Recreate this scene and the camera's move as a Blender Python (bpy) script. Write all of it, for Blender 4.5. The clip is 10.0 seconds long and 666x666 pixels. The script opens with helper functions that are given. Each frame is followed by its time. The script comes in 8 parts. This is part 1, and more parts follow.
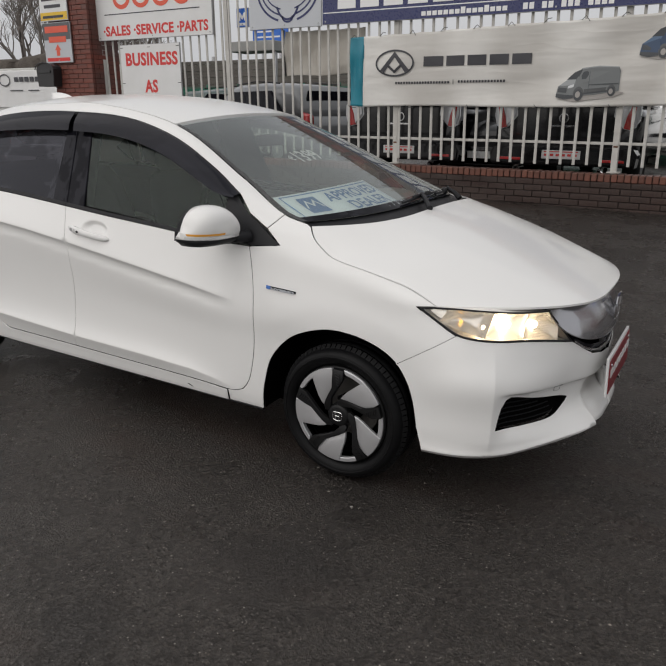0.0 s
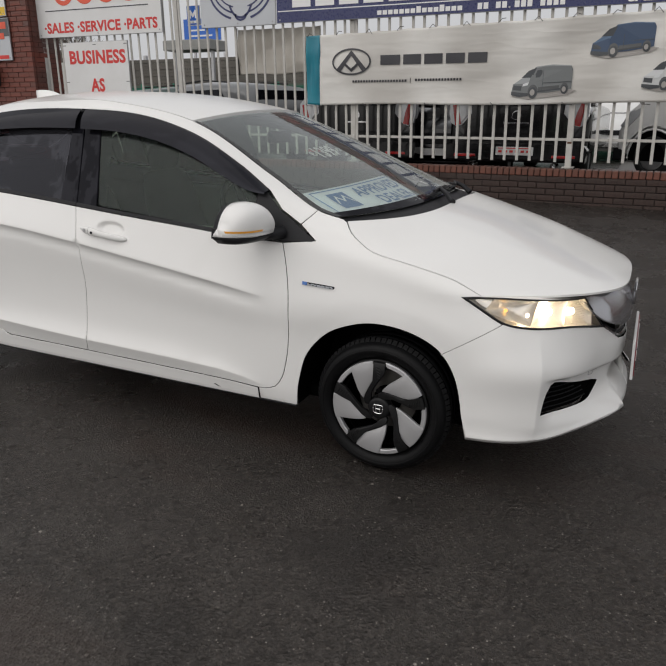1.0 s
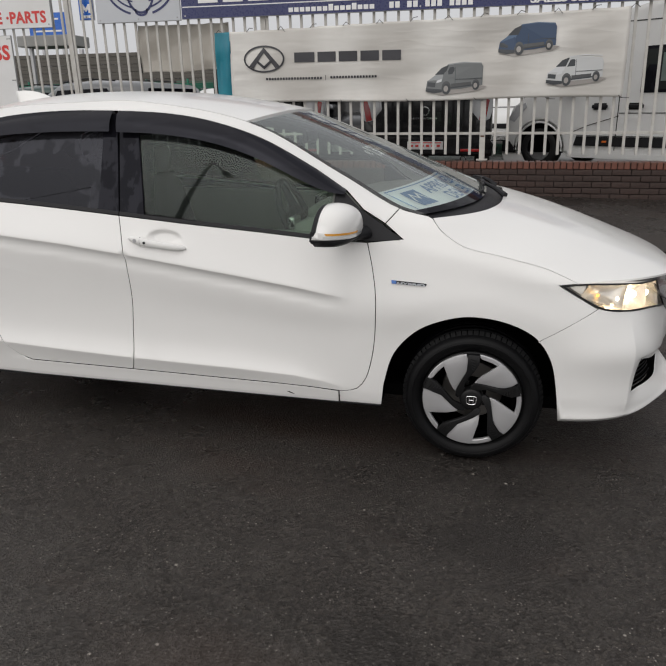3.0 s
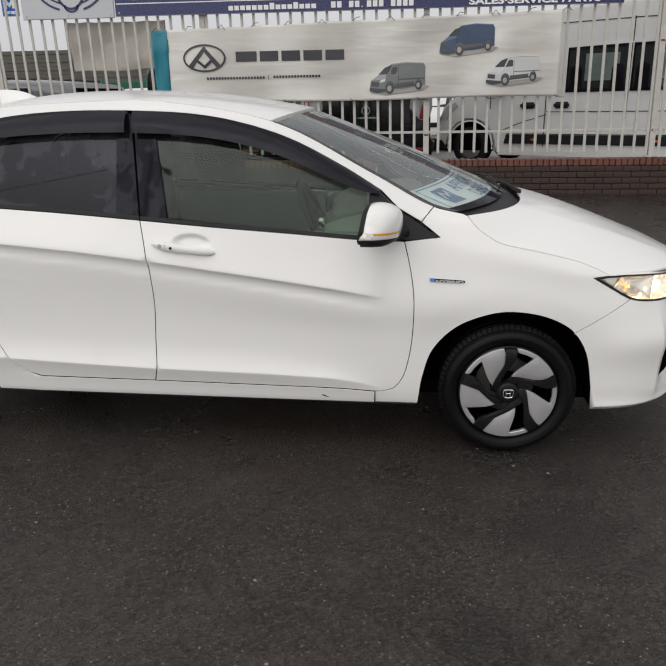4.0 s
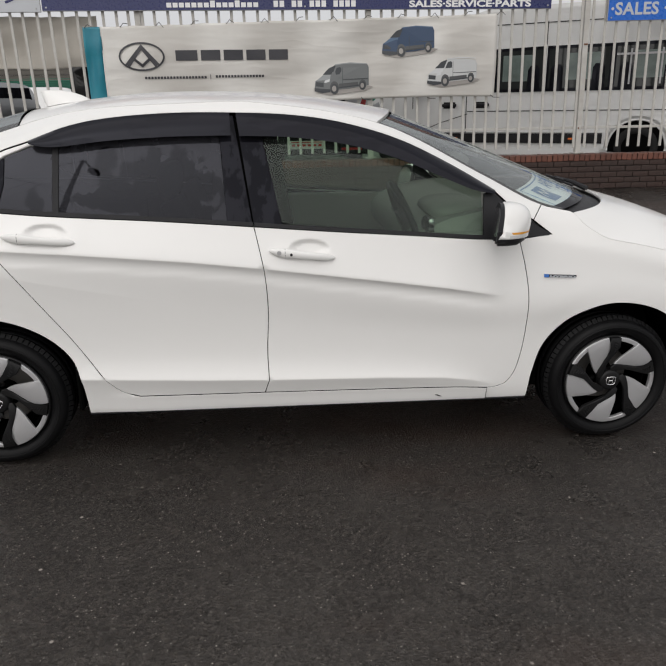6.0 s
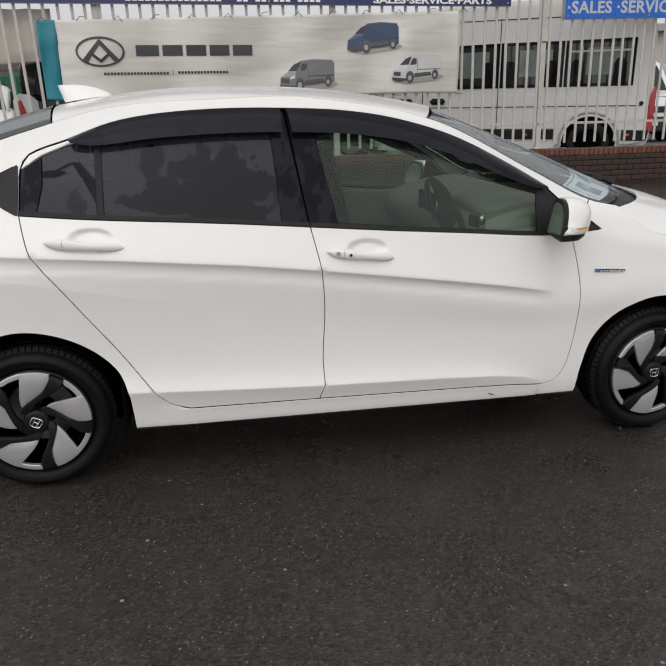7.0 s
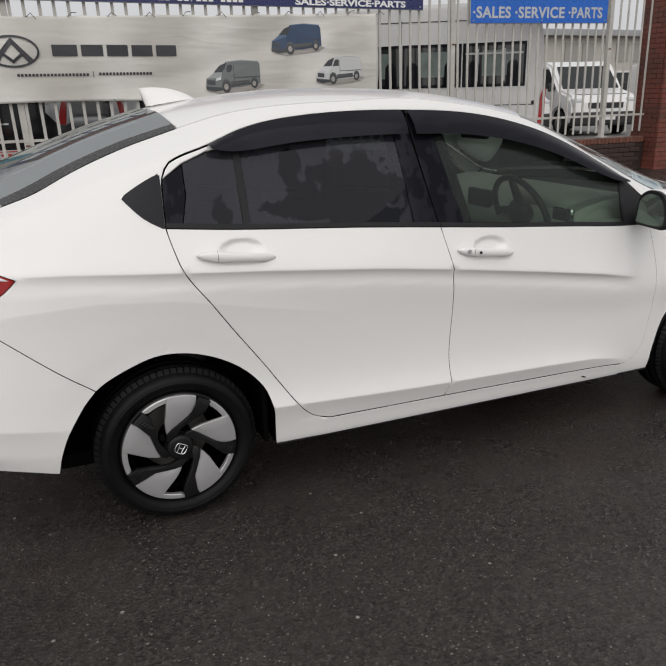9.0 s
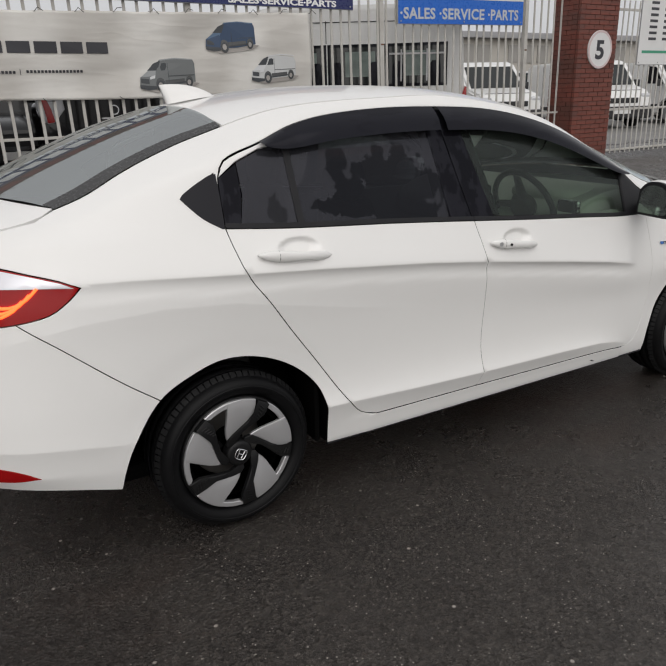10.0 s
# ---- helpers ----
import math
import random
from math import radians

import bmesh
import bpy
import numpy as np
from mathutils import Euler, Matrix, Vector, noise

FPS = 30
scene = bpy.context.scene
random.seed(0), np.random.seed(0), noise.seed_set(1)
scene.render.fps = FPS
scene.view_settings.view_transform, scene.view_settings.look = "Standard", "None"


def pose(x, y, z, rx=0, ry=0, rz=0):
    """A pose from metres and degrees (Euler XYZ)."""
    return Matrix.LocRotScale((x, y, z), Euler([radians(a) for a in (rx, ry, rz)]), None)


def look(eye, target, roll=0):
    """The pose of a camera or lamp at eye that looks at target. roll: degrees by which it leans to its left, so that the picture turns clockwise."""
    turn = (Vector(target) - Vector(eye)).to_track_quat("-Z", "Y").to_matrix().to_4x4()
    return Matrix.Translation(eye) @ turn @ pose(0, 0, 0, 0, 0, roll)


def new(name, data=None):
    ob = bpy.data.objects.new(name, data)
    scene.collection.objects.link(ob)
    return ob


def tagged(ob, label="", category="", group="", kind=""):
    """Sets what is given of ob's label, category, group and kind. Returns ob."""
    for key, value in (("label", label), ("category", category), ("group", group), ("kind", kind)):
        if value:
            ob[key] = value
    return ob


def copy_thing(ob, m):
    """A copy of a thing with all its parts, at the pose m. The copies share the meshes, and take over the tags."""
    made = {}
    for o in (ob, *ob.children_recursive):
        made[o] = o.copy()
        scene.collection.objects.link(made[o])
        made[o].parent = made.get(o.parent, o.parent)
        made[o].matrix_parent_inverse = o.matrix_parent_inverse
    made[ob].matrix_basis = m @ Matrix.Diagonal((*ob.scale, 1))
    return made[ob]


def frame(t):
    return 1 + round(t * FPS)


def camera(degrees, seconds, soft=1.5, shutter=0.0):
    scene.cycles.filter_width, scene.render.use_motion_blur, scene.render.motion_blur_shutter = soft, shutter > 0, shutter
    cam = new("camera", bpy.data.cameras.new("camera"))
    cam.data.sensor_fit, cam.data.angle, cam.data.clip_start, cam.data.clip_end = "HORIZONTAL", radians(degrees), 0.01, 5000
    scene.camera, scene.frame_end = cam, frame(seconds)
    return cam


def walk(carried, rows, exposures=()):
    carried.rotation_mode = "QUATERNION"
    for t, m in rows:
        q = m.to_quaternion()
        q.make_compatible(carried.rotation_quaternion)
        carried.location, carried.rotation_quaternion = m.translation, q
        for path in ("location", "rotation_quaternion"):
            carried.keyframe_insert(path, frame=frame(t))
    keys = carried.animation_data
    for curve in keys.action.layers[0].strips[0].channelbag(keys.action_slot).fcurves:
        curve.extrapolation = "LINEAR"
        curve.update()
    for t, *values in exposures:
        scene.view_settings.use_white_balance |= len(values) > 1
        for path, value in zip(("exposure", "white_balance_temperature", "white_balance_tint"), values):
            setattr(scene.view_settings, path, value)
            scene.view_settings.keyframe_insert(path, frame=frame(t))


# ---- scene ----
cam = camera(51.5, 10.0)
PATH = [
    (0, (2.5545, -3.0000, 1.4396), (1.6006, -1.3530, 0.8252), 0.29),
    (0.5, (2.4113, -3.1400, 1.4291), (1.5484, -1.4417, 0.8200), -0.04),
    (1, (2.1952, -3.2070, 1.4219), (1.4091, -1.4736, 0.8074), 0.04),
    (1.5, (1.9833, -3.2670, 1.4316), (1.2661, -1.5066, 0.8099), -0.08),
    (2, (1.7564, -3.4140, 1.4396), (1.1126, -1.6244, 0.8208), -0.29),
    (2.5, (1.5512, -3.4910, 1.4291), (1.0185, -1.6645, 0.8125), -0.41),
    (3, (1.3192, -3.4800, 1.4332), (0.9073, -1.6250, 0.8093), -0.73),
    (4.5, (0.5792, -3.5400, 1.4371), (0.5132, -1.6424, 0.8090), -0.95),
    (5, (0.3543, -3.4850, 1.4480), (0.3682, -1.5890, 0.8117), -1.05),
    (5.5, (0.0765, -3.5390, 1.4579), (0.1665, -1.6433, 0.8270), -1.05),
    (7, (-0.6417, -3.3330, 1.4554), (-0.2810, -1.4736, 0.8132), -1.04),
    (7.5, (-0.9277, -3.2990, 1.4604), (-0.4688, -1.4602, 0.8214), -1.32),
    (8, (-1.1578, -3.1790, 1.4544), (-0.5859, -1.3729, 0.8133), -1.40),
    (8.5, (-1.3533, -3.0710, 1.4828), (-0.6955, -1.2979, 0.8322), -1.29),
    (9, (-1.6464, -3.0180, 1.4810), (-0.9035, -1.2779, 0.8328), -1.47),
    (9.5, (-1.8935, -2.9450, 1.4763), (-1.0107, -1.2701, 0.8318), -1.63),
    (10, (-2.1094, -2.7760, 1.4830), (-1.1279, -1.1613, 0.8279), -1.50),
]
walk(cam, [(t, look(eye, target, roll)) for t, eye, target, roll in PATH],
     [(0, -0.52), (2.5, -0.45), (4.5, -0.33), (7, -0.33), (9, -0.40), (10, -0.43)])

# ---- light ----
SUN_EL, SUN_AZ = radians(45), radians(203)
world = bpy.data.worlds.new("overcast_sky")
scene.world = world
world.use_nodes = True
wn, wl = world.node_tree.nodes, world.node_tree.links
wn.clear()
sky = wn.new("ShaderNodeTexSky")
sky.sky_type, sky.sun_disc = 'NISHITA', False
sky.sun_elevation, sky.sun_rotation = SUN_EL, SUN_AZ
sky.air_density, sky.dust_density, sky.ozone_density = 1.0, 6.0, 1.0
grey = wn.new("ShaderNodeHueSaturation")
grey.inputs["Saturation"].default_value = 0.10
cloud = wn.new("ShaderNodeMixRGB")
cloud.inputs[0].default_value = 0.72
cloud.inputs[2].default_value = (8.55, 8.6, 8.85, 1)
bgn = wn.new("ShaderNodeBackground")
bgn.inputs["Strength"].default_value = 0.120
wout = wn.new("ShaderNodeOutputWorld")
wl.new(sky.outputs[0], grey.inputs["Color"])
wl.new(grey.outputs[0], cloud.inputs[1])
wl.new(cloud.outputs[0], bgn.inputs["Color"])
wl.new(bgn.outputs[0], wout.inputs[0])

sun = new("sun", bpy.data.lights.new("sun", 'SUN'))
sun.data.energy, sun.data.angle, sun.data.color = 1.45, radians(95), (1.0, 0.935, 0.87)
sun.matrix_world = pose(0, 0, 20, 90 - math.degrees(SUN_EL), 0, 180 - math.degrees(SUN_AZ))

# ---- small helpers ----


def shader(name, color, rough=0.5, metal=0.0, coat=0.0, spec=0.5, **more):
    """A principled material; returns it with its nodes, links and shader."""
    m = bpy.data.materials.new(name)
    m.use_nodes = True
    n, l = m.node_tree.nodes, m.node_tree.links
    b = n["Principled BSDF"]
    b.inputs["Base Color"].default_value = (*color, 1)
    b.inputs["Roughness"].default_value = rough
    b.inputs["Metallic"].default_value = metal
    b.inputs["Coat Weight"].default_value = coat
    b.inputs["Coat Roughness"].default_value = 0.03
    b.inputs["Specular IOR Level"].default_value = spec
    for k, v in more.items():
        b.inputs[k.replace("_", " ")].default_value = v
    return m, n, l, b


def coords(n, l, scale, kind="Object"):
    t, mp = n.new("ShaderNodeTexCoord"), n.new("ShaderNodeMapping")
    mp.inputs["Scale"].default_value = scale if isinstance(scale, tuple) else (scale,) * 3
    l.new(t.outputs[kind], mp.inputs[0])
    return mp.outputs[0]


def noisy(n, l, scale, detail=4, rough=0.6, kind="Object", at=None):
    t = n.new("ShaderNodeTexNoise")
    t.inputs["Scale"].default_value = 1.0
    t.inputs["Detail"].default_value, t.inputs["Roughness"].default_value = detail, rough
    l.new(at or coords(n, l, scale, kind), t.inputs["Vector"])
    return t.outputs["Fac"]


def ramp(n, l, src, *stops):
    r = n.new("ShaderNodeValToRGB")
    e = r.color_ramp.elements
    while len(e) < len(stops):
        e.new(0.5)
    for k, (p, c) in zip(e, stops):
        k.position = p
        k.color = (*c, 1) if isinstance(c, tuple) else (c, c, c, 1)
    l.new(src, r.inputs[0])
    return r.outputs[0]


def mix(n, l, f, a, b, mode='MIX'):
    m = n.new("ShaderNodeMixRGB")
    m.blend_type = mode
    for s, v in zip(m.inputs, (f, a, b)):
        if isinstance(v, (int, float)):
            s.default_value = v if s.type == 'VALUE' else (v, v, v, 1)
        elif isinstance(v, tuple):
            s.default_value = (*v, 1)
        else:
            l.new(v, s)
    return m.outputs[0]


def bump(n, l, b, src, strength, dist):
    k = n.new("ShaderNodeBump")
    k.inputs["Strength"].default_value, k.inputs["Distance"].default_value = strength, dist
    l.new(src, k.inputs["Height"])
    l.new(k.outputs[0], b.inputs["Normal"])
    return k


def varied(name, c1, c2, rough=0.5, scale=3.0, fine=60.0, bumpy=0.15, metal=0.0, coat=0.0, dist=0.002, kind="Object", spec=0.5):
    """A two-scale surface: broad stains between two colours, fine grain in relief and gloss."""
    m, n, l, b = shader(name, c1, rough, metal, coat, spec)
    broad, grain = noisy(n, l, scale, kind=kind), noisy(n, l, fine, 3, kind=kind)
    l.new(mix(n, l, ramp(n, l, broad, (0.3, 0.0), (0.7, 1.0)), c1, c2), b.inputs["Base Color"])
    l.new(ramp(n, l, grain, (0.2, max(rough - 0.12, 0.02)), (0.8, min(rough + 0.12, 1.0))), b.inputs["Roughness"])
    if bumpy:
        bump(n, l, b, grain, bumpy, dist)
    return m


def link(name, me, mat=None, parent=None, label="", smooth=True):
    if mat and not me.materials:
        me.materials.append(mat)
    if smooth:
        me.shade_smooth()
    ob = new(name, me)
    if parent:
        ob.parent = parent
    if label:
        tagged(ob, label)
    return ob


def part(name, bm, material, parent=None, label="", smooth=False):
    me = bpy.data.meshes.new(name)
    bm.normal_update()
    bm.to_mesh(me)
    bm.free()
    return link(name, me, material, parent, label, smooth)


def thing(name, label, category, m=None, group="", kind=""):
    ob = new(name)
    ob.empty_display_size = 0.2
    if m:
        ob.matrix_world = m
    return tagged(ob, label, category, group, kind)


def box(size, at=(0, 0, 0), bevel=0.0, seg=2, m=None, bm=None):
    bm = bm or bmesh.new()
    v = bmesh.ops.create_cube(bm, size=1)["verts"]
    bmesh.ops.scale(bm, vec=size, verts=v)
    if bevel:
        e = list({k for q in v for k in q.link_edges})
        r = bmesh.ops.bevel(bm, geom=e, offset=bevel, segments=seg, affect='EDGES', profile=0.6)
        v = list({q for f in r["faces"] for q in f.verts} | {q for q in v if q.is_valid})
    if m:
        bmesh.ops.transform(bm, matrix=m, verts=v)
    bmesh.ops.translate(bm, vec=at, verts=v)
    return bm


def tube(points, radius, sides=8, bm=None, closed=False, flat=1.0):
    """A pipe of the given radius (or radii) along points."""
    bm = bm or bmesh.new()
    P = [Vector(p) for p in points]
    rings = []
    for i, p in enumerate(P):
        a = P[(i - 1) % len(P)] if (closed or i) else p
        b = P[(i + 1) % len(P)] if (closed or i < len(P) - 1) else p
        d = (b - a).normalized()
        s = d.cross(Vector((0, 0, 1)))
        s = s.normalized() if s.length > 1e-3 else Vector((1, 0, 0))
        u = s.cross(d)
        r = radius[i] if isinstance(radius, (list, tuple)) else radius
        rings.append([bm.verts.new(p + r * (math.cos(k) * s + flat * math.sin(k) * u)) for k in (2 * math.pi * j / sides for j in range(sides))])
    n = len(rings)
    for i in range(n if closed else n - 1):
        A, B = rings[i], rings[(i + 1) % n]
        for j in range(sides):
            bm.faces.new((A[j], A[(j + 1) % sides], B[(j + 1) % sides], B[j]))
    if not closed:
        bm.faces.new(rings[0][::-1])
        bm.faces.new(rings[-1])
    bmesh.ops.recalc_face_normals(bm, faces=bm.faces)
    return bm


def lathe(profile, sides=48, axis='Y', bm=None):
    """A ring of (radius, height) pairs turned about an axis."""
    bm = bm or bmesh.new()
    rows = []
    for r, h in profile:
        row = []
        for k in range(sides):
            a = 2 * math.pi * k / sides
            c, s = r * math.cos(a), r * math.sin(a)
            row.append(bm.verts.new((c, h, s) if axis == 'Y' else (c, s, h)))
        rows.append(row)
    for A, B in zip(rows, rows[1:]):
        for k in range(sides):
            bm.faces.new((A[k], A[(k + 1) % sides], B[(k + 1) % sides], B[k]))
    bmesh.ops.recalc_face_normals(bm, faces=bm.faces)
    return bm


def slab(outline, y0, y1, bm=None, bevel=0.0):
    """A plate with an outline in x and z, from y0 to y1."""
    bm = bm or bmesh.new()
    a = [bm.verts.new((x, y0, z)) for x, z in outline]
    b = [bm.verts.new((x, y1, z)) for x, z in outline]
    fs = [bm.faces.new(a), bm.faces.new(b[::-1])]
    n = len(a)
    for i in range(n):
        fs.append(bm.faces.new((a[i], b[i], b[(i + 1) % n], a[(i + 1) % n])))
    bmesh.ops.recalc_face_normals(bm, faces=fs)
    if bevel:
        es = [e for f in fs[:2] for e in f.edges]
        bmesh.ops.bevel(bm, geom=es, offset=bevel, segments=2, affect='EDGES')
    return bm


def smooth_line(pts, step=0.02, closed=False):
    """A curve through points; a point given twice running is a corner."""
    runs, cur = [], []
    P = [tuple(p) for p in pts]
    if closed:
        P = P + [P[0]]
    for p in P:
        if cur and p == cur[-1]:
            runs.append(cur)
            cur = [p]
        else:
            cur.append(p)
    runs.append(cur)
    out = []
    for r in runs:
        r = np.array(r, float)
        if len(r) < 2:
            continue
        for i in range(len(r) - 1):
            p0, p1, p2, p3 = r[max(i - 1, 0)], r[i], r[i + 1], r[min(i + 2, len(r) - 1)]
            d = np.linalg.norm(p2 - p1)
            k = max(1, int(round(d / step)))
            t1 = (p2 - p0) * d / max(np.linalg.norm(p2 - p1) + np.linalg.norm(p1 - p0), 1e-9)
            t2 = (p3 - p1) * d / max(np.linalg.norm(p3 - p2) + np.linalg.norm(p2 - p1), 1e-9)
            for j in range(k):
                t = j / k
                out.append(tuple((2*t**3-3*t*t+1)*p1 + (t**3-2*t*t+t)*t1 + (-2*t**3+3*t*t)*p2 + (t**3-t*t)*t2))
    if not closed:
        out.append(P[-1])
    return out


def words(text, size, m, material, parent, name="lettering", depth=0.002, width=None, bold=0.0, space=1.0):
    """Text in the built-in font as a mesh, upright in the x-z plane, facing -y, its left foot at the pose's origin."""
    cu = bpy.data.curves.new(name, 'FONT')
    cu.body, cu.size, cu.extrude, cu.offset, cu.space_character = text, size, depth, bold, space
    cu.resolution_u = 3
    tmp = new("tmp", cu)
    bpy.context.view_layer.update()
    me = bpy.data.meshes.new_from_object(tmp.evaluated_get(bpy.context.evaluated_depsgraph_get()))
    bpy.data.objects.remove(tmp)
    co = np.array([v.co[:] for v in me.vertices])
    w = co[:, 0].max() - co[:, 0].min()
    k = (width / w) if width else 1.0
    for v in me.vertices:
        v.co = ((v.co.x - co[:, 0].min()) * k, -v.co.z, v.co.y)
    me.transform(m)
    me.materials.clear()
    return link(name, me, material, parent, smooth=False)


def bars(specs, y, material, parent, name="writing_bar", depth=0.003):
    """Plain bars (x, z, width, height) on a board's face at y, one object each."""
    for x, z, w, h in specs:
        part(name, box((w, depth, h), (x + w / 2, y, z + h / 2)), material, parent)


# ---- materials ----
def asphalt_material():
    m, n, l, b = shader("wet_asphalt", (0.035, 0.033, 0.031), 0.4, spec=0.72)
    b.inputs["Specular Tint"].default_value = (1.0, 0.92, 0.86, 1)
    base = coords(n, l, 1.0)
    stones = n.new("ShaderNodeTexVoronoi")
    stones.inputs["Scale"].default_value = 95
    l.new(base, stones.inputs["Vector"])
    grain = noisy(n, l, 260, 3, 0.75)
    broad = noisy(n, l, (0.35, 0.9, 0.5), 4)
    mid = noisy(n, l, 3.2, 6, 0.65)
    pale = n.new("ShaderNodeTexVoronoi")
    pale.inputs["Scale"].default_value = 7.5
    l.new(base, pale.inputs["Vector"])
    speck = ramp(n, l, pale.outputs["Distance"], (0.030, 1.0), (0.055, 0.0))
    # sparkle of the wet grain, painted as small pale dots
    sparkle_cells = n.new("ShaderNodeTexVoronoi")
    sparkle_cells.inputs["Scale"].default_value = 38
    l.new(base, sparkle_cells.inputs["Vector"])
    sparkle = ramp(n, l, sparkle_cells.outputs["Distance"], (0.04, 0.6), (0.10, 0.0))
    c = mix(n, l, ramp(n, l, mid, (0.3, 0.0), (0.75, 1.0)), (0.0100, 0.0088, 0.0081), (0.0245, 0.0217, 0.0196))
    tone = n.new("ShaderNodeSeparateColor")
    l.new(stones.outputs["Color"], tone.inputs[0])
    c = mix(n, l, mix(n, l, 1.0, ramp(n, l, tone.outputs[0], (0.45, 0.0), (0.95, 1.0)), 0.95, 'MULTIPLY'), c, (0.044, 0.038, 0.033))
    chips = n.new("ShaderNodeTexVoronoi")
    chips.inputs["Scale"].default_value = 230
    l.new(base, chips.inputs["Vector"])
    chip = n.new("ShaderNodeSeparateColor")
    l.new(chips.outputs["Color"], chip.inputs[0])
    c = mix(n, l, 1.0, c, ramp(n, l, chip.outputs[0], (0.0, 0.70), (0.75, 1.0), (1.0, 1.0)), 'MULTIPLY')
    # a few chips are painted pale as glints
    c = mix(n, l, ramp(n, l, chip.outputs[1], (0.93, 0.0), (1.0, 0.35)), c, (0.12, 0.108, 0.094))
    c = mix(n, l, ramp(n, l, noisy(n, l, 0.9, 3, 0.5), (0.56, 0.0), (0.68, 0.6)), c, (0.0085, 0.0076, 0.0070))
    # larger glints, likewise pale colour at the middle of some stones
    glint = n.new("ShaderNodeTexVoronoi")
    glint.inputs["Scale"].default_value = 95
    l.new(base, glint.inputs["Vector"])
    gsep = n.new("ShaderNodeSeparateColor")
    l.new(glint.outputs["Color"], gsep.inputs[0])
    g1 = mix(n, l, 1.0, ramp(n, l, glint.outputs["Distance"], (0.18, 1.0), (0.30, 0.0)), ramp(n, l, gsep.outputs[1], (0.90, 0.0), (0.99, 1.0)), 'MULTIPLY')
    c = mix(n, l, g1, c, (0.28, 0.26, 0.23))
    c = mix(n, l, sparkle, c, (0.36, 0.33, 0.29))
    c = mix(n, l, speck, c, (0.32, 0.29, 0.26))
    c = mix(n, l, ramp(n, l, broad, (0.52, 0.0), (0.72, 0.70)), c, (0.032, 0.016, 0.010))
    hollow_ = None
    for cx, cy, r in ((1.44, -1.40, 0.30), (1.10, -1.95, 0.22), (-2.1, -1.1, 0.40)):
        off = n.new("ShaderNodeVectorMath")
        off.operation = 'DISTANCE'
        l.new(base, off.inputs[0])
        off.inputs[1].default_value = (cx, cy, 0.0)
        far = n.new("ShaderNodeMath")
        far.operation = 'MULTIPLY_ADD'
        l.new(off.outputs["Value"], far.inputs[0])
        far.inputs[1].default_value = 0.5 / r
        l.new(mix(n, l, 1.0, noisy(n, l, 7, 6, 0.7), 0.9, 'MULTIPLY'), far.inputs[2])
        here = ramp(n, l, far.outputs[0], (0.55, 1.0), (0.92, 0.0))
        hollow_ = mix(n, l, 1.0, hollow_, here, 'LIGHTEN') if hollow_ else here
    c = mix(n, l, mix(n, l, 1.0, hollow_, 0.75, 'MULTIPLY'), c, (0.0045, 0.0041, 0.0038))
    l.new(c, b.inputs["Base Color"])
    wet = mix(n, l, 0.5, broad, mid)
    l.new(mix(n, l, hollow_, ramp(n, l, wet, (0.38, 0.16), (0.60, 0.40)), 0.10), b.inputs["Roughness"])
    film = mix(n, l, 0.45, noisy(n, l, (0.9, 1.7, 1.0), 4, 0.6), tone.outputs[1])
    l.new(ramp(n, l, film, (0.30, 0.45), (0.70, 1.0)), b.inputs["Specular IOR Level"])
    h = mix(n, l, 0.55, stones.outputs["Distance"], grain)
    h = mix(n, l, 0.05, h, mid)
    bump(n, l, b, h, 1.0, 0.0090)
    return m


def brick_material(name, lo, hi, rough=0.55):
    m, n, l, b = shader(name, lo, rough)
    info = n.new("ShaderNodeObjectInfo")
    isl = n.new("ShaderNodeNewGeometry")
    pick = mix(n, l, 0.5, info.outputs["Random"], isl.outputs["Random Per Island"])
    c = ramp(n, l, pick, (0.2, lo), (0.8, hi))
    stain = noisy(n, l, 5, 5, kind="Generated")
    damp = noisy(n, l, (1.2, 1.2, 3.0), 4)
    c = mix(n, l, ramp(n, l, damp, (0.42, 0.55), (0.62, 0.0)), c, (0.035, 0.026, 0.022))
    grain = noisy(n, l, 160, 4)
    c = mix(n, l, ramp(n, l, grain, (0.45, 0.0), (0.8, 0.3)), c, (0.30, 0.17, 0.12))
    l.new(c, b.inputs["Base Color"])
    l.new(ramp(n, l, damp, (0.35, 0.35), (0.65, 0.75)), b.inputs["Roughness"])
    bump(n, l, b, grain, 0.4, 0.004)
    return m


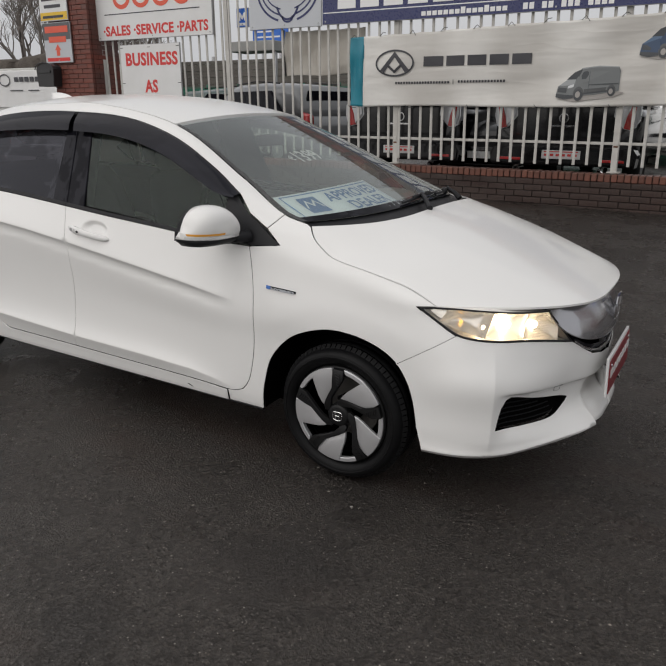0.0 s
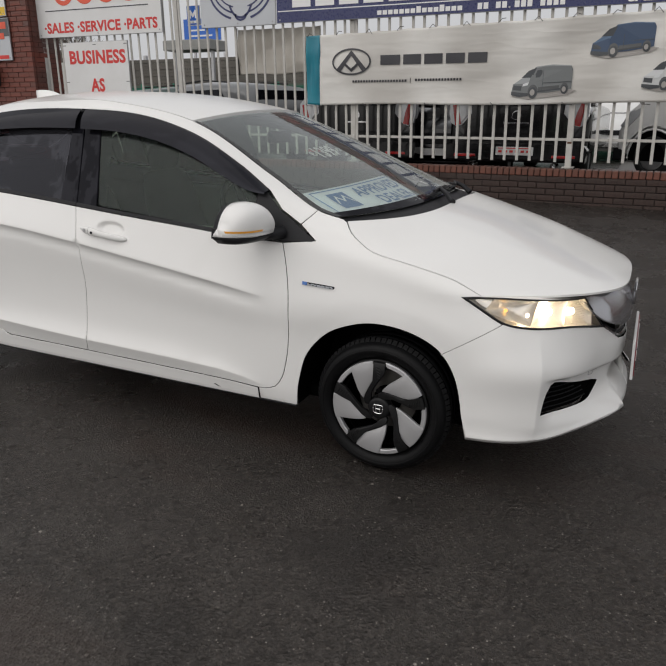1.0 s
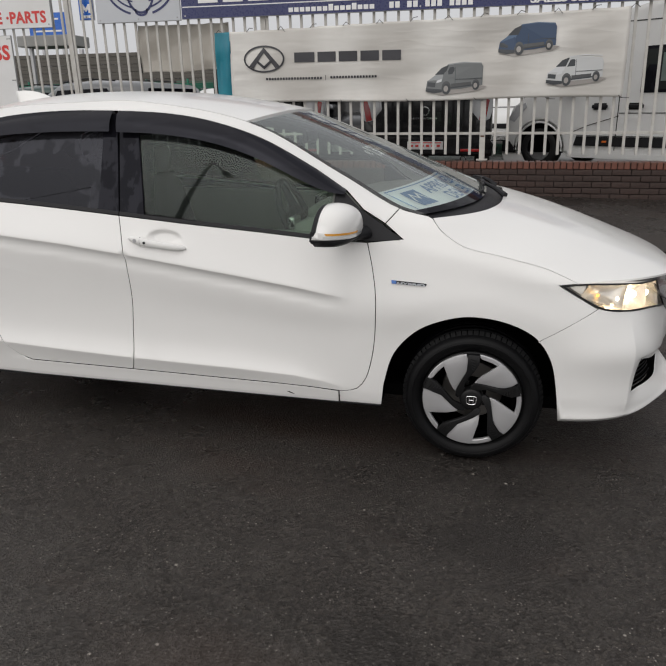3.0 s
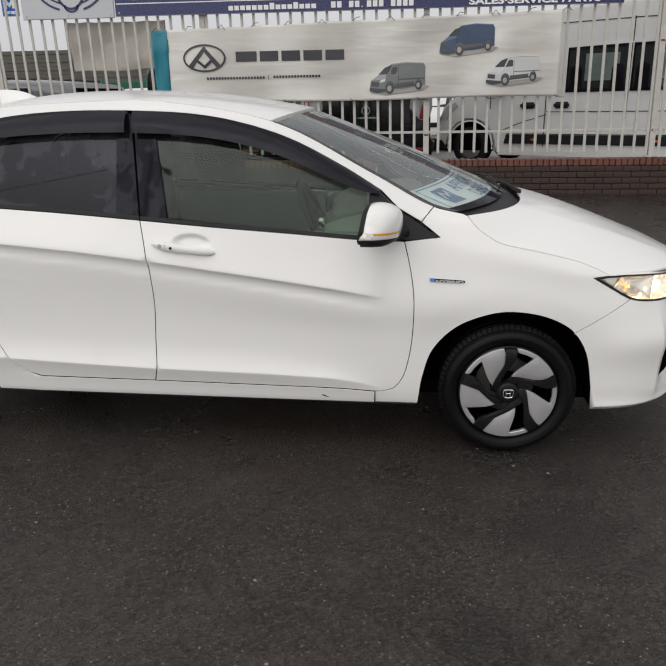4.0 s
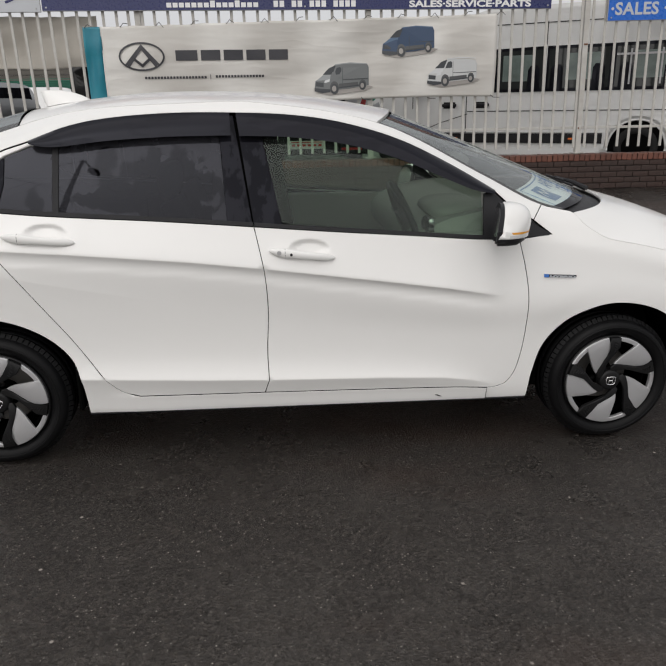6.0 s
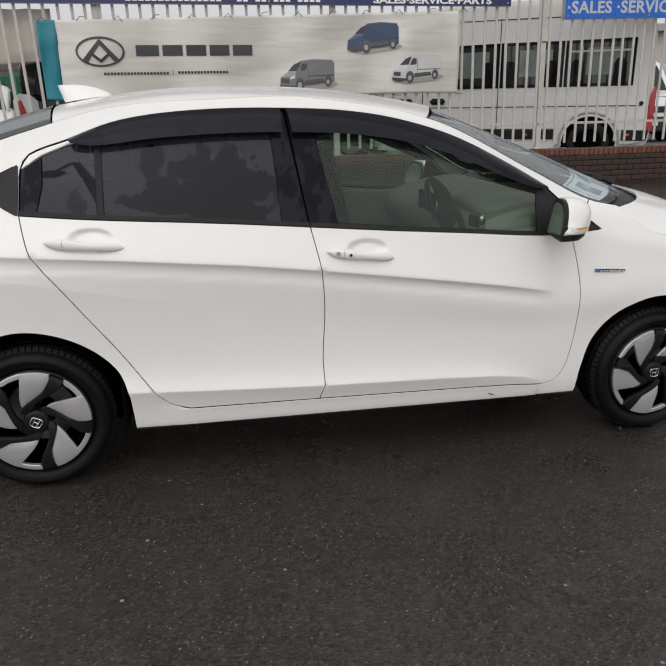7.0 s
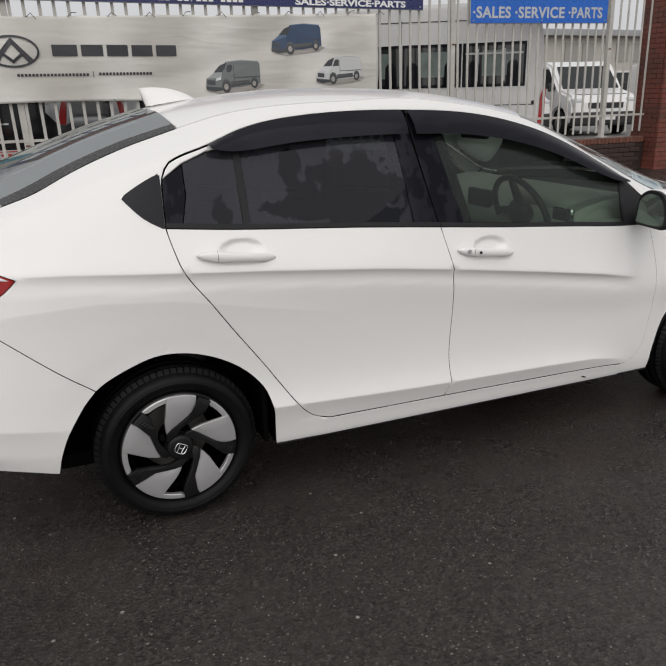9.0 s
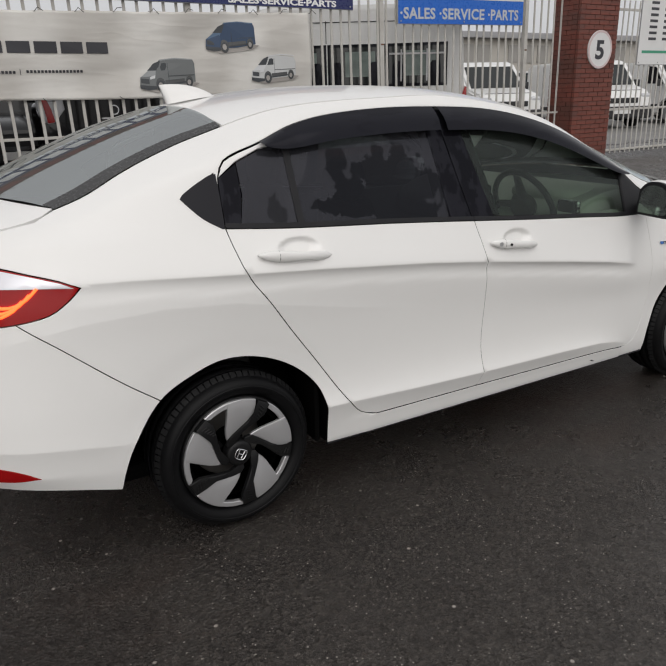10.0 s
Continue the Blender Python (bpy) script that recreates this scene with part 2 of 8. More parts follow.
def paint(name, c, rough=0.3, fine=0.0006, drops=False):
    """Clear-coated car paint with a little orange peel and road film, and rain drops where wet."""
    m, n, l, b = shader(name, c, rough, 0.0, 0.6, 0.35)
    b.inputs["Coat Roughness"].default_value = 0.06
    film = noisy(n, l, 1.6, 5)
    l.new(mix(n, l, ramp(n, l, film, (0.4, 0.0), (0.8, 0.06)), c, tuple(0.75 * k for k in c)), b.inputs["Base Color"])
    peel = noisy(n, l, 90, 2)
    bump(n, l, b, peel, 0.03, fine)
    if drops:
        v = n.new("ShaderNodeTexVoronoi")
        v.inputs["Scale"].default_value = 85
        l.new(coords(n, l, 1.0), v.inputs["Vector"])
        geo = n.new("ShaderNodeNewGeometry")
        sep = n.new("ShaderNodeSeparateXYZ")
        l.new(geo.outputs["True Normal"], sep.inputs[0])
        up = ramp(n, l, sep.outputs["Z"], (0.55, 0.0), (0.85, 1.0))
        where = ramp(n, l, noisy(n, l, 6, 3), (0.45, 0.0), (0.6, 1.0))
        bead = ramp(n, l, v.outputs["Distance"], (0.0, 1.0), (0.33, 0.0))
        h = mix(n, l, 1.0, mix(n, l, 1.0, bead, up, 'MULTIPLY'), where, 'MULTIPLY')
        k = n.new("ShaderNodeBump")
        k.inputs["Strength"].default_value, k.inputs["Distance"].default_value = 0.6, 0.0015
        l.new(h, k.inputs["Height"])
        l.new(k.outputs[0], b.inputs["Coat Normal"])
    return m


def clear_patches(n, l, patches):
    """1 where rain mist covers a pane, 0 inside its ragged clear patches (x, z, half-width, half-height)."""
    sep = n.new("ShaderNodeSeparateXYZ")
    l.new(n.new("ShaderNodeNewGeometry").outputs["Position"], sep.inputs[0])

    def calc(op, a, b):
        k = n.new("ShaderNodeMath")
        k.operation = op
        for q, v in zip(k.inputs, (a, b)):
            if isinstance(v, (int, float)):
                q.default_value = v
            else:
                l.new(v, q)
        return k.outputs[0]
    field = None
    for cx, cz, rx, rz in patches:
        u = calc('DIVIDE', calc('SUBTRACT', sep.outputs["X"], cx), rx)
        v = calc('DIVIDE', calc('SUBTRACT', sep.outputs["Z"], cz), rz)
        d = calc('SQRT', calc('ADD', calc('MULTIPLY', u, u), calc('MULTIPLY', v, v)), 0.0)
        field = calc('MINIMUM', field, d) if field else d
    ragged = calc('ADD', calc('MULTIPLY', noisy(n, l, 15, 3, 0.5), 0.6), calc('MULTIPLY', field, 0.25))
    return ramp(n, l, ragged, (0.545, 0.0), (0.565, 1.0))


def glass(name, tint, through_amount, rough=0.0, film=0.0, ior=1.5, film_color=(0.55, 0.58, 0.55), patches=(), clear=0.0, sheen=(0.92, 0.95, 0.97)):
    """Thin tinted pane: a mirror-like coat over a tinted clear layer, with a pale film: rain mist on side panes,
    painted sky haze on the screens.
    """
    m = bpy.data.materials.new(name)
    m.use_nodes = True
    n, l = m.node_tree.nodes, m.node_tree.links
    n.clear()
    out, mx = n.new("ShaderNodeOutputMaterial"), n.new("ShaderNodeMixShader")
    tr, gl, fr = n.new("ShaderNodeBsdfTransparent"), n.new("ShaderNodeBsdfGlossy"), n.new("ShaderNodeFresnel")
    tr.inputs[0].default_value = (*[k * through_amount for k in tint], 1)
    gl.inputs["Roughness"].default_value = rough
    gl.inputs["Color"].default_value = (*sheen, 1)
    fr.inputs["IOR"].default_value = ior
    l.new(fr.outputs[0], mx.inputs[0])
    l.new(tr.outputs[0], mx.inputs[1])
    l.new(gl.outputs[0], mx.inputs[2])
    if film:
        di, m2 = n.new("ShaderNodeBsdfDiffuse"), n.new("ShaderNodeMixShader")
        di.inputs[0].default_value = (*film_color, 1)
        amount = ramp(n, l, noisy(n, l, 3.0, 5), (0.25, film * 0.7), (0.75, film * 1.25))
        if patches:
            amount = mix(n, l, clear_patches(n, l, patches), clear, amount)
        l.new(amount, m2.inputs[0])
        l.new(mx.outputs[0], m2.inputs[1])
        l.new(di.outputs[0], m2.inputs[2])
        l.new(m2.outputs[0], out.inputs[0])
    else:
        l.new(mx.outputs[0], out.inputs[0])
    return m


def damp_black(name, c, rough, dry, wet, scale, mottle=0.22):
    """Glossy black trim with ragged wet and misted patches."""
    m, n, l, b = shader(name, c, rough, 0, 0.0, dry)
    b.inputs["Specular Tint"].default_value = (0.86, 0.88, 1.0, 1)
    mist = ramp(n, l, noisy(n, l, scale, 4, 0.6), (0.49, 0.0), (0.515, 1.0))
    l.new(mix(n, l, mist, dry, wet), b.inputs["Specular IOR Level"])
    l.new(mix(n, l, mist, tuple((1 - mottle) * k for k in c), tuple((1 + mottle) * k for k in c)), b.inputs["Base Color"])
    return m


ASPHALT = asphalt_material()
BRICK = brick_material("dark_red_brick", (0.0125, 0.0054, 0.0044), (0.024, 0.0092, 0.0072))
COPING = brick_material("orange_red_coping_brick", (0.095, 0.034, 0.023), (0.165, 0.058, 0.037))
PILLAR = brick_material("pillar_brick", (0.155, 0.036, 0.024), (0.21, 0.052, 0.034), 0.6)
MORTAR = varied("mortar", (0.013, 0.008, 0.0068), (0.022, 0.0135, 0.011), 0.9, 6, 120, 0.4)
PILLAR_MORTAR = varied("red_brown_pillar_mortar", (0.055, 0.018, 0.014), (0.075, 0.026, 0.020), 0.9, 6, 120, 0.4)
FENCE_PAINT = varied("weathered_white_fence_paint", (0.54, 0.53, 0.50), (0.42, 0.40, 0.37), 0.45, 5, 90, 0.12)
RUST = varied("rust", (0.18, 0.07, 0.03), (0.10, 0.045, 0.025), 0.8, 9, 120, 0.4)
NAVY = varied("navy_sign_face", (0.016, 0.022, 0.10), (0.020, 0.027, 0.115), 0.3, 1.5, 40, 0.02)
SIGN_BLUE = varied("blue_sign_face", (0.012, 0.12, 0.52), (0.014, 0.13, 0.56), 0.3, 1.5, 40, 0.02)
SIGN_WHITE = varied("white_sign_face", (0.74, 0.74, 0.74), (0.68, 0.68, 0.67), 0.35, 2, 40, 0.02)
SIGN_GREY = varied("silver_grey_sign_face", (0.52, 0.54, 0.57), (0.48, 0.50, 0.53), 0.35, 1.5, 40, 0.02)
SIGN_RED = varied("dark_red_sign_face", (0.075, 0.010, 0.010), (0.060, 0.009, 0.009), 0.35, 2, 40, 0.02)
LETTER_WHITE = shader("white_lettering", (0.80, 0.80, 0.80), 0.4)[0]
LETTER_RED = shader("red_lettering", (0.62, 0.035, 0.03), 0.4)[0]
LETTER_MAROON = shader("maroon_lettering", (0.19, 0.022, 0.020), 0.4)[0]
LETTER_DARK = shader("dark_lettering", (0.035, 0.035, 0.042), 0.4)[0]
LETTER_ORANGE = shader("orange_red_lettering", (0.72, 0.10, 0.05), 0.4)[0]
LETTER_GREEN = shader("green_lettering", (0.05, 0.30, 0.18), 0.4)[0]
SIGN_YELLOW = shader("yellow_sign_band", (0.75, 0.48, 0.03), 0.4)[0]
ALU = varied("dull_aluminium_edge", (0.45, 0.45, 0.46), (0.38, 0.38, 0.39), 0.4, 4, 60, 0.05, 0.8)
BLACK_PLASTIC = varied("black_plastic", (0.014, 0.014, 0.015), (0.020, 0.020, 0.021), 0.45, 8, 200, 0.1)
TEAL = varied("teal_vinyl", (0.015, 0.22, 0.29), (0.012, 0.18, 0.25), 0.4, 4, 60, 0.05)

# ---- ground, wall, fence ----
SLOPE = math.tan(radians(1.0))
WALL_Y, WALL_TOP, FENCE_Y = 5.72, 0.655, 5.83


def ground_z(x, y):
    """The street falls gently along x and rises from beyond the car to the wall; the yard behind lies a little higher."""
    x = 14 * math.tanh(x / 14)
    k = min(max((y - 0.9) / 4.8, 0.0), 1.0)
    k = k * k * (3 - 2 * k) * 0.35 + k * 0.65
    z = -SLOPE * x * (1 - 0.6 * min(max((y - 5.9) / 1.0, 0), 1)) + 0.34 * k
    z += 0.018
    return z + 0.06 * min(max((y - 5.8) / 0.3, 0.0), 1.0)


def build_ground():
    xs = sorted({*np.arange(-14, 16.01, 0.5), -400, -200, -90, -45, -28, -20, 22, 30, 48, 95, 200, 400})
    ys = sorted({*np.arange(-8, 12.01, 0.3), 5.8, 6.1, -400, -200, -90, -45, -25, -14, 15, 20, 30, 50, 95, 200, 400})
    bm = bmesh.new()
    rows = [[bm.verts.new((x, y, ground_z(x, y))) for x in xs] for y in ys]
    for A, B in zip(rows, rows[1:]):
        for i in range(len(xs) - 1):
            bm.faces.new((A[i], A[i + 1], B[i + 1], B[i]))
    tagged(part("ground", bm, ASPHALT, smooth=True), "dark wet asphalt street with pale stone specks and painted glints", "ground", kind="structure")


def build_wall():
    """Low brick wall with a brick-on-edge coping."""
    x0, x1 = -7.05, 7.72
    bm = box((x1 - x0, 0.20, 0.75), ((x0 + x1) / 2, WALL_Y + 0.109, 0.28))
    wall = tagged(part("wall_street", bm, MORTAR), "low dark red brick wall with an orange-red coping", "wall", kind="structure")
    bricks, coping = [], []
    for c in range(7):
        z = WALL_TOP - 0.0375 - 0.075 * c
        for k in range(-34, 36):
            x = (k + 0.5 * (c % 2)) * 0.225
            if x0 + 0.11 < x < x1 - 0.11:
                bricks.append((x, z))
    for k in range(-94, 104):
        x = k * 0.0745
        if x0 + 0.04 < x < x1 - 0.04:
            coping.append(x)
    one = bpy.data.meshes.new("brick")
    b = box((0.215, 0.06, 0.065), bevel=0.004, seg=1)
    b.to_mesh(one)
    b.free()
    one.materials.append(BRICK)
    cap = bpy.data.meshes.new("coping_brick")
    b = box((0.065, 0.222, 0.088), bevel=0.007, seg=1)
    b.to_mesh(cap)
    b.free()
    cap.materials.append(COPING)
    rest = bmesh.new()
    for x, z in bricks:
        jog = (random.uniform(-1, 1) * 0.002, WALL_Y + 0.027 + random.uniform(-1, 1) * 0.003, z + random.uniform(-1, 1) * 0.0015)
        if 0.2 < x < 7.7 and z > 0.28:
            o = new("brick", one)
            o.parent = wall
            o.matrix_world = pose(x + jog[0], jog[1], jog[2], 0, random.uniform(-.4, .4), 0)
        else:
            box((0.215, 0.06, 0.065), (x, jog[1], jog[2]), bm=rest)
    tagged(part("brickwork", rest, BRICK, wall), kind="stuff")
    rest = bmesh.new()
    for x in coping:
        y, z = WALL_Y + 0.103 + random.uniform(-1, 1) * 0.004, WALL_TOP + 0.044 + random.uniform(-1, 1) * 0.003
        if x > -1.5:
            o = new("coping_brick", cap)
            o.parent = wall
            o.matrix_world = pose(x, y, z, random.uniform(-.8, .8), random.uniform(-.8, .8), random.uniform(-.8, .8))
        else:
            box((0.065, 0.222, 0.088), (x, y, z), bm=rest)
    tagged(part("coping_brickwork", rest, COPING, wall), kind="stuff")
    bm = box((x1 - x0, 0.19, 0.07), ((x0 + x1) / 2, WALL_Y + 0.105, WALL_TOP + 0.037))
    part("coping_mortar", bm, MORTAR, wall)


LEAN = -1.0
POSTS = (-7.02, -4.36, -1.58, 1.235, 4.065, 6.90)


def build_fence():
    fence = thing("palisade_fence", "white painted steel railing fence standing on the brick wall", "fence", pose(0, FENCE_Y, 0.72))
    me = bpy.data.meshes.new("post")
    b = box((0.07, 0.07, 3.3), (0, 0, 1.65), 0.006, 2)
    box((0.14, 0.14, 0.012), (0, 0, 0.03), bm=b)
    b.to_mesh(me)
    b.free()
    me.materials.append(FENCE_PAINT)
    for x in POSTS:
        o = new("post", me)
        o.parent = fence
        o.matrix_local = pose(x, 0, 0.01, 0, LEAN * 1.15, 0)
    me = bpy.data.meshes.new("pale")
    b = slab([(-0.017, 0), (0.017, 0), (0.017, 3.26), (0, 3.40), (-0.017, 3.26)], -0.008, 0.008, bevel=0.003)
    b.to_mesh(me)
    b.free()
    me.materials.append(FENCE_PAINT)
    x = 3.075 - 66 * 0.1535
    while x < 7.78:
        if min(abs(x - p) for p in POSTS) > 0.05:
            o = new("pale", me)
            o.parent = fence
            o.matrix_local = pose(x, -0.028, 0.105 + random.uniform(-1, 1) * 0.006, random.uniform(-.25, .25), LEAN + random.uniform(-.35, .35), random.uniform(-4, 4))
        x += 0.1535
    for z in (0.365, 2.30, 3.05):
        b = box((14.9, 0.012, 0.032), (0.35, -0.012, z), 0.002, 1)
        part("rail", b, FENCE_PAINT, fence)
    for x in POSTS:
        part("bracket", box((0.03, 0.09, 0.05), (x, -0.0, 0.365), 0.004, 1), FENCE_PAINT, fence)
    for x, z in ((4.065, 1.40), (-1.58, 0.31), (1.235, 0.33), (4.065, 0.36), (6.9, 1.35)):
        part("rusty_bolt", box((0.05, 0.078, 0.022), (x + math.sin(radians(LEAN)) * z, 0, z), 0.003, 1), RUST, fence, "small rusty bolt head")


def brick_pillar(name, x0, x1, y0, y1, z0, z1, label):
    """A brick pillar with its courses proud of the joints."""
    bm = box((x1 - x0 - 0.012, y1 - y0 - 0.012, z1 - z0), ((x0 + x1) / 2, (y0 + y1) / 2, (z0 + z1) / 2))
    p = tagged(part(name, bm, PILLAR_MORTAR), label, "pillar", kind="structure")
    rest = bmesh.new()
    n = max(1, round((x1 - x0) / 0.225))
    w = (x1 - x0) / n
    c, z = 0, z0
    me = bpy.data.meshes.new("brick")
    b = box((w - 0.008, 0.05, 0.067), bevel=0.003, seg=1)
    b.to_mesh(me)
    b.free()
    me.materials.append(PILLAR)
    while z < z1:
        edges = [x0, *[x0 + (k + (0.5 if c % 2 else 0)) * w for k in range(0 if c % 2 else 1, n)], x1]
        for a, d in zip(edges, edges[1:]):
            jog = random.uniform(-1, 1) * 0.002
            if abs(d - a - w) < 0.01 and z > 0.4:
                o = new("brick", me)
                o.parent = p
                o.matrix_world = pose((a + d) / 2, y0 + 0.02 + jog, z + 0.037)
            else:
                box((d - a - 0.008, 0.05, 0.067), ((a + d) / 2, y0 + 0.02 + jog, z + 0.037), bm=rest)
        ey = [y0 + 0.05, *[y0 + 0.05 + k * 0.225 + (0.1 if c % 2 else 0.2) for k in range(int((y1 - y0) / 0.225))], y1]
        for a, d in zip(ey, ey[1:]):
            for x in (x0 + 0.02, x1 - 0.02):
                box((0.05, d - a - 0.008, 0.067), (x, (a + d) / 2, z + 0.037), bm=rest)
        c, z = c + 1, z + 0.075
    tagged(part("brickwork", rest, PILLAR, p), kind="stuff")
    return p


build_ground()
build_wall()
build_fence()
brick_pillar("wall_pillar_1", -7.95, -7.02, 5.55, 6.15, 0.2, 4.2, "red-brown brick gate pillar beside the fence")
brick_pillar("wall_pillar_2", 7.76, 8.72, 5.50, 6.05, -0.1, 4.2, "red-brown brick gate pillar with a round sign")

# ---- signs on the fence ----


def board(name, x0, x1, z0, z1, y, face, label, tilt=0.0, thick=0.025):
    """A flat sign board with a folded metal edge."""
    t = thing(name, label, "sign", pose((x0 + x1) / 2, y, z0, 0, tilt, 0))
    w, h = x1 - x0, z1 - z0
    part("face", box((w - 0.012, 0.004, h - 0.012), (0, -thick / 2 - 0.001, h / 2)), face, t)
    part("edge", box((w, thick, h), (0, 0, h / 2), 0.003, 1), ALU, t)
    for x in (-w / 2 + 0.05, w / 2 - 0.05, 0):
        bm = bmesh.new()
        bmesh.ops.create_cone(bm, cap_ends=True, segments=10, radius1=0.012, radius2=0.009, depth=0.008,
                              matrix=Matrix.Translation((x, -thick / 2 - 0.006, 0.04)) @ Matrix.Rotation(radians(90), 4, 'X'))
        part("screw", bm, ALU, t)
    t["front"] = -thick / 2 - 0.004
    return t


def ring_shape(cx, cz, rx, rz, width, y, depth=0.003, a0=0, a1=360, n=48, bm=None):
    bm = bm or bmesh.new()
    pts = [(a0 + (a1 - a0) * k / n) for k in range(n + 1)]
    for p, q in zip(pts, pts[1:]):
        o = []
        for a in (p, q):
            c, s = math.cos(radians(a)), math.sin(radians(a))
            o.append(((cx + rx * c, cz + rz * s), (cx + (rx - width) * c, cz + (rz - width) * s)))
        slab([o[0][0], o[1][0], o[1][1], o[0][1]], y, y - depth, bm)
    return bm


def poly(points, y, depth=0.003, bm=None):
    return slab(points, y, y - depth, bm)


# words of the lower sign line: start and width as shares of the line
SIGN_WORDS = (("·SALES", 0.0, 0.275), ("·SERVICE", 0.308, 0.382), ("·PARTS", 0.722, 0.278))


def build_signs():
    F = -0.0165
    # navy board with white writing
    s = board("navy_sign", -2.70, 3.52, 2.535, 3.30, FENCE_Y - 0.075, NAVY, "navy blue sign board with white writing on the fence")
    cx = 0.41
    words("SALES·SERVICE·PARTS", 0.1, pose(1.70 - cx, F, 0.03), LETTER_WHITE, s, width=1.55, bold=0.0035)
    part("stripe", box((6.18, 0.003, 0.012), (0, F, 0.145)), LETTER_WHITE, s)
    bars([(-1.25 - cx + k * 0.074, 0.035, 0.058, 0.052 + 0.022 * (k in (7, 11))) for k in range(15)], F, LETTER_WHITE, s)
    bars([(0.03 - cx + k * 0.073, 0.035, 0.055, 0.07) for k in range(14) if k not in (2, 5, 9)], F, LETTER_WHITE, s)
    bars([(-2.46 - cx + k * 0.34, 0.185, 0.27, 0.40) for k in range(9)], F, LETTER_WHITE, s)
    # dark red board above it, seen only in the car's screens
    s = board("red_sign", -2.70, 3.52, 3.31, 3.95, FENCE_Y - 0.075, SIGN_RED, "dark red sign board with paler red writing above the navy one")
    bars([(-2.9 + k * 0.36, 0.14, 0.26, 0.36) for k in range(16) if k not in (5, 11)], F, LETTER_MAROON, s)
    # silver panel with a navy winged emblem
    s = board("emblem_sign", -3.92, -2.715, 2.525, 3.45, FENCE_Y - 0.075, SIGN_GREY, "silver grey sign panel with a navy winged emblem")
    for k, (rx, w) in enumerate(((0.52, 0.028), (0.45, 0.022), (0.385, 0.018))):
        for a0, a1 in ((183, 252), (288, 357)):
            part("wing_stroke", ring_shape(0.055, 0.52, rx, rx * 0.86 - 0.02 * k, w, F, a0=a0, a1=a1, n=20), NAVY, s)
    part("emblem_ring", ring_shape(0.055, 0.14, 0.095, 0.07, 0.025, F, a0=160, a1=380, n=20), NAVY, s)
    part("emblem_bowl", ring_shape(0.055, 0.36, 0.20, 0.26, 0.03, F, a0=200, a1=340, n=24), NAVY, s)
    # blue board
    s = board("blue_sign", 4.27, 6.72, 2.405, 3.45, FENCE_Y - 0.075, SIGN_BLUE, "bright blue sign board with white writing on the fence", -0.9)
    cx = 5.495
    for text, a, w in SIGN_WORDS:
        words(text, 0.2, pose(4.31 - cx + 2.30 * a, F, 0.075), SIGN_GREY, s, width=2.30 * w, bold=0.0055, space=1.06)
    part("white_band", box((2.43, 0.003, 0.7), (0, F, 0.69)), SIGN_WHITE, s)
    # white board with red writing
    s = board("white_sign", -7.02, -4.60, 2.505, 3.6, FENCE_Y - 0.075, SIGN_WHITE, "white sign board with red writing on the fence")
    cx = -5.81
    for text, a, w in SIGN_WORDS:
        words(text, 0.2, pose(-6.88 - cx + 2.20 * a, F, 0.07), LETTER_RED, s, width=2.20 * w, bold=0.007, space=1.05)
    part("rule", box((2.0, 0.003, 0.014), (-0.02, F, 0.385)), LETTER_DARK, s)
    for k in range(4):
        part("logo_shape", ring_shape(-0.62 + 0.42 * k, 0.62, 0.19, 0.17, 0.065, F, n=24), LETTER_ORANGE, s)
    # notice board below it
    s = board("notice_sign", -6.55, -5.27, 1.22, 2.425, FENCE_Y - 0.075, SIGN_WHITE, "white notice board with large red capitals")
    cx = -5.91
    words("BUSINESS", 0.26, pose(-6.43 - cx, F, 0.895), LETTER_RED, s, width=1.11, bold=0.009, space=1.06)
    words("AS", 0.26, pose(-6.05 - cx, F, 0.485), LETTER_RED, s, width=0.28, bold=0.009, space=1.06)
    words("USUAL", 0.26, pose(-6.26 - cx, F, 0.085), LETTER_RED, s, width=0.70, bold=0.011)
    bm = bmesh.new()
    for x in (-0.6, 0.0, 0.6):
        for z in (0.10, 0.62, 1.16):
            box((0.06, 0.006, 0.008), (x, F, z), bm=bm)
    part("cable_tie", bm, BLACK_PLASTIC, s)
    # small blue square trade sign behind the railings
    s = board("trade_sign", -4.25, -4.03, 2.59, 2.85, FENCE_Y + 0.05, SIGN_BLUE, "small square blue trade sign tied to the railings")
    part("emblem", poly([(-0.07, 0.09), (-0.07, 0.2), (-0.035, 0.2), (0, 0.15), (0.035, 0.2), (0.07, 0.2), (0.07, 0.09), (0.035, 0.09), (0.035, 0.14), (0, 0.1), (-0.035, 0.14), (-0.035, 0.09)], F), LETTER_WHITE, s)
    bars([(-0.07, 0.025, 0.14, 0.035)], F, LETTER_WHITE, s)
    # signs and box on the pillars
    s = board("rental_sign", -8.10, -7.43, 2.83, 3.5, 5.52, SIGN_WHITE, "white sign with a yellow band on the brick pillar")
    part("yellow_band", box((0.65, 0.003, 0.12), (0, F, 0.075)), SIGN_YELLOW, s)
    bars([(-0.27, 0.31, 0.5, 0.055), (-0.22, 0.20, 0.4, 0.05), (-0.27, 0.42, 0.54, 0.05)], F, LETTER_DARK, s)
    bars([(-0.27, 0.045, 0.5, 0.04)], F - 0.003, LETTER_DARK, s)
    s = board("arrow_sign", -8.08, -7.41, 2.18, 2.81, 5.52, SIGN_GREY, "grey sign with orange writing and an upward arrow")
    part("dark_band", box((0.65, 0.003, 0.26), (0, F, 0.49)), SIGN_DARK, s)
    bars([(-0.28, 0.47, 0.56, 0.10)], F - 0.003, LETTER_ORANGE, s)
    bars([(-0.2, 0.32, 0.42, 0.09)], F - 0.003, LETTER_ORANGE, s)
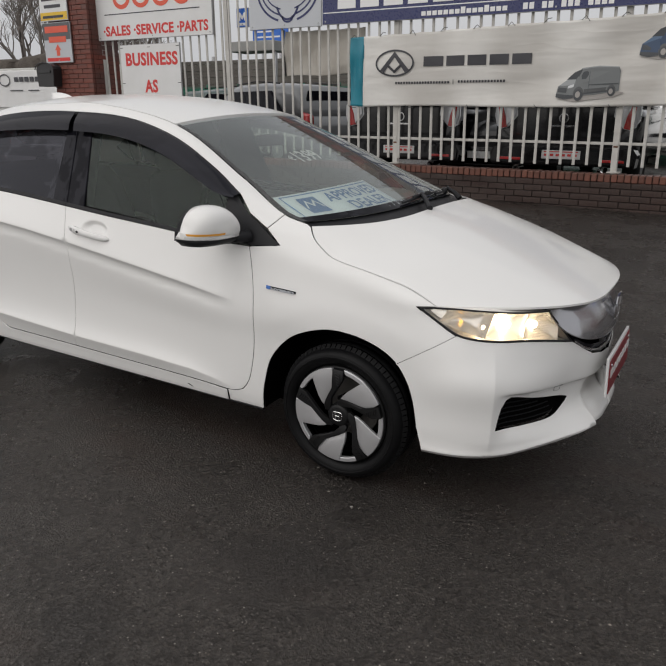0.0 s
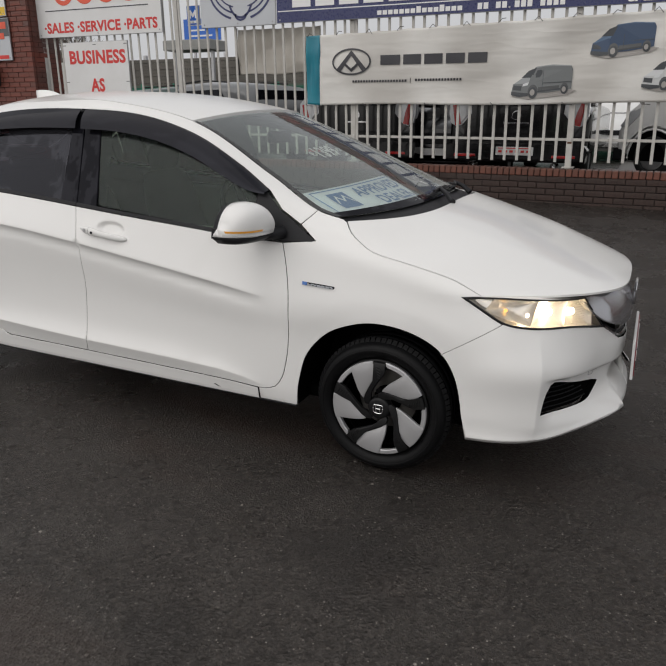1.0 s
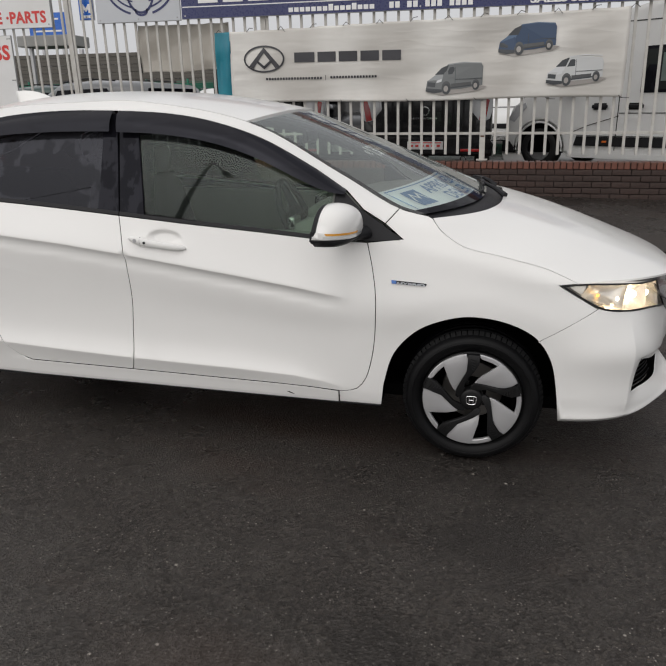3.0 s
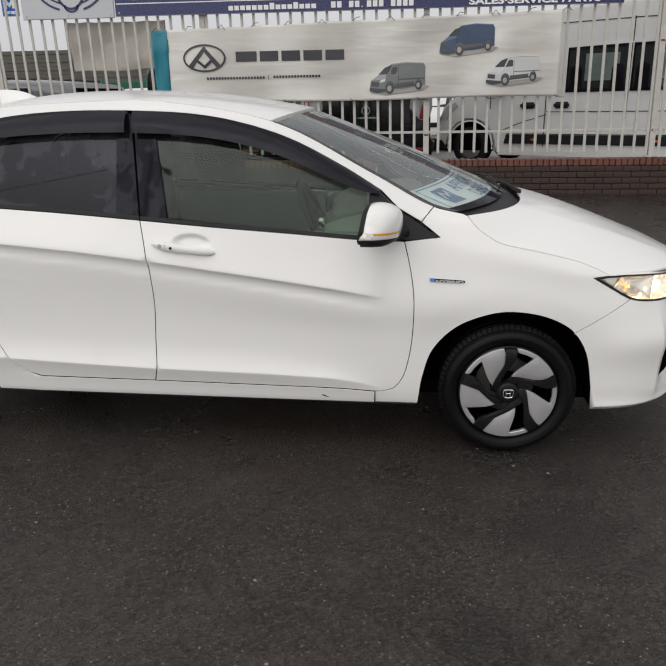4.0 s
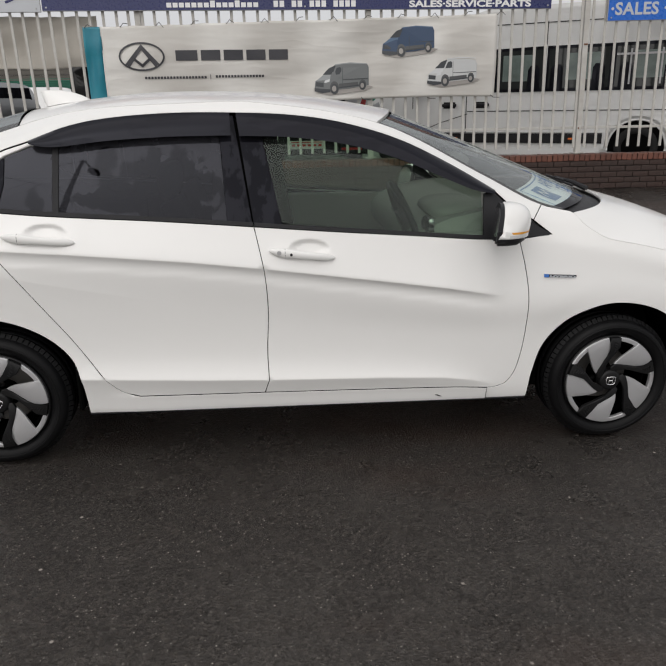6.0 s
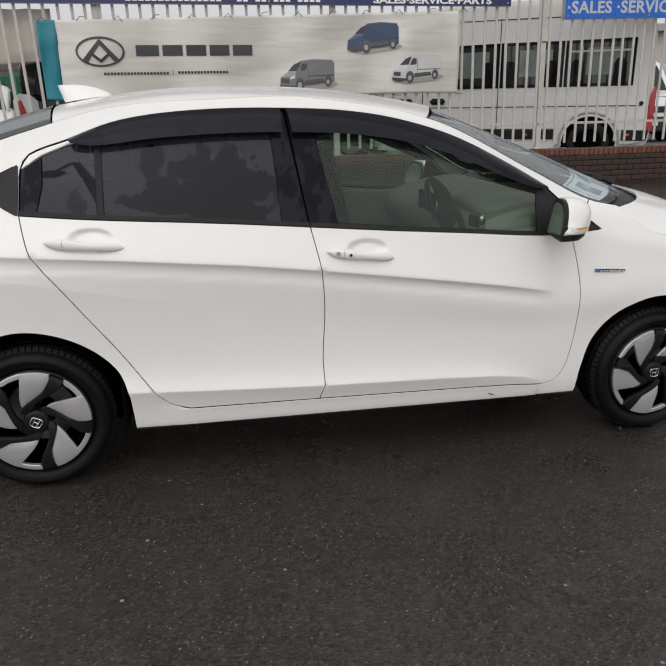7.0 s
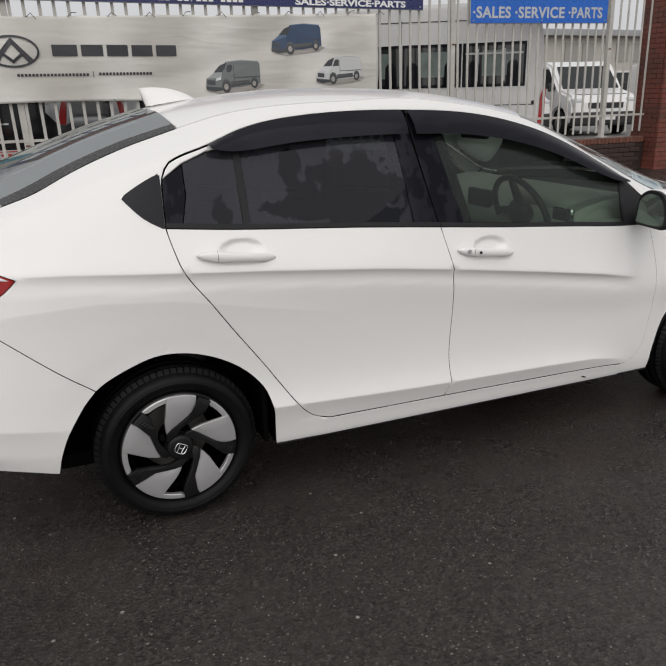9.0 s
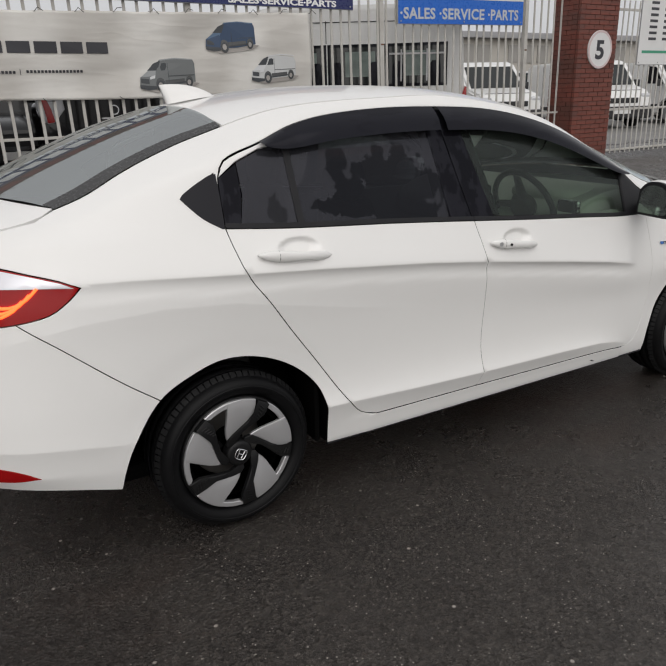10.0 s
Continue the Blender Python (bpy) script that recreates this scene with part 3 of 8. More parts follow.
    bars([(-0.29, 0.025, 0.56, 0.055)], F, LETTER_RED, s)
    part("arrow", poly([(-0.04, 0.11), (-0.04, 0.2), (-0.075, 0.2), (0, 0.29), (0.075, 0.2), (0.04, 0.2), (0.04, 0.11)], F), LETTER_ORANGE, s)
    s = board("hours_sign", 9.69, 10.9, 1.84, 3.2, 5.775, SIGN_WHITE, "white board with rows of small green and grey writing")
    bars([(-0.35, 1.02 - 0.1 * k, 0.22, 0.045) for k in range(7)], F, LETTER_DARK, s)
    bars([(0.05, 1.02 - 0.1 * k, 0.4, 0.045) for k in range(7)], F, LETTER_DARK, s)
    bars([(-0.25, 1.16, 0.6, 0.07), (-0.5, 0.2, 0.95, 0.045)], F, LETTER_GREEN, s)
    d = thing("speed_sign", "round white sign with a grey figure on the brick pillar", "sign", pose(8.29, 5.485, 2.07))
    part("disc", lathe([(0.0, -0.012), (0.285, -0.012), (0.30, -0.006), (0.30, 0.012), (0.0, 0.012)], 48), SIGN_WHITE, d)
    part("rim", lathe([(0.265, -0.0125), (0.265, -0.0155), (0.298, -0.0155), (0.298, -0.0125)], 48), shader("faded_pink_ring", (0.62, 0.50, 0.50), 0.5)[0], d)
    words("5", 0.40, pose(-0.115, -0.014, -0.14), LETTER_DARK, d, width=0.21, bold=0.012)
    b = thing("letter_box", "black metal letter box with a curved top on the pillar", "letter box", pose(-7.98, 5.46, 1.80))
    o = [(-0.2, 0), (0.2, 0), (0.22, 0.28), (0.2, 0.32), (0.1, 0.36), (0, 0.375), (-0.1, 0.36), (-0.2, 0.32), (-0.22, 0.28)]
    part("box", slab(o, -0.09, 0.085, bevel=0.008), BLACK_PLASTIC, b)
    part("flap", box((0.3, 0.012, 0.05), (0, -0.096, 0.24), 0.004, 1), BLACK_PLASTIC, b)
    part("roof_edge", tube([(-0.235, -0.1, 0.27), (-0.2, -0.105, 0.33), (-0.1, -0.105, 0.37), (0, -0.105, 0.385), (0.1, -0.105, 0.37), (0.2, -0.105, 0.33), (0.235, -0.1, 0.27)], 0.01, 6), BLACK_PLASTIC, b)


def banner_material():
    m, n, l, b = shader("printed_cream_banner", (0.55, 0.53, 0.49), 0.42)
    at = coords(n, l, (0.55, 0.0, 1.9))
    sweep = n.new("ShaderNodeTexWave")
    sweep.inputs["Scale"].default_value, sweep.inputs["Distortion"].default_value = 0.45, 3.0
    sweep.inputs["Detail"].default_value = 2
    l.new(at, sweep.inputs["Vector"])
    # darker stretched bands: shading of the folds painted into the colour
    fold_shade = noisy(n, l, (1.5, 1.0, 4.0), 5)
    c = mix(n, l, ramp(n, l, sweep.outputs["Fac"], (0.2, 0.0), (0.9, 1.0)), (0.55, 0.53, 0.495), (0.68, 0.665, 0.63))
    c = mix(n, l, ramp(n, l, fold_shade, (0.5, 0.0), (0.8, 0.35)), c, (0.40, 0.37, 0.33))
    l.new(c, b.inputs["Base Color"])
    lean = n.new("ShaderNodeMapping")
    lean.inputs["Rotation"].default_value = (0, radians(17), 0)
    lean.inputs["Scale"].default_value = (0.45, 0.0, 2.6)
    l.new(coords(n, l, 1.0), lean.inputs[0])
    crease = ramp(n, l, noisy(n, l, 1, 3, 0.55, at=lean.outputs[0]), (0.40, 0.0), (0.52, 1.0), (0.64, 0.1))
    bump(n, l, b, mix(n, l, 0.06, crease, noisy(n, l, 45, 3)), 0.20, 0.022)
    return m


def slack(x, u, v, seed, width):
    a = math.sin(6.9 * u + seed + 1.7 * v) * math.sin(math.pi * v) + 0.5 * noise.noise(Vector((x * 2.1 + 1.2 * v, v * 2.5, seed)))
    a += 0.9 * noise.noise(Vector((x * 1.1 + 2.4 * v, v * 0.9, seed + 4)))
    a += 0.30 * noise.noise(Vector((x * 0.9 + 3.2 * v, x * 0.35 - v * 3.4, seed + 9)))
    total = a + 0.175 * math.sin(4.5 * u * width - 5 * v + seed) * (0.4 + v)
    if width > 4:
        # stretch folds drawn towards the tied corner, and a long slack one at the other end
        r = 1 - u
        for m, a in ((1.25, -0.42), (0.62, -0.40), (0.30, -0.28)):
            total += a * math.exp(-((v - m * r) / (0.03 + 0.11 * r)) ** 2) * min(1, r * 8) * max(0, 1 - 1.5 * r)
        total -= 0.30 * math.exp(-((v - 0.62 + 0.8 * u) / 0.06) ** 2) * max(0, 1 - 2 * u)
    return total


def cloth(name, x0, x1, top, bottom, y, n, wave, material, parent, ties=0, seed=0.0, push=0.0):
    """A hanging sheet with slack: top and bottom give z at its two ends."""
    me = bpy.data.meshes.new(name)
    nz = 34
    verts, faces = [], []
    for i in range(n + 1):
        u = i / n
        x = x0 + u * (x1 - x0)
        zt, zb = top[0] + u * (top[1] - top[0]), bottom[0] + u * (bottom[1] - bottom[0])
        if ties:
            zt -= 0.009 * abs(math.sin(math.pi * u * ties)) + 0.006 * noise.noise(Vector((x * 1.7, seed, 2)))
            zb += 0.010 * math.sin(2 * math.pi * u * 1.5)
        for j in range(nz + 1):
            v = j / nz
            a = slack(x, u, v, seed, x1 - x0)
            verts.append((x, y - push - wave * a, zt + v * (zb - zt)))
    for i in range(n):
        for j in range(nz):
            a = i * (nz + 1) + j
            faces.append((a, a + nz + 1, a + nz + 2, a + 1))
    me.from_pydata(verts, [], faces)
    ob = link(name, me, material, parent)
    s = ob.modifiers.new("thickness", 'SOLIDIFY')
    s.thickness = 0.002
    return ob


def cloth_y(x, z):
    """How far the banner's sheet stands out at a place on it."""
    u = (x + 2.06) / 4.895
    v = ((2.365 + 0.125 * u) - z) / ((2.365 + 0.125 * u) - (1.485 + 0.015 * u))
    return -0.034 - 0.020 * slack(x, u, v, 0.4, 4.895)


def picture_van(x, z, w, body, parent, tall=True, pale=None):
    """A small printed van seen from the front corner, flat on the banner."""
    P = lambda pts: [(x + a * w, z + c * w) for a, c in pts]
    put = lambda name, pts, mat_, lift: part(name, poly(P(pts), -0.002 - lift), mat_, parent)
    disc = lambda cx, cz, rx, rz: [(cx + rx * math.cos(a), cz + rz * math.sin(a)) for a in np.linspace(0, 2 * math.pi, 15)[:-1]]
    put("picture_shadow", [(.02, .02), (.30, -.03), (.95, .05), (1.08, .12), (.90, .14), (.30, .08)], PRINT_SHADOW, 0.0)
    roof = [(.27, .44), (.38, .50), (.66, .53), (.97, .51), (1.0, .45)] if tall else [(.30, .46), (.42, .50), (.76, .50), (.97, .47), (1.0, .40)]
    put("picture_body", [(.30, .06), (.27, .20), (.28, .30)] + roof[1:] + [(1.0, .14), (.62, .08)], body, 0.002)
    put("picture_front", [(.0, .08), (.02, .22), (.10, .27), (.28, .31), (.31, .24), (.31, .05), (.14, .03)], body, 0.003)
    put("picture_bonnet", [(.03, .225), (.10, .275), (.17, .325), (.33, .33), (.31, .265), (.22, .235)], pale or body, 0.004)
    put("picture_windscreen", [(.155, .325), (.27, .44), (.385, .485), (.395, .475), (.335, .33)], PRINT_GLASS, 0.005)
    put("picture_window", [(.36, .325), (.415, .445), (.47, .455), (.50, .44), (.50, .335)], PRINT_GLASS, 0.005)
    put("picture_roof", [(.39, .485), (.39, .505), (.66, .535), (.97, .515), (.97, .50), (.66, .515)], pale or body, 0.004)
    put("picture_grille", [(.025, .13), (.03, .205), (.17, .19), (.165, .115)], PRINT_GLASS, 0.006)
    put("picture_headlamp", [(.185, .185), (.19, .225), (.285, .255), (.275, .205)], PRINT_PALE, 0.006)
    put("picture_bumper", [(.0, .045), (.0, .10), (.16, .085), (.29, .075), (.29, .03), (.14, .01)], PRINT_GLASS, 0.005)
    put("picture_sill", [(.43, .085), (.43, .11), (.84, .155), (.84, .13)], PRINT_GLASS, 0.005)
    put("picture_panel_line", [(.52, .235), (.52, .245), (.985, .262), (.985, .252)], PRINT_GLASS, 0.005)
    put("picture_door_line", [(.515, .10), (.515, .45), (.522, .45), (.522, .10)], PRINT_GLASS, 0.005)
    put("picture_lower_shade", [(.45, .09), (.45, .17), (.80, .20), (.80, .135)], PRINT_DEEP, 0.0045)
    put("picture_wheel_arch", disc(.365, .10, .085, .115), PRINT_DEEP, 0.0055)
    put("picture_wheel_arch", disc(.885, .148, .066, .092), PRINT_DEEP, 0.0055)
    put("picture_lower_grille", [(.02, .055), (.025, .095), (.155, .075), (.155, .035)], PRINT_GLASS, 0.007)
    for cx, cz, r in ((.365, .085, .088), (.885, .135, .072)):
        put("picture_tyre", disc(cx, cz, r * .78, r), PRINT_GLASS, 0.007)
        put("picture_rim", disc(cx - .006, cz, r * .46, r * .60), PRINT_SHADOW, 0.008)


PRINT_SHADOW = shader("grey_printed_shadow", (0.33, 0.31, 0.29), 0.5)[0]
PRINT_GLASS = shader("dark_print", (0.045, 0.05, 0.056), 0.5)[0]
PRINT_DEEP = shader("deep_grey_print", (0.075, 0.078, 0.08), 0.5)[0]
PRINT_PALE = shader("pale_print", (0.60, 0.61, 0.62), 0.5)[0]


def build_banner():
    b = thing("advertising_banner", "long cream vinyl banner with a teal end tied to the fence", "banner", pose(0, FENCE_Y - 0.045, 0))
    cloth("sheet", -2.06, 2.835, (2.365, 2.49), (1.485, 1.50), 0, 120, 0.020, banner_material(), b, 12, 0.4, 0.034)
    cloth("teal_end", -2.265, -2.055, (2.36, 2.365), (1.50, 1.485), 0, 10, 0.02, TEAL, b, 0, 2.0, 0.022)
    y = -0.002
    bm = ring_shape(-1.595, 2.025, 0.275, 0.165, 0.022, y)
    cx, cz = -1.595, 2.025
    for pts in ([(-.205, -.085), (-.15, -.115), (.0, .075), (.0, .14)], [(.205, -.085), (.15, -.115), (.0, .075), (.0, .14)],
                [(-.115, -.03), (-.085, -.015), (.0, -.085), (.0, -.125)], [(.115, -.03), (.085, -.015), (.0, -.085), (.0, -.125)]):
        poly([(cx + p, cz + q) for p, q in pts], y, bm=bm)
    part("emblem", bm, LETTER_DARK, b)
    for k in range(5):
        x, w = -1.19 + k * 0.277 + (0.03 if k else 0), (0.265 if k == 0 else 0.235)
        part("brand_block", box((w, 0.002, 0.118), (x + w / 2, y, 2.035)), LETTER_DARK, b)
    sp = [(-1.58 + k * 0.038, 1.768, 0.026, 0.028) for k in range(20)] + [(-0.785, 1.755, 0.006, 0.06)] + [(-0.72 + k * 0.038, 1.775, 0.026, 0.028) for k in range(16)]
    bars(sp, y, LETTER_DARK, b)
    picture_van(1.365, 2.00, 0.66, shader("blue_print", (0.030, 0.058, 0.115), 0.5)[0], b, True, shader("light_blue_print", (0.10, 0.16, 0.25), 0.5)[0])
    picture_van(0.505, 1.565, 0.69, shader("grey_print", (0.15, 0.16, 0.162), 0.5)[0], b, True, shader("light_grey_print", (0.30, 0.315, 0.32), 0.5)[0])
    picture_van(1.945, 1.64, 0.64, shader("white_print", (0.52, 0.53, 0.53), 0.5)[0], b, False, PRINT_PALE)
    for ob in b.children:
        if ob.name.split(".")[0] not in ("sheet", "teal_end"):
            for v in ob.data.vertices:
                v.co.y += cloth_y(v.co.x, v.co.z) - 0.009
    for k in range(13):
        u = k / 12
        x, z = -2.25 + u * 5.07, 2.36 + 0.125 * u
        part("cable_tie", tube([(x, 0.0, z + 0.0), (x + 0.01, -0.055, z - 0.012), (x + 0.05, -0.05, z + 0.03), (x + 0.10, -0.07, z + 0.035 * math.sin(k * 2.4))], 0.004, 5), BLACK_PLASTIC, b)
        if k % 2 == 0:
            zb = 1.487 + 0.013 * u
            part("cable_tie", tube([(x - 0.03, -0.04, zb + 0.02), (x, -0.055, zb - 0.008), (x + 0.09, -0.05, zb - 0.012)], 0.004, 5), BLACK_PLASTIC, b)
    c = thing("canvas_sheet", "plain off-white canvas sheet hung behind the railings", "banner", pose(0, FENCE_Y + 0.08, 0))
    cloth("sheet", -3.42, -2.12, (2.50, 2.50), (1.90, 1.92), 0, 24, 0.03, varied("grubby_canvas", (0.55, 0.52, 0.47), (0.46, 0.43, 0.38), 0.7, 2.5, 60, 0.15), c, 5, 1.2)
    part("edge_rope", tube([(-3.43, -0.02, 2.52), (-3.435, -0.02, 2.2), (-3.41, -0.02, 1.9)], 0.012, 6), BLACK_PLASTIC, c)


SIGN_DARK = shader("dark_grey_sign_band", (0.09, 0.095, 0.10), 0.4)[0]
build_signs()
build_banner()

# ---- the car's outer skin ----
# Plan of the right flank, from its straight middle to the noses; s runs along it and equals x on the flank.
PLAN_F = [(1.5, -.80), (1.65, -.797), (1.78, -.785), (1.88, -.745), (1.96, -.68), (2.04, -.55), (2.11, -.38), (2.17, -.2), (2.19, 0)]
PLAN_R = [(-1.5, -.80), (-1.65, -.80), (-1.85, -.785), (-2.0, -.74), (-2.12, -.63), (-2.2, -.42), (-2.235, -.2), (-2.24, 0)]


def plan_table():
    f, r = np.array(smooth_line(PLAN_F, 0.01)), np.array(smooth_line(PLAN_R, 0.01))
    sf = 1.5 + np.concatenate([[0], np.cumsum(np.linalg.norm(np.diff(f, axis=0), axis=1))])
    sr = -1.5 - np.concatenate([[0], np.cumsum(np.linalg.norm(np.diff(r, axis=0), axis=1))])
    s = np.concatenate([sr[::-1], sf])
    p = np.concatenate([r[::-1], f])
    g = np.arange(s[0], s[-1], 0.01)
    xy = np.stack([np.interp(g, s, p[:, 0]), np.interp(g, s, p[:, 1])], 1)
    ker = np.exp(-0.5 * (np.arange(-9, 10) / 3.0) ** 2)
    ker /= ker.sum()
    pad = np.concatenate([np.repeat(xy[:1], 9, 0), xy, np.repeat(xy[-1:], 9, 0)])
    xy = np.stack([np.convolve(pad[:, k], ker, "valid") for k in (0, 1)], 1)
    return g, xy


PLAN_S, PLAN_XY = plan_table()
TAN = np.gradient(PLAN_XY, axis=0)
TAN /= np.linalg.norm(TAN, axis=1)[:, None]
S_FRONT, S_REAR = PLAN_S[-1], PLAN_S[0]

# Feature lines of the flank: stations, then height and bulge of each line at them.
STATION = [-2.9, -2.0, -1.72, -1.45, -1.28, -.95, -.5, -.2, .3, .72, .95, 1.1, 1.35, 1.6, 1.8, 2.05, 2.35, 2.9]
EDGE_Z = [.36, .35, .295, .245, .24, .238, .238, .238, .238, .238, .238, .238, .24, .245, .255, .258, .283, .27]
EDGE_O = [-.02, -.01, -.004, -.01, -.01, -.012, -.012, -.012, -.012, -.012, -.012, -.012, -.012, -.018, 0, .012, .06, .03]
SILL_Z = [.40, .39, .36, .30, .30, .30, .30, .30, .30, .285, .29, .29, .30, .32, .36, .36, .36, .36]
SILL_O = [.012, .012, .006, 0, 0, -.004, -.004, -.004, -.004, -.004, -.004, -.004, -.003, -.008, .008, .012, 0, -.01]
LOW_Z = [.46, .46, .44, .41, .40, .395, .377, .367, .358, .31, .35, .36, .38, .40, .44, .44, .42, .42]
LOW_O = [.018, .018, .012, .010, .010, .013, .015, .015, .014, .004, .002, .002, .001, -.004, .012, .016, -.012, -.02]
DOOR_O = [.010, .010, .005, 0, 0, -.001, -.001, -.001, -.001, -.001, 0, 0, 0, 0, .034, .028, -.012, -.02]
MID_O = [.008, .008, .002, -.001, -.003, -.004, -.004, -.004, -.004, 0, .003, .004, .006, 0, .012, .005, -.02, -.03]
WAIST_Z = [.96, .955, .953, .937, .927, .905, .868, .835, .772, .71, .72, .74, .76, .75, .74, .72, .70, .70]
UNDER_O = [-.05, -.042, -.032, -.006, -.002, -.001, 0, 0, .002, .008, .014, .015, .010, -.004, -.014, -.012, -.03, -.04]
WAIST_O = [-.05, -.042, -.026, .004, .012, .017, .019, .019, .016, .010, .014, .013, .004, -.012, -.025, -.03, -.04, -.05]
BELT_Z = [1.06, 1.06, 1.06, 1.06, 1.066, 1.045, 1.015, .995, .957, .93, .935, .90, .86, .80, .79, .79, .79, .79]
BELT_O = [-.16, -.13, -.10, -.078, -.074, -.06, -.05, -.04, -.03, -.03, -.045, -.035, -.03, -.025, -.04, -.05, -.06, -.07]
RAIL_Z = [1.075, 1.10, 1.13, 1.21, 1.26, 1.375, 1.418, 1.418, 1.34, 1.13, 1.0, .985, .93, .83, .83, .83, .83, .83]
RAIL_O = [-.19, -.185, -.175, -.165, -.155, -.20, -.225, -.23, -.195, -.10, -.075, -.075, -.06, -.045, -.07, -.08, -.09, -.10]
TOP_Z = [1.09, 1.11, 1.16, 1.275, 1.335, 1.425, 1.458, 1.46, 1.376, 1.175, 1.059, 1.026, .955, .845, .87, .87, .87, .87]
TOP_O = [-.21, -.215, -.245, -.28, -.305, -.30, -.28, -.275, -.252, -.19, -.127, -.105, -.08, -.06, -.10, -.11, -.12, -.13]
GRID_S, GRID_Z = np.arange(-2.9, 2.901, 0.01), np.arange(0.1, 1.70, 0.005)


def soften(t, axis, sig):
    r = int(4 * sig)
    k = np.exp(-0.5 * (np.arange(-r, r + 1) / sig) ** 2)
    k /= k.sum()
    pad = np.pad(t, [(r, r) if a == axis else (0, 0) for a in range(t.ndim)], mode="reflect", reflect_type="odd")
    return np.apply_along_axis(lambda v: np.convolve(v, k, "valid"), axis, pad)


def flow(v, s=None):
    """A feature line as a curve through its stations."""
    q = np.array(smooth_line(list(zip(STATION, v)), 0.01))
    return np.interp(GRID_S if s is None else s, q[:, 0], q[:, 1])


def bulge_table():
    at = lambda v, sig=9.0: soften(np.interp(GRID_S, STATION, v), 0, sig)
    low, waist, belt, rail, top = at(LOW_Z), at(WAIST_Z), at(BELT_Z, 5.0), flow(RAIL_Z), flow(TOP_Z)
    zs = [np.full_like(GRID_S, 0.12), at(EDGE_Z, 4.0), at(SILL_Z), low, low + 0.10, np.full_like(GRID_S, 0.58), waist - 0.085, waist, belt, rail, top, top + 0.15]
    os_ = [at(EDGE_O, 4.0) - 0.06, at(EDGE_O, 4.0), at(SILL_O), at(LOW_O) - 0.004, at(DOOR_O), at(MID_O, 20.0), at(UNDER_O, 20.0) + 0.003, at(WAIST_O, 20.0) - 0.010, at(BELT_O, 5.0), flow(RAIL_O), flow(TOP_O), flow(TOP_O) - 0.35]
    zs, os_ = np.array(zs), np.array(os_)
    zs = np.maximum.accumulate(zs + np.arange(len(zs))[:, None] * 1e-4, axis=0)
    t = np.array([np.interp(GRID_Z, zs[:, i], os_[:, i]) for i in range(len(GRID_S))])
    fine, broad = soften(t, 1, 1.6), soften(t, 1, 7.0)
    # broad rounding on the flank between sill and belt, tighter at the lower edge and round the glass
    Z = GRID_Z[None, :]
    w = np.clip((Z - (at(SILL_Z) + 0.0)[:, None]) / 0.06, 0, 1) * np.clip(((belt - 0.02)[:, None] - Z) / 0.05, 0, 1)
    return soften(fine * (1 - w) + broad * w, 0, 4.0)


BULGE = bulge_table()
# Pressed creases of the flank: height and sharpness along the car.
CREASE_S = [-2.9, -1.9, -1.6, -1.28, -.95, -.5, -.2, .3, .55, .70, .78]
WAIST_AT = [.97, .957, .948, .927, .905, .868, .835, .772, .738, .712, .697]
WAIST_A = [0, .005, .012, .016, .018, .018, .018, .021, .022, .014, 0]
LOW_S = [-1.6, -1.3, -.95, -.5, -.2, .3, .55, .68, .80]
LOW_AT = [.40, .40, .395, .377, .367, .358, .347, .327, .29]
LOW_A = [0, .006, .018, .021, .021, .021, .020, .012, 0]
WING_S = [.9, 1.15, 1.35, 1.55, 1.75]
WING_AT = [.885, .875, .845, .79, .70]
WING_A = [0, .006, .008, .007, 0]


def cusp(s, z, ss, at, amp, up, down):
    d = z - np.interp(s, ss, at)
    return np.interp(s, ss, amp, left=0, right=0) * np.where(d > 0, np.exp(-d / up), np.exp(d / down))


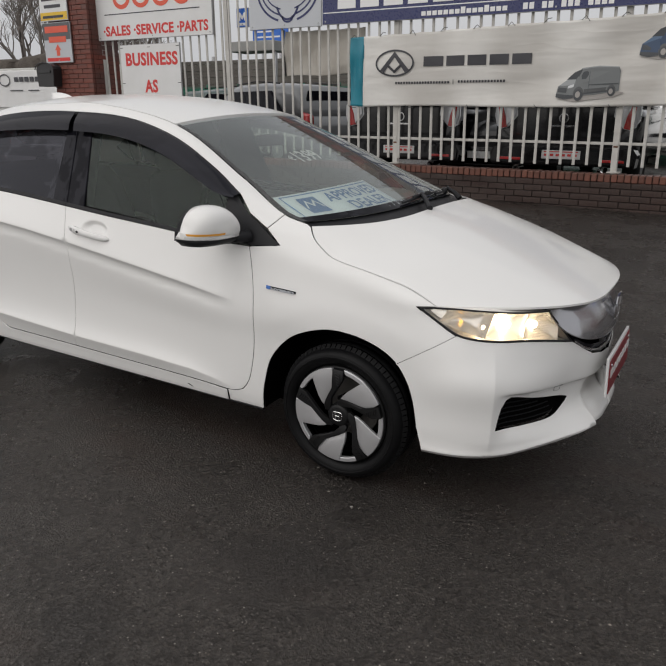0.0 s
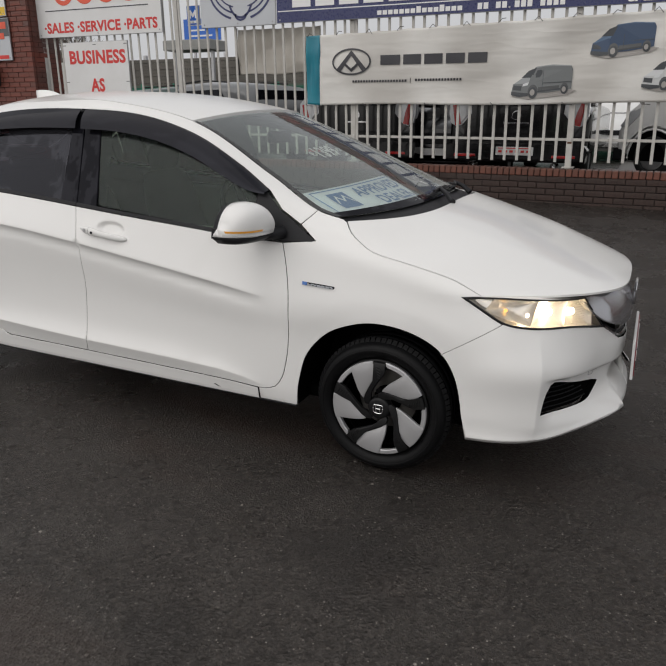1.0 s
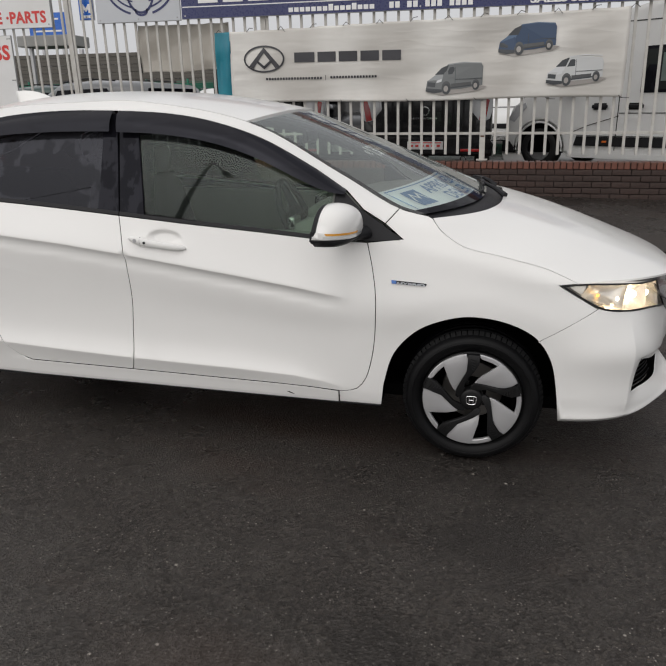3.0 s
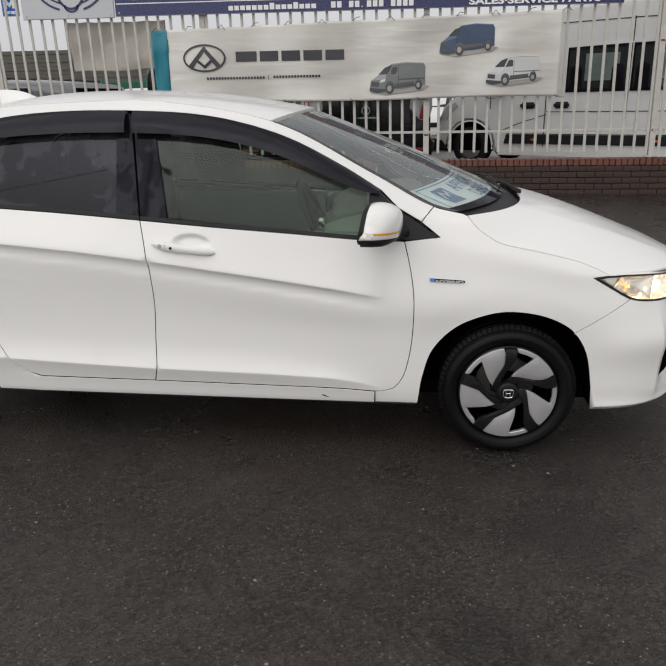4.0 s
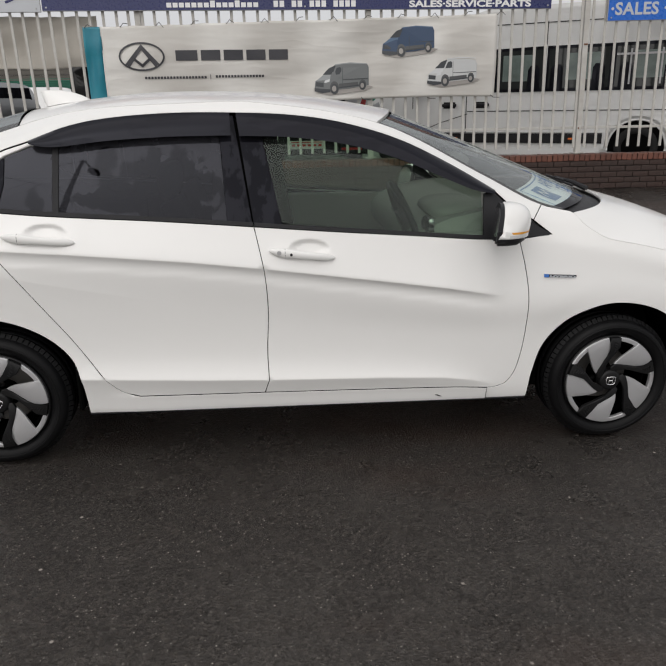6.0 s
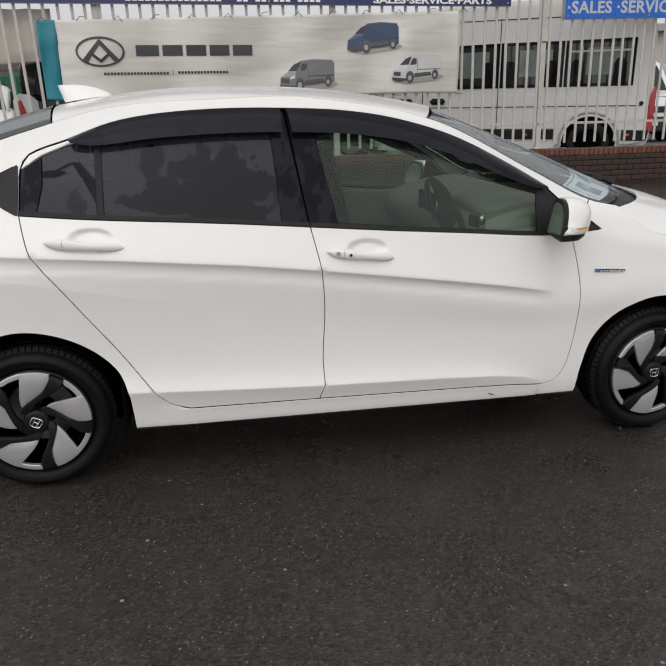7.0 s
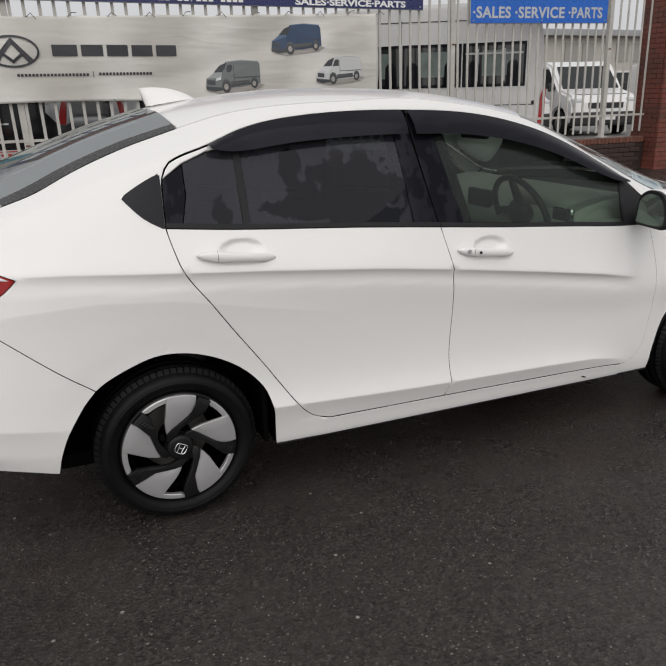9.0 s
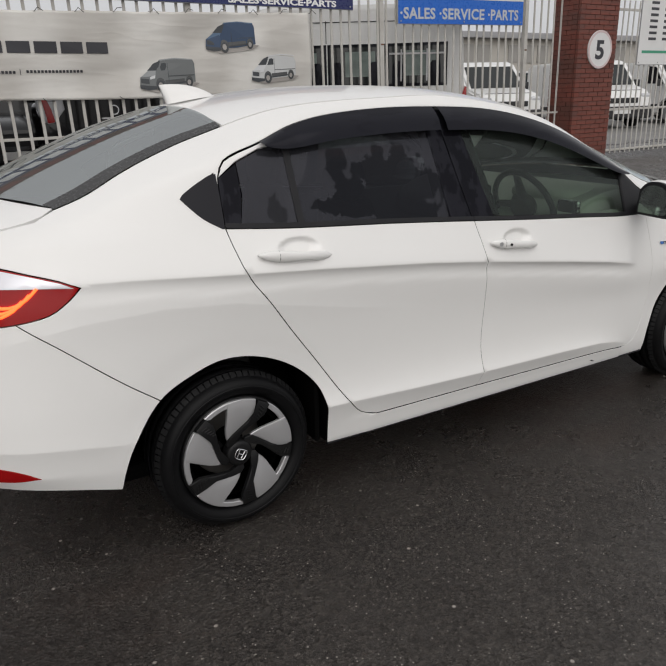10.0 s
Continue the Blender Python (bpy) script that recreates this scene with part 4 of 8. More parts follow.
def bulge(s, z):
    i, j = np.clip((s - GRID_S[0]) / 0.01, 0, len(GRID_S) - 1.001), np.clip((z - GRID_Z[0]) / 0.005, 0, len(GRID_Z) - 1.001)
    a, b = i.astype(int), j.astype(int)
    u, v = i - a, j - b
    o = (1 - u) * (1 - v) * BULGE[a, b] + u * (1 - v) * BULGE[a + 1, b] + (1 - u) * v * BULGE[a, b + 1] + u * v * BULGE[a + 1, b + 1]
    o = o + cusp(s, z, CREASE_S, WAIST_AT, WAIST_A, 0.10, 0.017)
    # the fold under the waist crease: a shallow roll that turns back up to the light
    d = np.interp(s, CREASE_S, WAIST_AT) - 0.066 - z
    o = o + 0.0060 * np.interp(s, CREASE_S, WAIST_A, left=0, right=0) / 0.018 * np.exp(-(d / np.where(d > 0, 0.085, 0.024)) ** 2)
    o = o + cusp(s, z, LOW_S, LOW_AT, LOW_A, 0.045, 0.05)
    # the wheel arches are pressed back a little in a band round their edge
    for cx, cz in ((1.29, 0.30), (-1.32, 0.295)):
        r = np.hypot(s - cx, z - cz)
        o = o - 0.0022 * np.exp(-np.clip(r - 0.385, 0, 1) ** 2 / 0.0016) * np.clip((z - 0.40) / 0.10, 0, 1)
    o = o + 0.005 * np.exp(-((z - np.interp(s, WING_S, WING_AT)) / 0.055) ** 2) * np.interp(s, WING_S, WING_A, left=0, right=0) / 0.008
    o = o + cusp(s, z, HAUNCH_S, HAUNCH_AT, HAUNCH_A, 0.045, 0.12) + cusp(s, z, TAIL_S, TAIL_AT, TAIL_A, 0.08, 0.05)
    # front bumper: an upright ridge at the corner, and the face set back under a crease above the lamp recess
    ease = lambda t: np.clip(t, 0, 1) ** 2 * (3 - 2 * np.clip(t, 0, 1))
    o = o + 0.017 * np.exp(-np.abs(s - RIDGE) / np.where(s > RIDGE, 0.045, 0.085)) * ease((0.70 - z) / 0.14) * ease((z - 0.25) / 0.08)
    crease = np.interp(s, FRONT_S, FRONT_AT)
    return o - 0.022 * ease((s - RIDGE) / 0.10) * ease((crease - z) / 0.022) * ease((z - 0.315) / 0.075)


HAUNCH_S, HAUNCH_AT, HAUNCH_A = [-2.1, -1.94, -1.76, -1.52, -1.28, -1.12, -.84, -.5], [.77, .806, .836, .850, .834, .803, .749, .69], [0, .003, .0045, .0045, .0045, .004, .003, 0]
TAIL_S, TAIL_AT, TAIL_A = [-2.4, -2.02, -1.92, -1.80, -1.68, -1.6], [.50, .485, .478, .465, .445, .43], [.009, .010, .011, .011, .008, .004]
RIDGE = 1.905
FRONT_S, FRONT_AT = [1.90, 2.18, 2.44, 2.72], [.522, .500, .470, .458]


def skin(s, z, lift=0.0):
    """Points of the right flank at plan length s and height z."""
    s, z = np.atleast_1d(np.asarray(s, float)), np.atleast_1d(np.asarray(z, float))
    x, y = np.interp(s, PLAN_S, PLAN_XY[:, 0]), np.interp(s, PLAN_S, PLAN_XY[:, 1])
    tx, ty = np.interp(s, PLAN_S, TAN[:, 0]), np.interp(s, PLAN_S, TAN[:, 1])
    o = bulge(s, z) + lift
    return np.stack([x + o * ty, np.minimum(y - o * tx, 0.0), z], 1)


def skin_normal(s, z, lift_fn=None):
    s, z = np.atleast_1d(np.asarray(s, float)), np.atleast_1d(np.asarray(z, float))
    e = 0.004
    at = lambda a, b: skin(a, b, lift_fn(a, b) if lift_fn else 0.0)
    n = np.cross(at(s + e, z) - at(s - e, z), at(s, z + e) - at(s, z - e))
    return n / np.maximum(np.linalg.norm(n, axis=1), 1e-9)[:, None]


SCOOPS = [(-0.03, 0.908), (-1.04, 0.980)]


def hollow(s0, z0, rs, rz, depth):
    """Presses a bowl into the flank, as behind a door handle: a clear rim above, running out below."""
    S, Z = np.meshgrid(GRID_S, GRID_Z, indexing="ij")
    d = np.clip(1 - ((S - s0) / rs) ** 2 - ((Z - z0) / rz) ** 2, 0, 1)
    BULGE[:] -= depth * np.clip(d * 1.6, 0, 1) ** 0.9


for s0, z0 in SCOOPS:
    hollow(s0 + 0.006, z0, 0.080, 0.034, 0.018)


def inside(poly_, q):
    """Which of the points q lie within the polygon."""
    p = np.asarray(poly_)
    a, b = p, np.roll(p, -1, 0)
    x, y = q[:, 0][:, None], q[:, 1][:, None]
    cross = ((a[:, 1] > y) != (b[:, 1] > y)) & (x < (b[:, 0] - a[:, 0]) * (y - a[:, 1]) / (b[:, 1] - a[:, 1] + 1e-12) + a[:, 0])
    return cross.sum(1) % 2 == 1


def inset(p, d):
    """A closed outline drawn in (d > 0) all round."""
    p = np.asarray(p, float)
    keep = np.linalg.norm(p - np.roll(p, 1, 0), axis=1) > 1e-6
    p = p[keep]
    area = np.sum(p[:, 0] * np.roll(p[:, 1], -1) - np.roll(p[:, 0], -1) * p[:, 1])
    e = np.roll(p, -1, 0) - p
    e /= np.linalg.norm(e, axis=1)[:, None]
    n = np.stack([-e[:, 1], e[:, 0]], 1) * (1 if area > 0 else -1)
    m = n + np.roll(n, 1, 0)
    m /= np.maximum(np.sum(m * n, axis=1), 0.35)[:, None]
    return p + d * m


LIP_S, LIP_AT = [1.60, 1.652, 1.76, 1.9, 2.08, 2.24, 2.46], [.243, .246, .256, .268, .285, .293, .294]


def panel(name, outline, material, parent, label="", holes=(), gap=0.0027, lift=0.0, rim=0.014, step=0.026, lift_fn=None, hole_rim=0.03, pane=False):
    """A sheet on the flank, bounded by an outline in (s, z), with folded edges and true surface normals."""
    loops = [inset(outline, gap)] + [np.asarray(h, float) for h in holes]
    pts, edges = [], []
    for lp in loops:
        k = len(pts)
        pts += [tuple(q) for q in lp]
        edges += [(k + i, k + (i + 1) % len(lp)) for i in range(len(lp))]
    lo, hi = loops[0].min(0), loops[0].max(0)
    gx, gz = np.meshgrid(np.arange(lo[0], hi[0], step), np.arange(lo[1], hi[1], step * 0.8))
    gx[::2] += step / 2
    q = np.stack([gx.ravel(), gz.ravel()], 1)
    q = q[inside(loops[0], q)]
    # closer points along the pressed creases and round the handle scoops
    rows, near = [], np.zeros(len(q), bool)
    for ss, at in ((CREASE_S, WAIST_AT), (LOW_S, LOW_AT), (HAUNCH_S, HAUNCH_AT), (TAIL_S, TAIL_AT), (FRONT_S, [k - 0.003 for k in FRONT_AT]), (FRONT_S, [k - 0.020 for k in FRONT_AT]), (LIP_S, LIP_AT)):
        if lo[0] < ss[-1] and hi[0] > ss[0]:
            line = np.arange(max(lo[0], ss[0]), min(hi[0], ss[-1]), 0.02)
            near |= (np.abs(q[:, 1] - np.interp(q[:, 0], ss, at)) < 0.016) & (q[:, 0] > ss[0]) & (q[:, 0] < ss[-1])
            rows += [np.stack([line, np.interp(line, ss, at) + d], 1) for d in (-0.012, -0.003, 0.003, 0.012)]
    if lo[0] < RIDGE < hi[0]:
        up = np.arange(0.24, 0.70, 0.018)
        near |= (np.abs(q[:, 0] - RIDGE) < 0.016) & (q[:, 1] < 0.70)
        rows += [np.stack([np.full_like(up, RIDGE + d), up], 1) for d in (-0.012, -0.003, 0.003, 0.012)]
    for s0, z0 in SCOOPS:
        if lo[0] < s0 < hi[0] and hi[1] > z0 + 0.06:
            hx, hz = np.meshgrid(np.arange(s0 - 0.1, s0 + 0.101, 0.009), np.arange(z0 - 0.05, z0 + 0.051, 0.008))
            near |= (np.abs(q[:, 0] - s0) < 0.11) & (np.abs(q[:, 1] - z0) < 0.06)
            rows.append(np.stack([hx.ravel(), hz.ravel()], 1))
    if rows:
        more = np.concatenate(rows)
        q = np.concatenate([q[~near], more[inside(loops[0], more)]])
    for h in loops[1:]:
        q = q[~inside(h, q)]
    rimpts = np.array(pts)
    dense = np.concatenate([rimpts, *[(a + np.roll(a, -1, 0)) / 2 for a in loops]])
    if len(q):
        q = q[np.sqrt(((q[:, None] - dense[None]) ** 2).sum(2)).min(1) > step * 0.45]
    from mathutils.geometry import delaunay_2d_cdt as cdt
    vs, _, fs, *_ = cdt([Vector(p) for p in pts + [tuple(k) for k in q]], edges, [], 0, 1e-6)
    uv = np.array([tuple(v) for v in vs])
    cen = np.array([uv[list(f)].mean(0) for f in fs])
    ok = inside(loops[0], cen)
    for h in loops[1:]:
        ok &= ~inside(h, cen)
    fs = [tuple(f) for f, o in zip(fs, ok) if o]
    L = lift + (lift_fn(uv[:, 0], uv[:, 1]) if lift_fn else 0.0)
    P, N = skin(uv[:, 0], uv[:, 1], L), skin_normal(uv[:, 0], uv[:, 1], lift_fn)
    if pane:
        # one smooth, slightly barrelled sheet through the frame
        bow = 0.30
        u_, z_ = uv[:, 0], uv[:, 1]
        M = np.stack([np.ones_like(u_), u_, z_, u_ * u_, u_ * z_], 1)
        k = np.linalg.lstsq(M, P[:, 1] - bow * z_ * z_, rcond=None)[0]
        P[:, 1] = M @ k + bow * z_ * z_
        N = np.stack([k[1] + 2 * k[3] * u_ + k[4] * z_, -np.ones_like(u_), k[2] + k[4] * u_ + 2 * bow * z_], 1)
        N /= np.linalg.norm(N, axis=1)[:, None]
    faces = []
    for f in fs:
        a, b, c = P[f[0]], P[f[1]], P[f[2]]
        faces.append(f if np.dot(np.cross(b - a, c - a), N[f[0]]) > 0 else f[::-1])
    verts, norms, dark = [tuple(p) for p in P], [tuple(n) for n in N], []
    if rim:
        for li, lp in enumerate(loops):
            deep = rim if li == 0 else hole_rim
            k, n = len(verts), len(lp)
            Lr = lift + (lift_fn(lp[:, 0], lp[:, 1]) if lift_fn else 0.0)
            A, NA = skin(lp[:, 0], lp[:, 1], Lr), skin_normal(lp[:, 0], lp[:, 1], lift_fn)
            e = np.roll(A, -1, 0) - np.roll(A, 1, 0)
            out = np.cross(e, NA)
            out /= np.maximum(np.linalg.norm(out, axis=1), 1e-9)[:, None]
            mid = lp.mean(0)
            sign = np.sum(out * (A - skin(mid[:1], mid[1:], lift)), axis=1).mean()
            out = out * (1 if (sign > 0) == (li == 0) else -1)
            soft = NA * 0.6 + out * 0.6
            B = A - NA * 0.003 + out * (0.0012 if li == 0 else 0.002)
            C = A - NA * deep + out * 0.0012
            verts += [tuple(v) for v in A] + [tuple(v) for v in B] + [tuple(v) for v in C]
            norms += [tuple(v) for v in NA] + [tuple(v) for v in soft] + [tuple(v) for v in out]
            for i in range(n):
                j = (i + 1) % n
                for r in (0, 1):
                    f = (k + r * n + i, k + r * n + j, k + (r + 1) * n + j, k + (r + 1) * n + i)
                    a, b, c = (np.array(verts[f[t]]) for t in (0, 1, 2))
                    faces.append(f if np.dot(np.cross(b - a, c - a), out[i] + 0.2 * NA[i]) > 0 else f[::-1])
                    if r:
                        dark.append(len(faces) - 1)
    me = bpy.data.meshes.new(name)
    me.from_pydata(verts, [], faces)
    me.materials.append(material)
    # deep edge faces of painted body panels are blackened as shade in the gaps
    me.materials.append(SHUT if material is PAINT and parent is car else material)
    for k in dark:
        me.polygons[k].material_index = 1
    me.shade_smooth()
    nn = np.array(norms)
    nn /= np.maximum(np.linalg.norm(nn, axis=1), 1e-9)[:, None]
    me.normals_split_custom_set_from_vertices([tuple(v) for v in nn])
    ob = new(name, me)
    if parent:
        ob.parent = parent
    if label:
        tagged(ob, label)
    return ob


def loft(name, edge, centre, px, pz, material, parent, label="", nu=28, nv=26, shrink=0.003, drop=0.0, rim=0.015, trim=0.0, crown=None):
    """A crowned sheet across the car between the edge curve of the right side and its centre line."""
    def even(c):
        c = np.array(c, float)
        d = np.concatenate([[0], np.cumsum(np.linalg.norm(np.diff(c, axis=0), axis=1))])
        t = np.linspace(d[-1] * trim, d[-1] * (1 - trim), nv)
        return np.stack([np.interp(t, d, c[:, k]) for k in range(3)], 1)
    E, C = even(edge), even(centre)
    us = np.sin(np.linspace(-1, 1, nu + 1) * math.pi / 2 * 0.8) / math.sin(math.pi / 2 * 0.8)
    verts, faces = [], []
    for i in range(nv):
        v = i / (nv - 1)
        p, q = px[0] + (px[1] - px[0]) * v, pz[0] + (pz[1] - pz[0]) * v
        for u in us:
            k = abs(u)
            if crown:
                x = E[i, 0] + (C[i, 0] - E[i, 0]) * (1 - k ** p)
                kc = 0.64 - 0.10 * v
                fold = 0.0055 * math.exp(-abs(k - kc) / 0.08) * min(1.0, 4 * v + 0.2) * min(1.0, (1 - v) * 5)
                verts.append((x, u * (abs(E[i, 1]) - shrink), crown(x) + (E[i, 2] - crown(E[i, 0])) * k ** q + fold * (1 - k ** 6)))
                continue
            verts.append((E[i, 0] + (C[i, 0] - E[i, 0]) * (1 - k ** p), u * (abs(E[i, 1]) - shrink), E[i, 2] + (C[i, 2] - E[i, 2]) * (1 - k ** q) - drop))
    w = nu + 1
    for i in range(nv - 1):
        for j in range(nu):
            faces.append((i * w + j, i * w + j + 1, (i + 1) * w + j + 1, (i + 1) * w + j))
    if rim:
        loop = [j for j in range(w)] + [i * w + nu for i in range(1, nv)] + [(nv - 1) * w + j for j in range(nu - 1, -1, -1)] + [i * w for i in range(nv - 2, 0, -1)]
        k = len(verts)
        verts += [(verts[a][0], verts[a][1], verts[a][2] - rim) for a in loop]
        top = len(verts)
        verts += [verts[a] for a in loop]
        n = len(loop)
        faces += [(top + i, top + (i + 1) % n, k + (i + 1) % n, k + i) for i in range(n)]
    me = bpy.data.meshes.new(name)
    me.from_pydata(verts, [], faces)
    bm = bmesh.new()
    bm.from_mesh(me)
    bmesh.ops.recalc_face_normals(bm, faces=bm.faces)
    if sum(f.normal.z for f in bm.faces) < 0:
        bmesh.ops.reverse_faces(bm, faces=bm.faces)
    bm.to_mesh(me)
    bm.free()
    return link(name, me, material, parent, label)


PAINT = paint("pearl_white_paint", (0.79, 0.784, 0.768), 0.28, drops=True)
# glossless near-black: shade of gaps and hollows put into the colour
SHUT = shader("void_shade_black", (0.004, 0.004, 0.004), 0.9, spec=0.0)[0]
GLOSS_BLACK = damp_black("gloss_black_trim", (0.0095, 0.0095, 0.0125), 0.05, 0.075, 0.125, (12, 12, 5))
QUARTER = shader("black_glazed_quarter", (0.017, 0.017, 0.021), 0.05, 0, 0.0, 0.14)[0]
TRIM = varied("matt_black_trim", (0.015, 0.015, 0.017), (0.021, 0.021, 0.023), 0.45, 8, 200, 0.08, spec=0.18)
FRIT = varied("dull_printed_glass_edge", (0.035, 0.035, 0.036), (0.05, 0.05, 0.05), 0.25, 5, 90, 0.05, spec=0.6)
VISOR = damp_black("smoked_acrylic_visor", (0.0092, 0.0092, 0.0125), 0.10, 0.17, 0.19, (3, 9, 9), 0.08)
# this film is pale haze painted in for the bright sky reflection
CLEAR = glass("clear_windscreen_glass", (0.94, 0.99, 0.96), 0.97, film=0.085, ior=2.2, film_color=(0.58, 0.63, 0.59))
DOOR_GLASS = glass("green_tinted_side_glass", (0.78, 0.93, 0.80), 0.78, film=0.040, ior=1.36, film_color=(0.44, 0.50, 0.465),
                   patches=[(0.24, 1.08, 0.52, 0.24)], clear=0.026, sheen=(0.87, 0.95, 0.92))
DARK_GLASS = glass("dark_privacy_glass", (0.30, 0.30, 0.36), 0.22, film=0.052, ior=1.34, film_color=(0.46, 0.465, 0.54),
                   patches=[(-.555, 1.130, .195, .150), (-.79, 1.255, .045, .055), (-.775, 1.115, .105, .050), (-1.055, 1.105, .040, .065)], clear=0.004, sheen=(0.86, 0.88, 1.0))
# film and high ior brighten the screen in place of a paler reflection
REAR_GLASS = glass("tinted_rear_screen_glass", (0.58, 0.66, 0.63), 0.40, film=0.08, ior=4.6, film_color=(0.55, 0.60, 0.55))
LENS = glass("clear_lamp_lens", (0.98, 0.97, 0.95), 0.97)
CHROME = shader("chrome", (0.62, 0.62, 0.63), 0.08, 1.0)[0]
DARK_CHROME = shader("smoked_chrome", (0.46, 0.46, 0.48), 0.20, 0.85)[0]
SILVER = shader("silver_wheel_lacquer", (0.50, 0.50, 0.51), 0.32, 0.55, 0.3)[0]
WHEEL_BLACK = varied("black_wheel_plastic", (0.008, 0.008, 0.009), (0.012, 0.012, 0.012), 0.34, 9, 200, 0.08, spec=0.2)
RUBBER = varied("wet_tyre_rubber", (0.0045, 0.0045, 0.005), (0.008, 0.008, 0.0085), 0.42, 6, 160, 0.2, spec=0.13)
# tyre rubber made paler so that the tread blocks look lit
TREAD = varied("lit_tread_rubber", (0.007, 0.007, 0.0075), (0.012, 0.012, 0.0125), 0.55, 6, 160, 0.2, spec=0.2)
REFLECTOR = shader("lamp_reflector", (0.94, 0.91, 0.86), 0.22, 0.5)[0]
RED_LENS = shader("red_lamp_plastic", (0.30, 0.003, 0.004), 0.10, 0, 0.15, 0.22)[0]
BADGE_BLUE = shader("blue_badge_enamel", (0.01, 0.12, 0.45), 0.2, 0, 0.8)[0]
FABRIC = varied("dark_seat_fabric", (0.045, 0.045, 0.045), (0.07, 0.07, 0.068), 0.85, 8, 220, 0.3)
DASH = varied("grey_dashboard_plastic", (0.28, 0.285, 0.27), (0.33, 0.335, 0.315), 0.6, 6, 200, 0.15)
HEADLINER = varied("pale_headliner", (0.42, 0.42, 0.40), (0.38, 0.38, 0.36), 0.9, 6, 200, 0.15)
GLOW_WARM = shader("lit_bulb", (1, 0.85, 0.6), 0.4, Emission_Color=(1.0, 0.80, 0.55, 1), Emission_Strength=22.0)[0]
GLOW_RED = shader("lit_red_light_guide", (0.8, 0.02, 0.01), 0.3, Emission_Color=(1.0, 0.11, 0.02, 1), Emission_Strength=4.0)[0]
STICKER = varied("pale_blue_white_card", (0.82, 0.88, 0.88), (0.78, 0.85, 0.86), 0.4, 6, 60, 0.02)
STICKER_BLUE = shader("sticker_blue", (0.06, 0.20, 0.42), 0.4)[0]

car = thing("saloon_car", "white hybrid saloon car with smoked window visors on wet asphalt", "car", pose(0, 0, 0, 0, 1.0, 0))
SL = smooth_line

# seams of the right flank
SEAM_F = [(.846, .926), (.872, .824), (.890, .714), (.893, .60), (.888, .50), (.876, .42), (.857, .352), (.822, .303), (.772, .286)]
FOOT_F = [(.772, .286), (.742, .286), (.595, .295), (.226, .299), (-.215, .303)]
SEAM_B = [(-.215, .303), (-.196, .367), (-.196, .367), (-.200, .48), (-.193, .637), (-.196, .74), (-.206, .835), (-.222, .915), (-.240, .994)]
FOOT_R = [(-.215, .303), (-.5, .304), (-.727, .305)]
SEAM_R = [(-.727, .305), (-.80, .331), (-.858, .39), (-.99, .577), (-1.08, .70), (-1.157, .81), (-1.238, .923), (-1.262, 1.0), (-1.275, 1.063)]
HEAD = [(-1.275, 1.063), (-1.269, 1.15), (-1.264, 1.215), (-1.232, 1.268), (-1.096, 1.318), (-.95, 1.372), (-.79, 1.402), (-.55, 1.42), (-.3, 1.421), (-.06, 1.411), (.14, 1.381), (.36, 1.318), (.58, 1.215), (.745, 1.122)]
BELT = [(-1.275, 1.063), (-1.052, 1.045), (-.60, 1.019), (-.240, .994), (.06, .972), (.40, .950), (.65, .932), (.846, .926)]
ARCH_F = [(.926, .231), (.930, .28), (.937, .344), (.975, .476), (1.066, .58), (1.184, .636), (1.29, .653), (1.427, .633), (1.537, .577), (1.60, .484), (1.635, .334), (1.647, .236)]
ARCH_R = [(-.942, .231), (-.946, .30), (-.955, .388), (-.988, .48), (-1.08, .571), (-1.21, .633), (-1.34, .648), (-1.46, .612), (-1.556, .558), (-1.645, .443), (-1.685, .35), (-1.70, .285)]
BONNET_SEAM = [(1.099, 1.022), (1.13, .985), (1.168, .957), (1.235, .922), (1.38, .893), (1.54, .855), (1.62, .826), (1.672, .803)]
LAMP_TOP = [(1.600, .795), (1.672, .804), (1.78, .807), (1.96, .800), (2.18, .783)]
LAMP_FOOT = [(1.600, .795), (1.68, .750), (1.76, .710), (1.84, .697), (2.06, .684), (2.33, .636)]
BUMPER_SEAM = [(1.76, .710), (1.64, .632), (1.545, .570)]
TAIL_TOP = [(-1.748, .943), (-1.80, .966), (-1.88, .988), (-1.96, 1.006), (-2.15, 1.03), (-2.30, 1.04)]
TAIL_FOOT = [(-1.748, .943), (-1.765, .925), (-1.80, .898), (-1.845, .873), (-1.94, .856), (-2.10, .845), (-2.30, .84)]
REAR_SEAM = [(-1.94, .856), (-1.82, .768), (-1.66, .637), (-1.556, .558)]


def top_line(s0, s1, step=0.03):
    n = max(2, int(abs(s1 - s0) / step))
    s = np.linspace(s0, s1, n)
    return [(a, b) for a, b in zip(s, flow(TOP_Z, s))]


def span(line, a, b):
    """The stretch of a dense line nearest to a and up to b, both ends included."""
    q = np.array(line)
    i, j = (((q - np.array(k)) ** 2).sum(1).argmin() for k in (a, b))
    return [tuple(k) for k in (q[i:j + 1] if i <= j else q[j:i + 1][::-1])]


d_ = 0.025
seam_f, seam_b, seam_r = SL(SEAM_F, d_), SL(SEAM_B, d_), SL(SEAM_R, d_)
foot_f, foot_r, belt, head = SL(FOOT_F, 0.05), SL(FOOT_R, 0.05), SL(BELT, 0.05), SL(HEAD, d_)
arch_f, arch_r = SL(ARCH_F, 0.02), SL(ARCH_R, 0.02)
bonnet_seam, lamp_top, lamp_foot = SL(BONNET_SEAM, d_), SL(LAMP_TOP, d_), SL(LAMP_FOOT, d_)
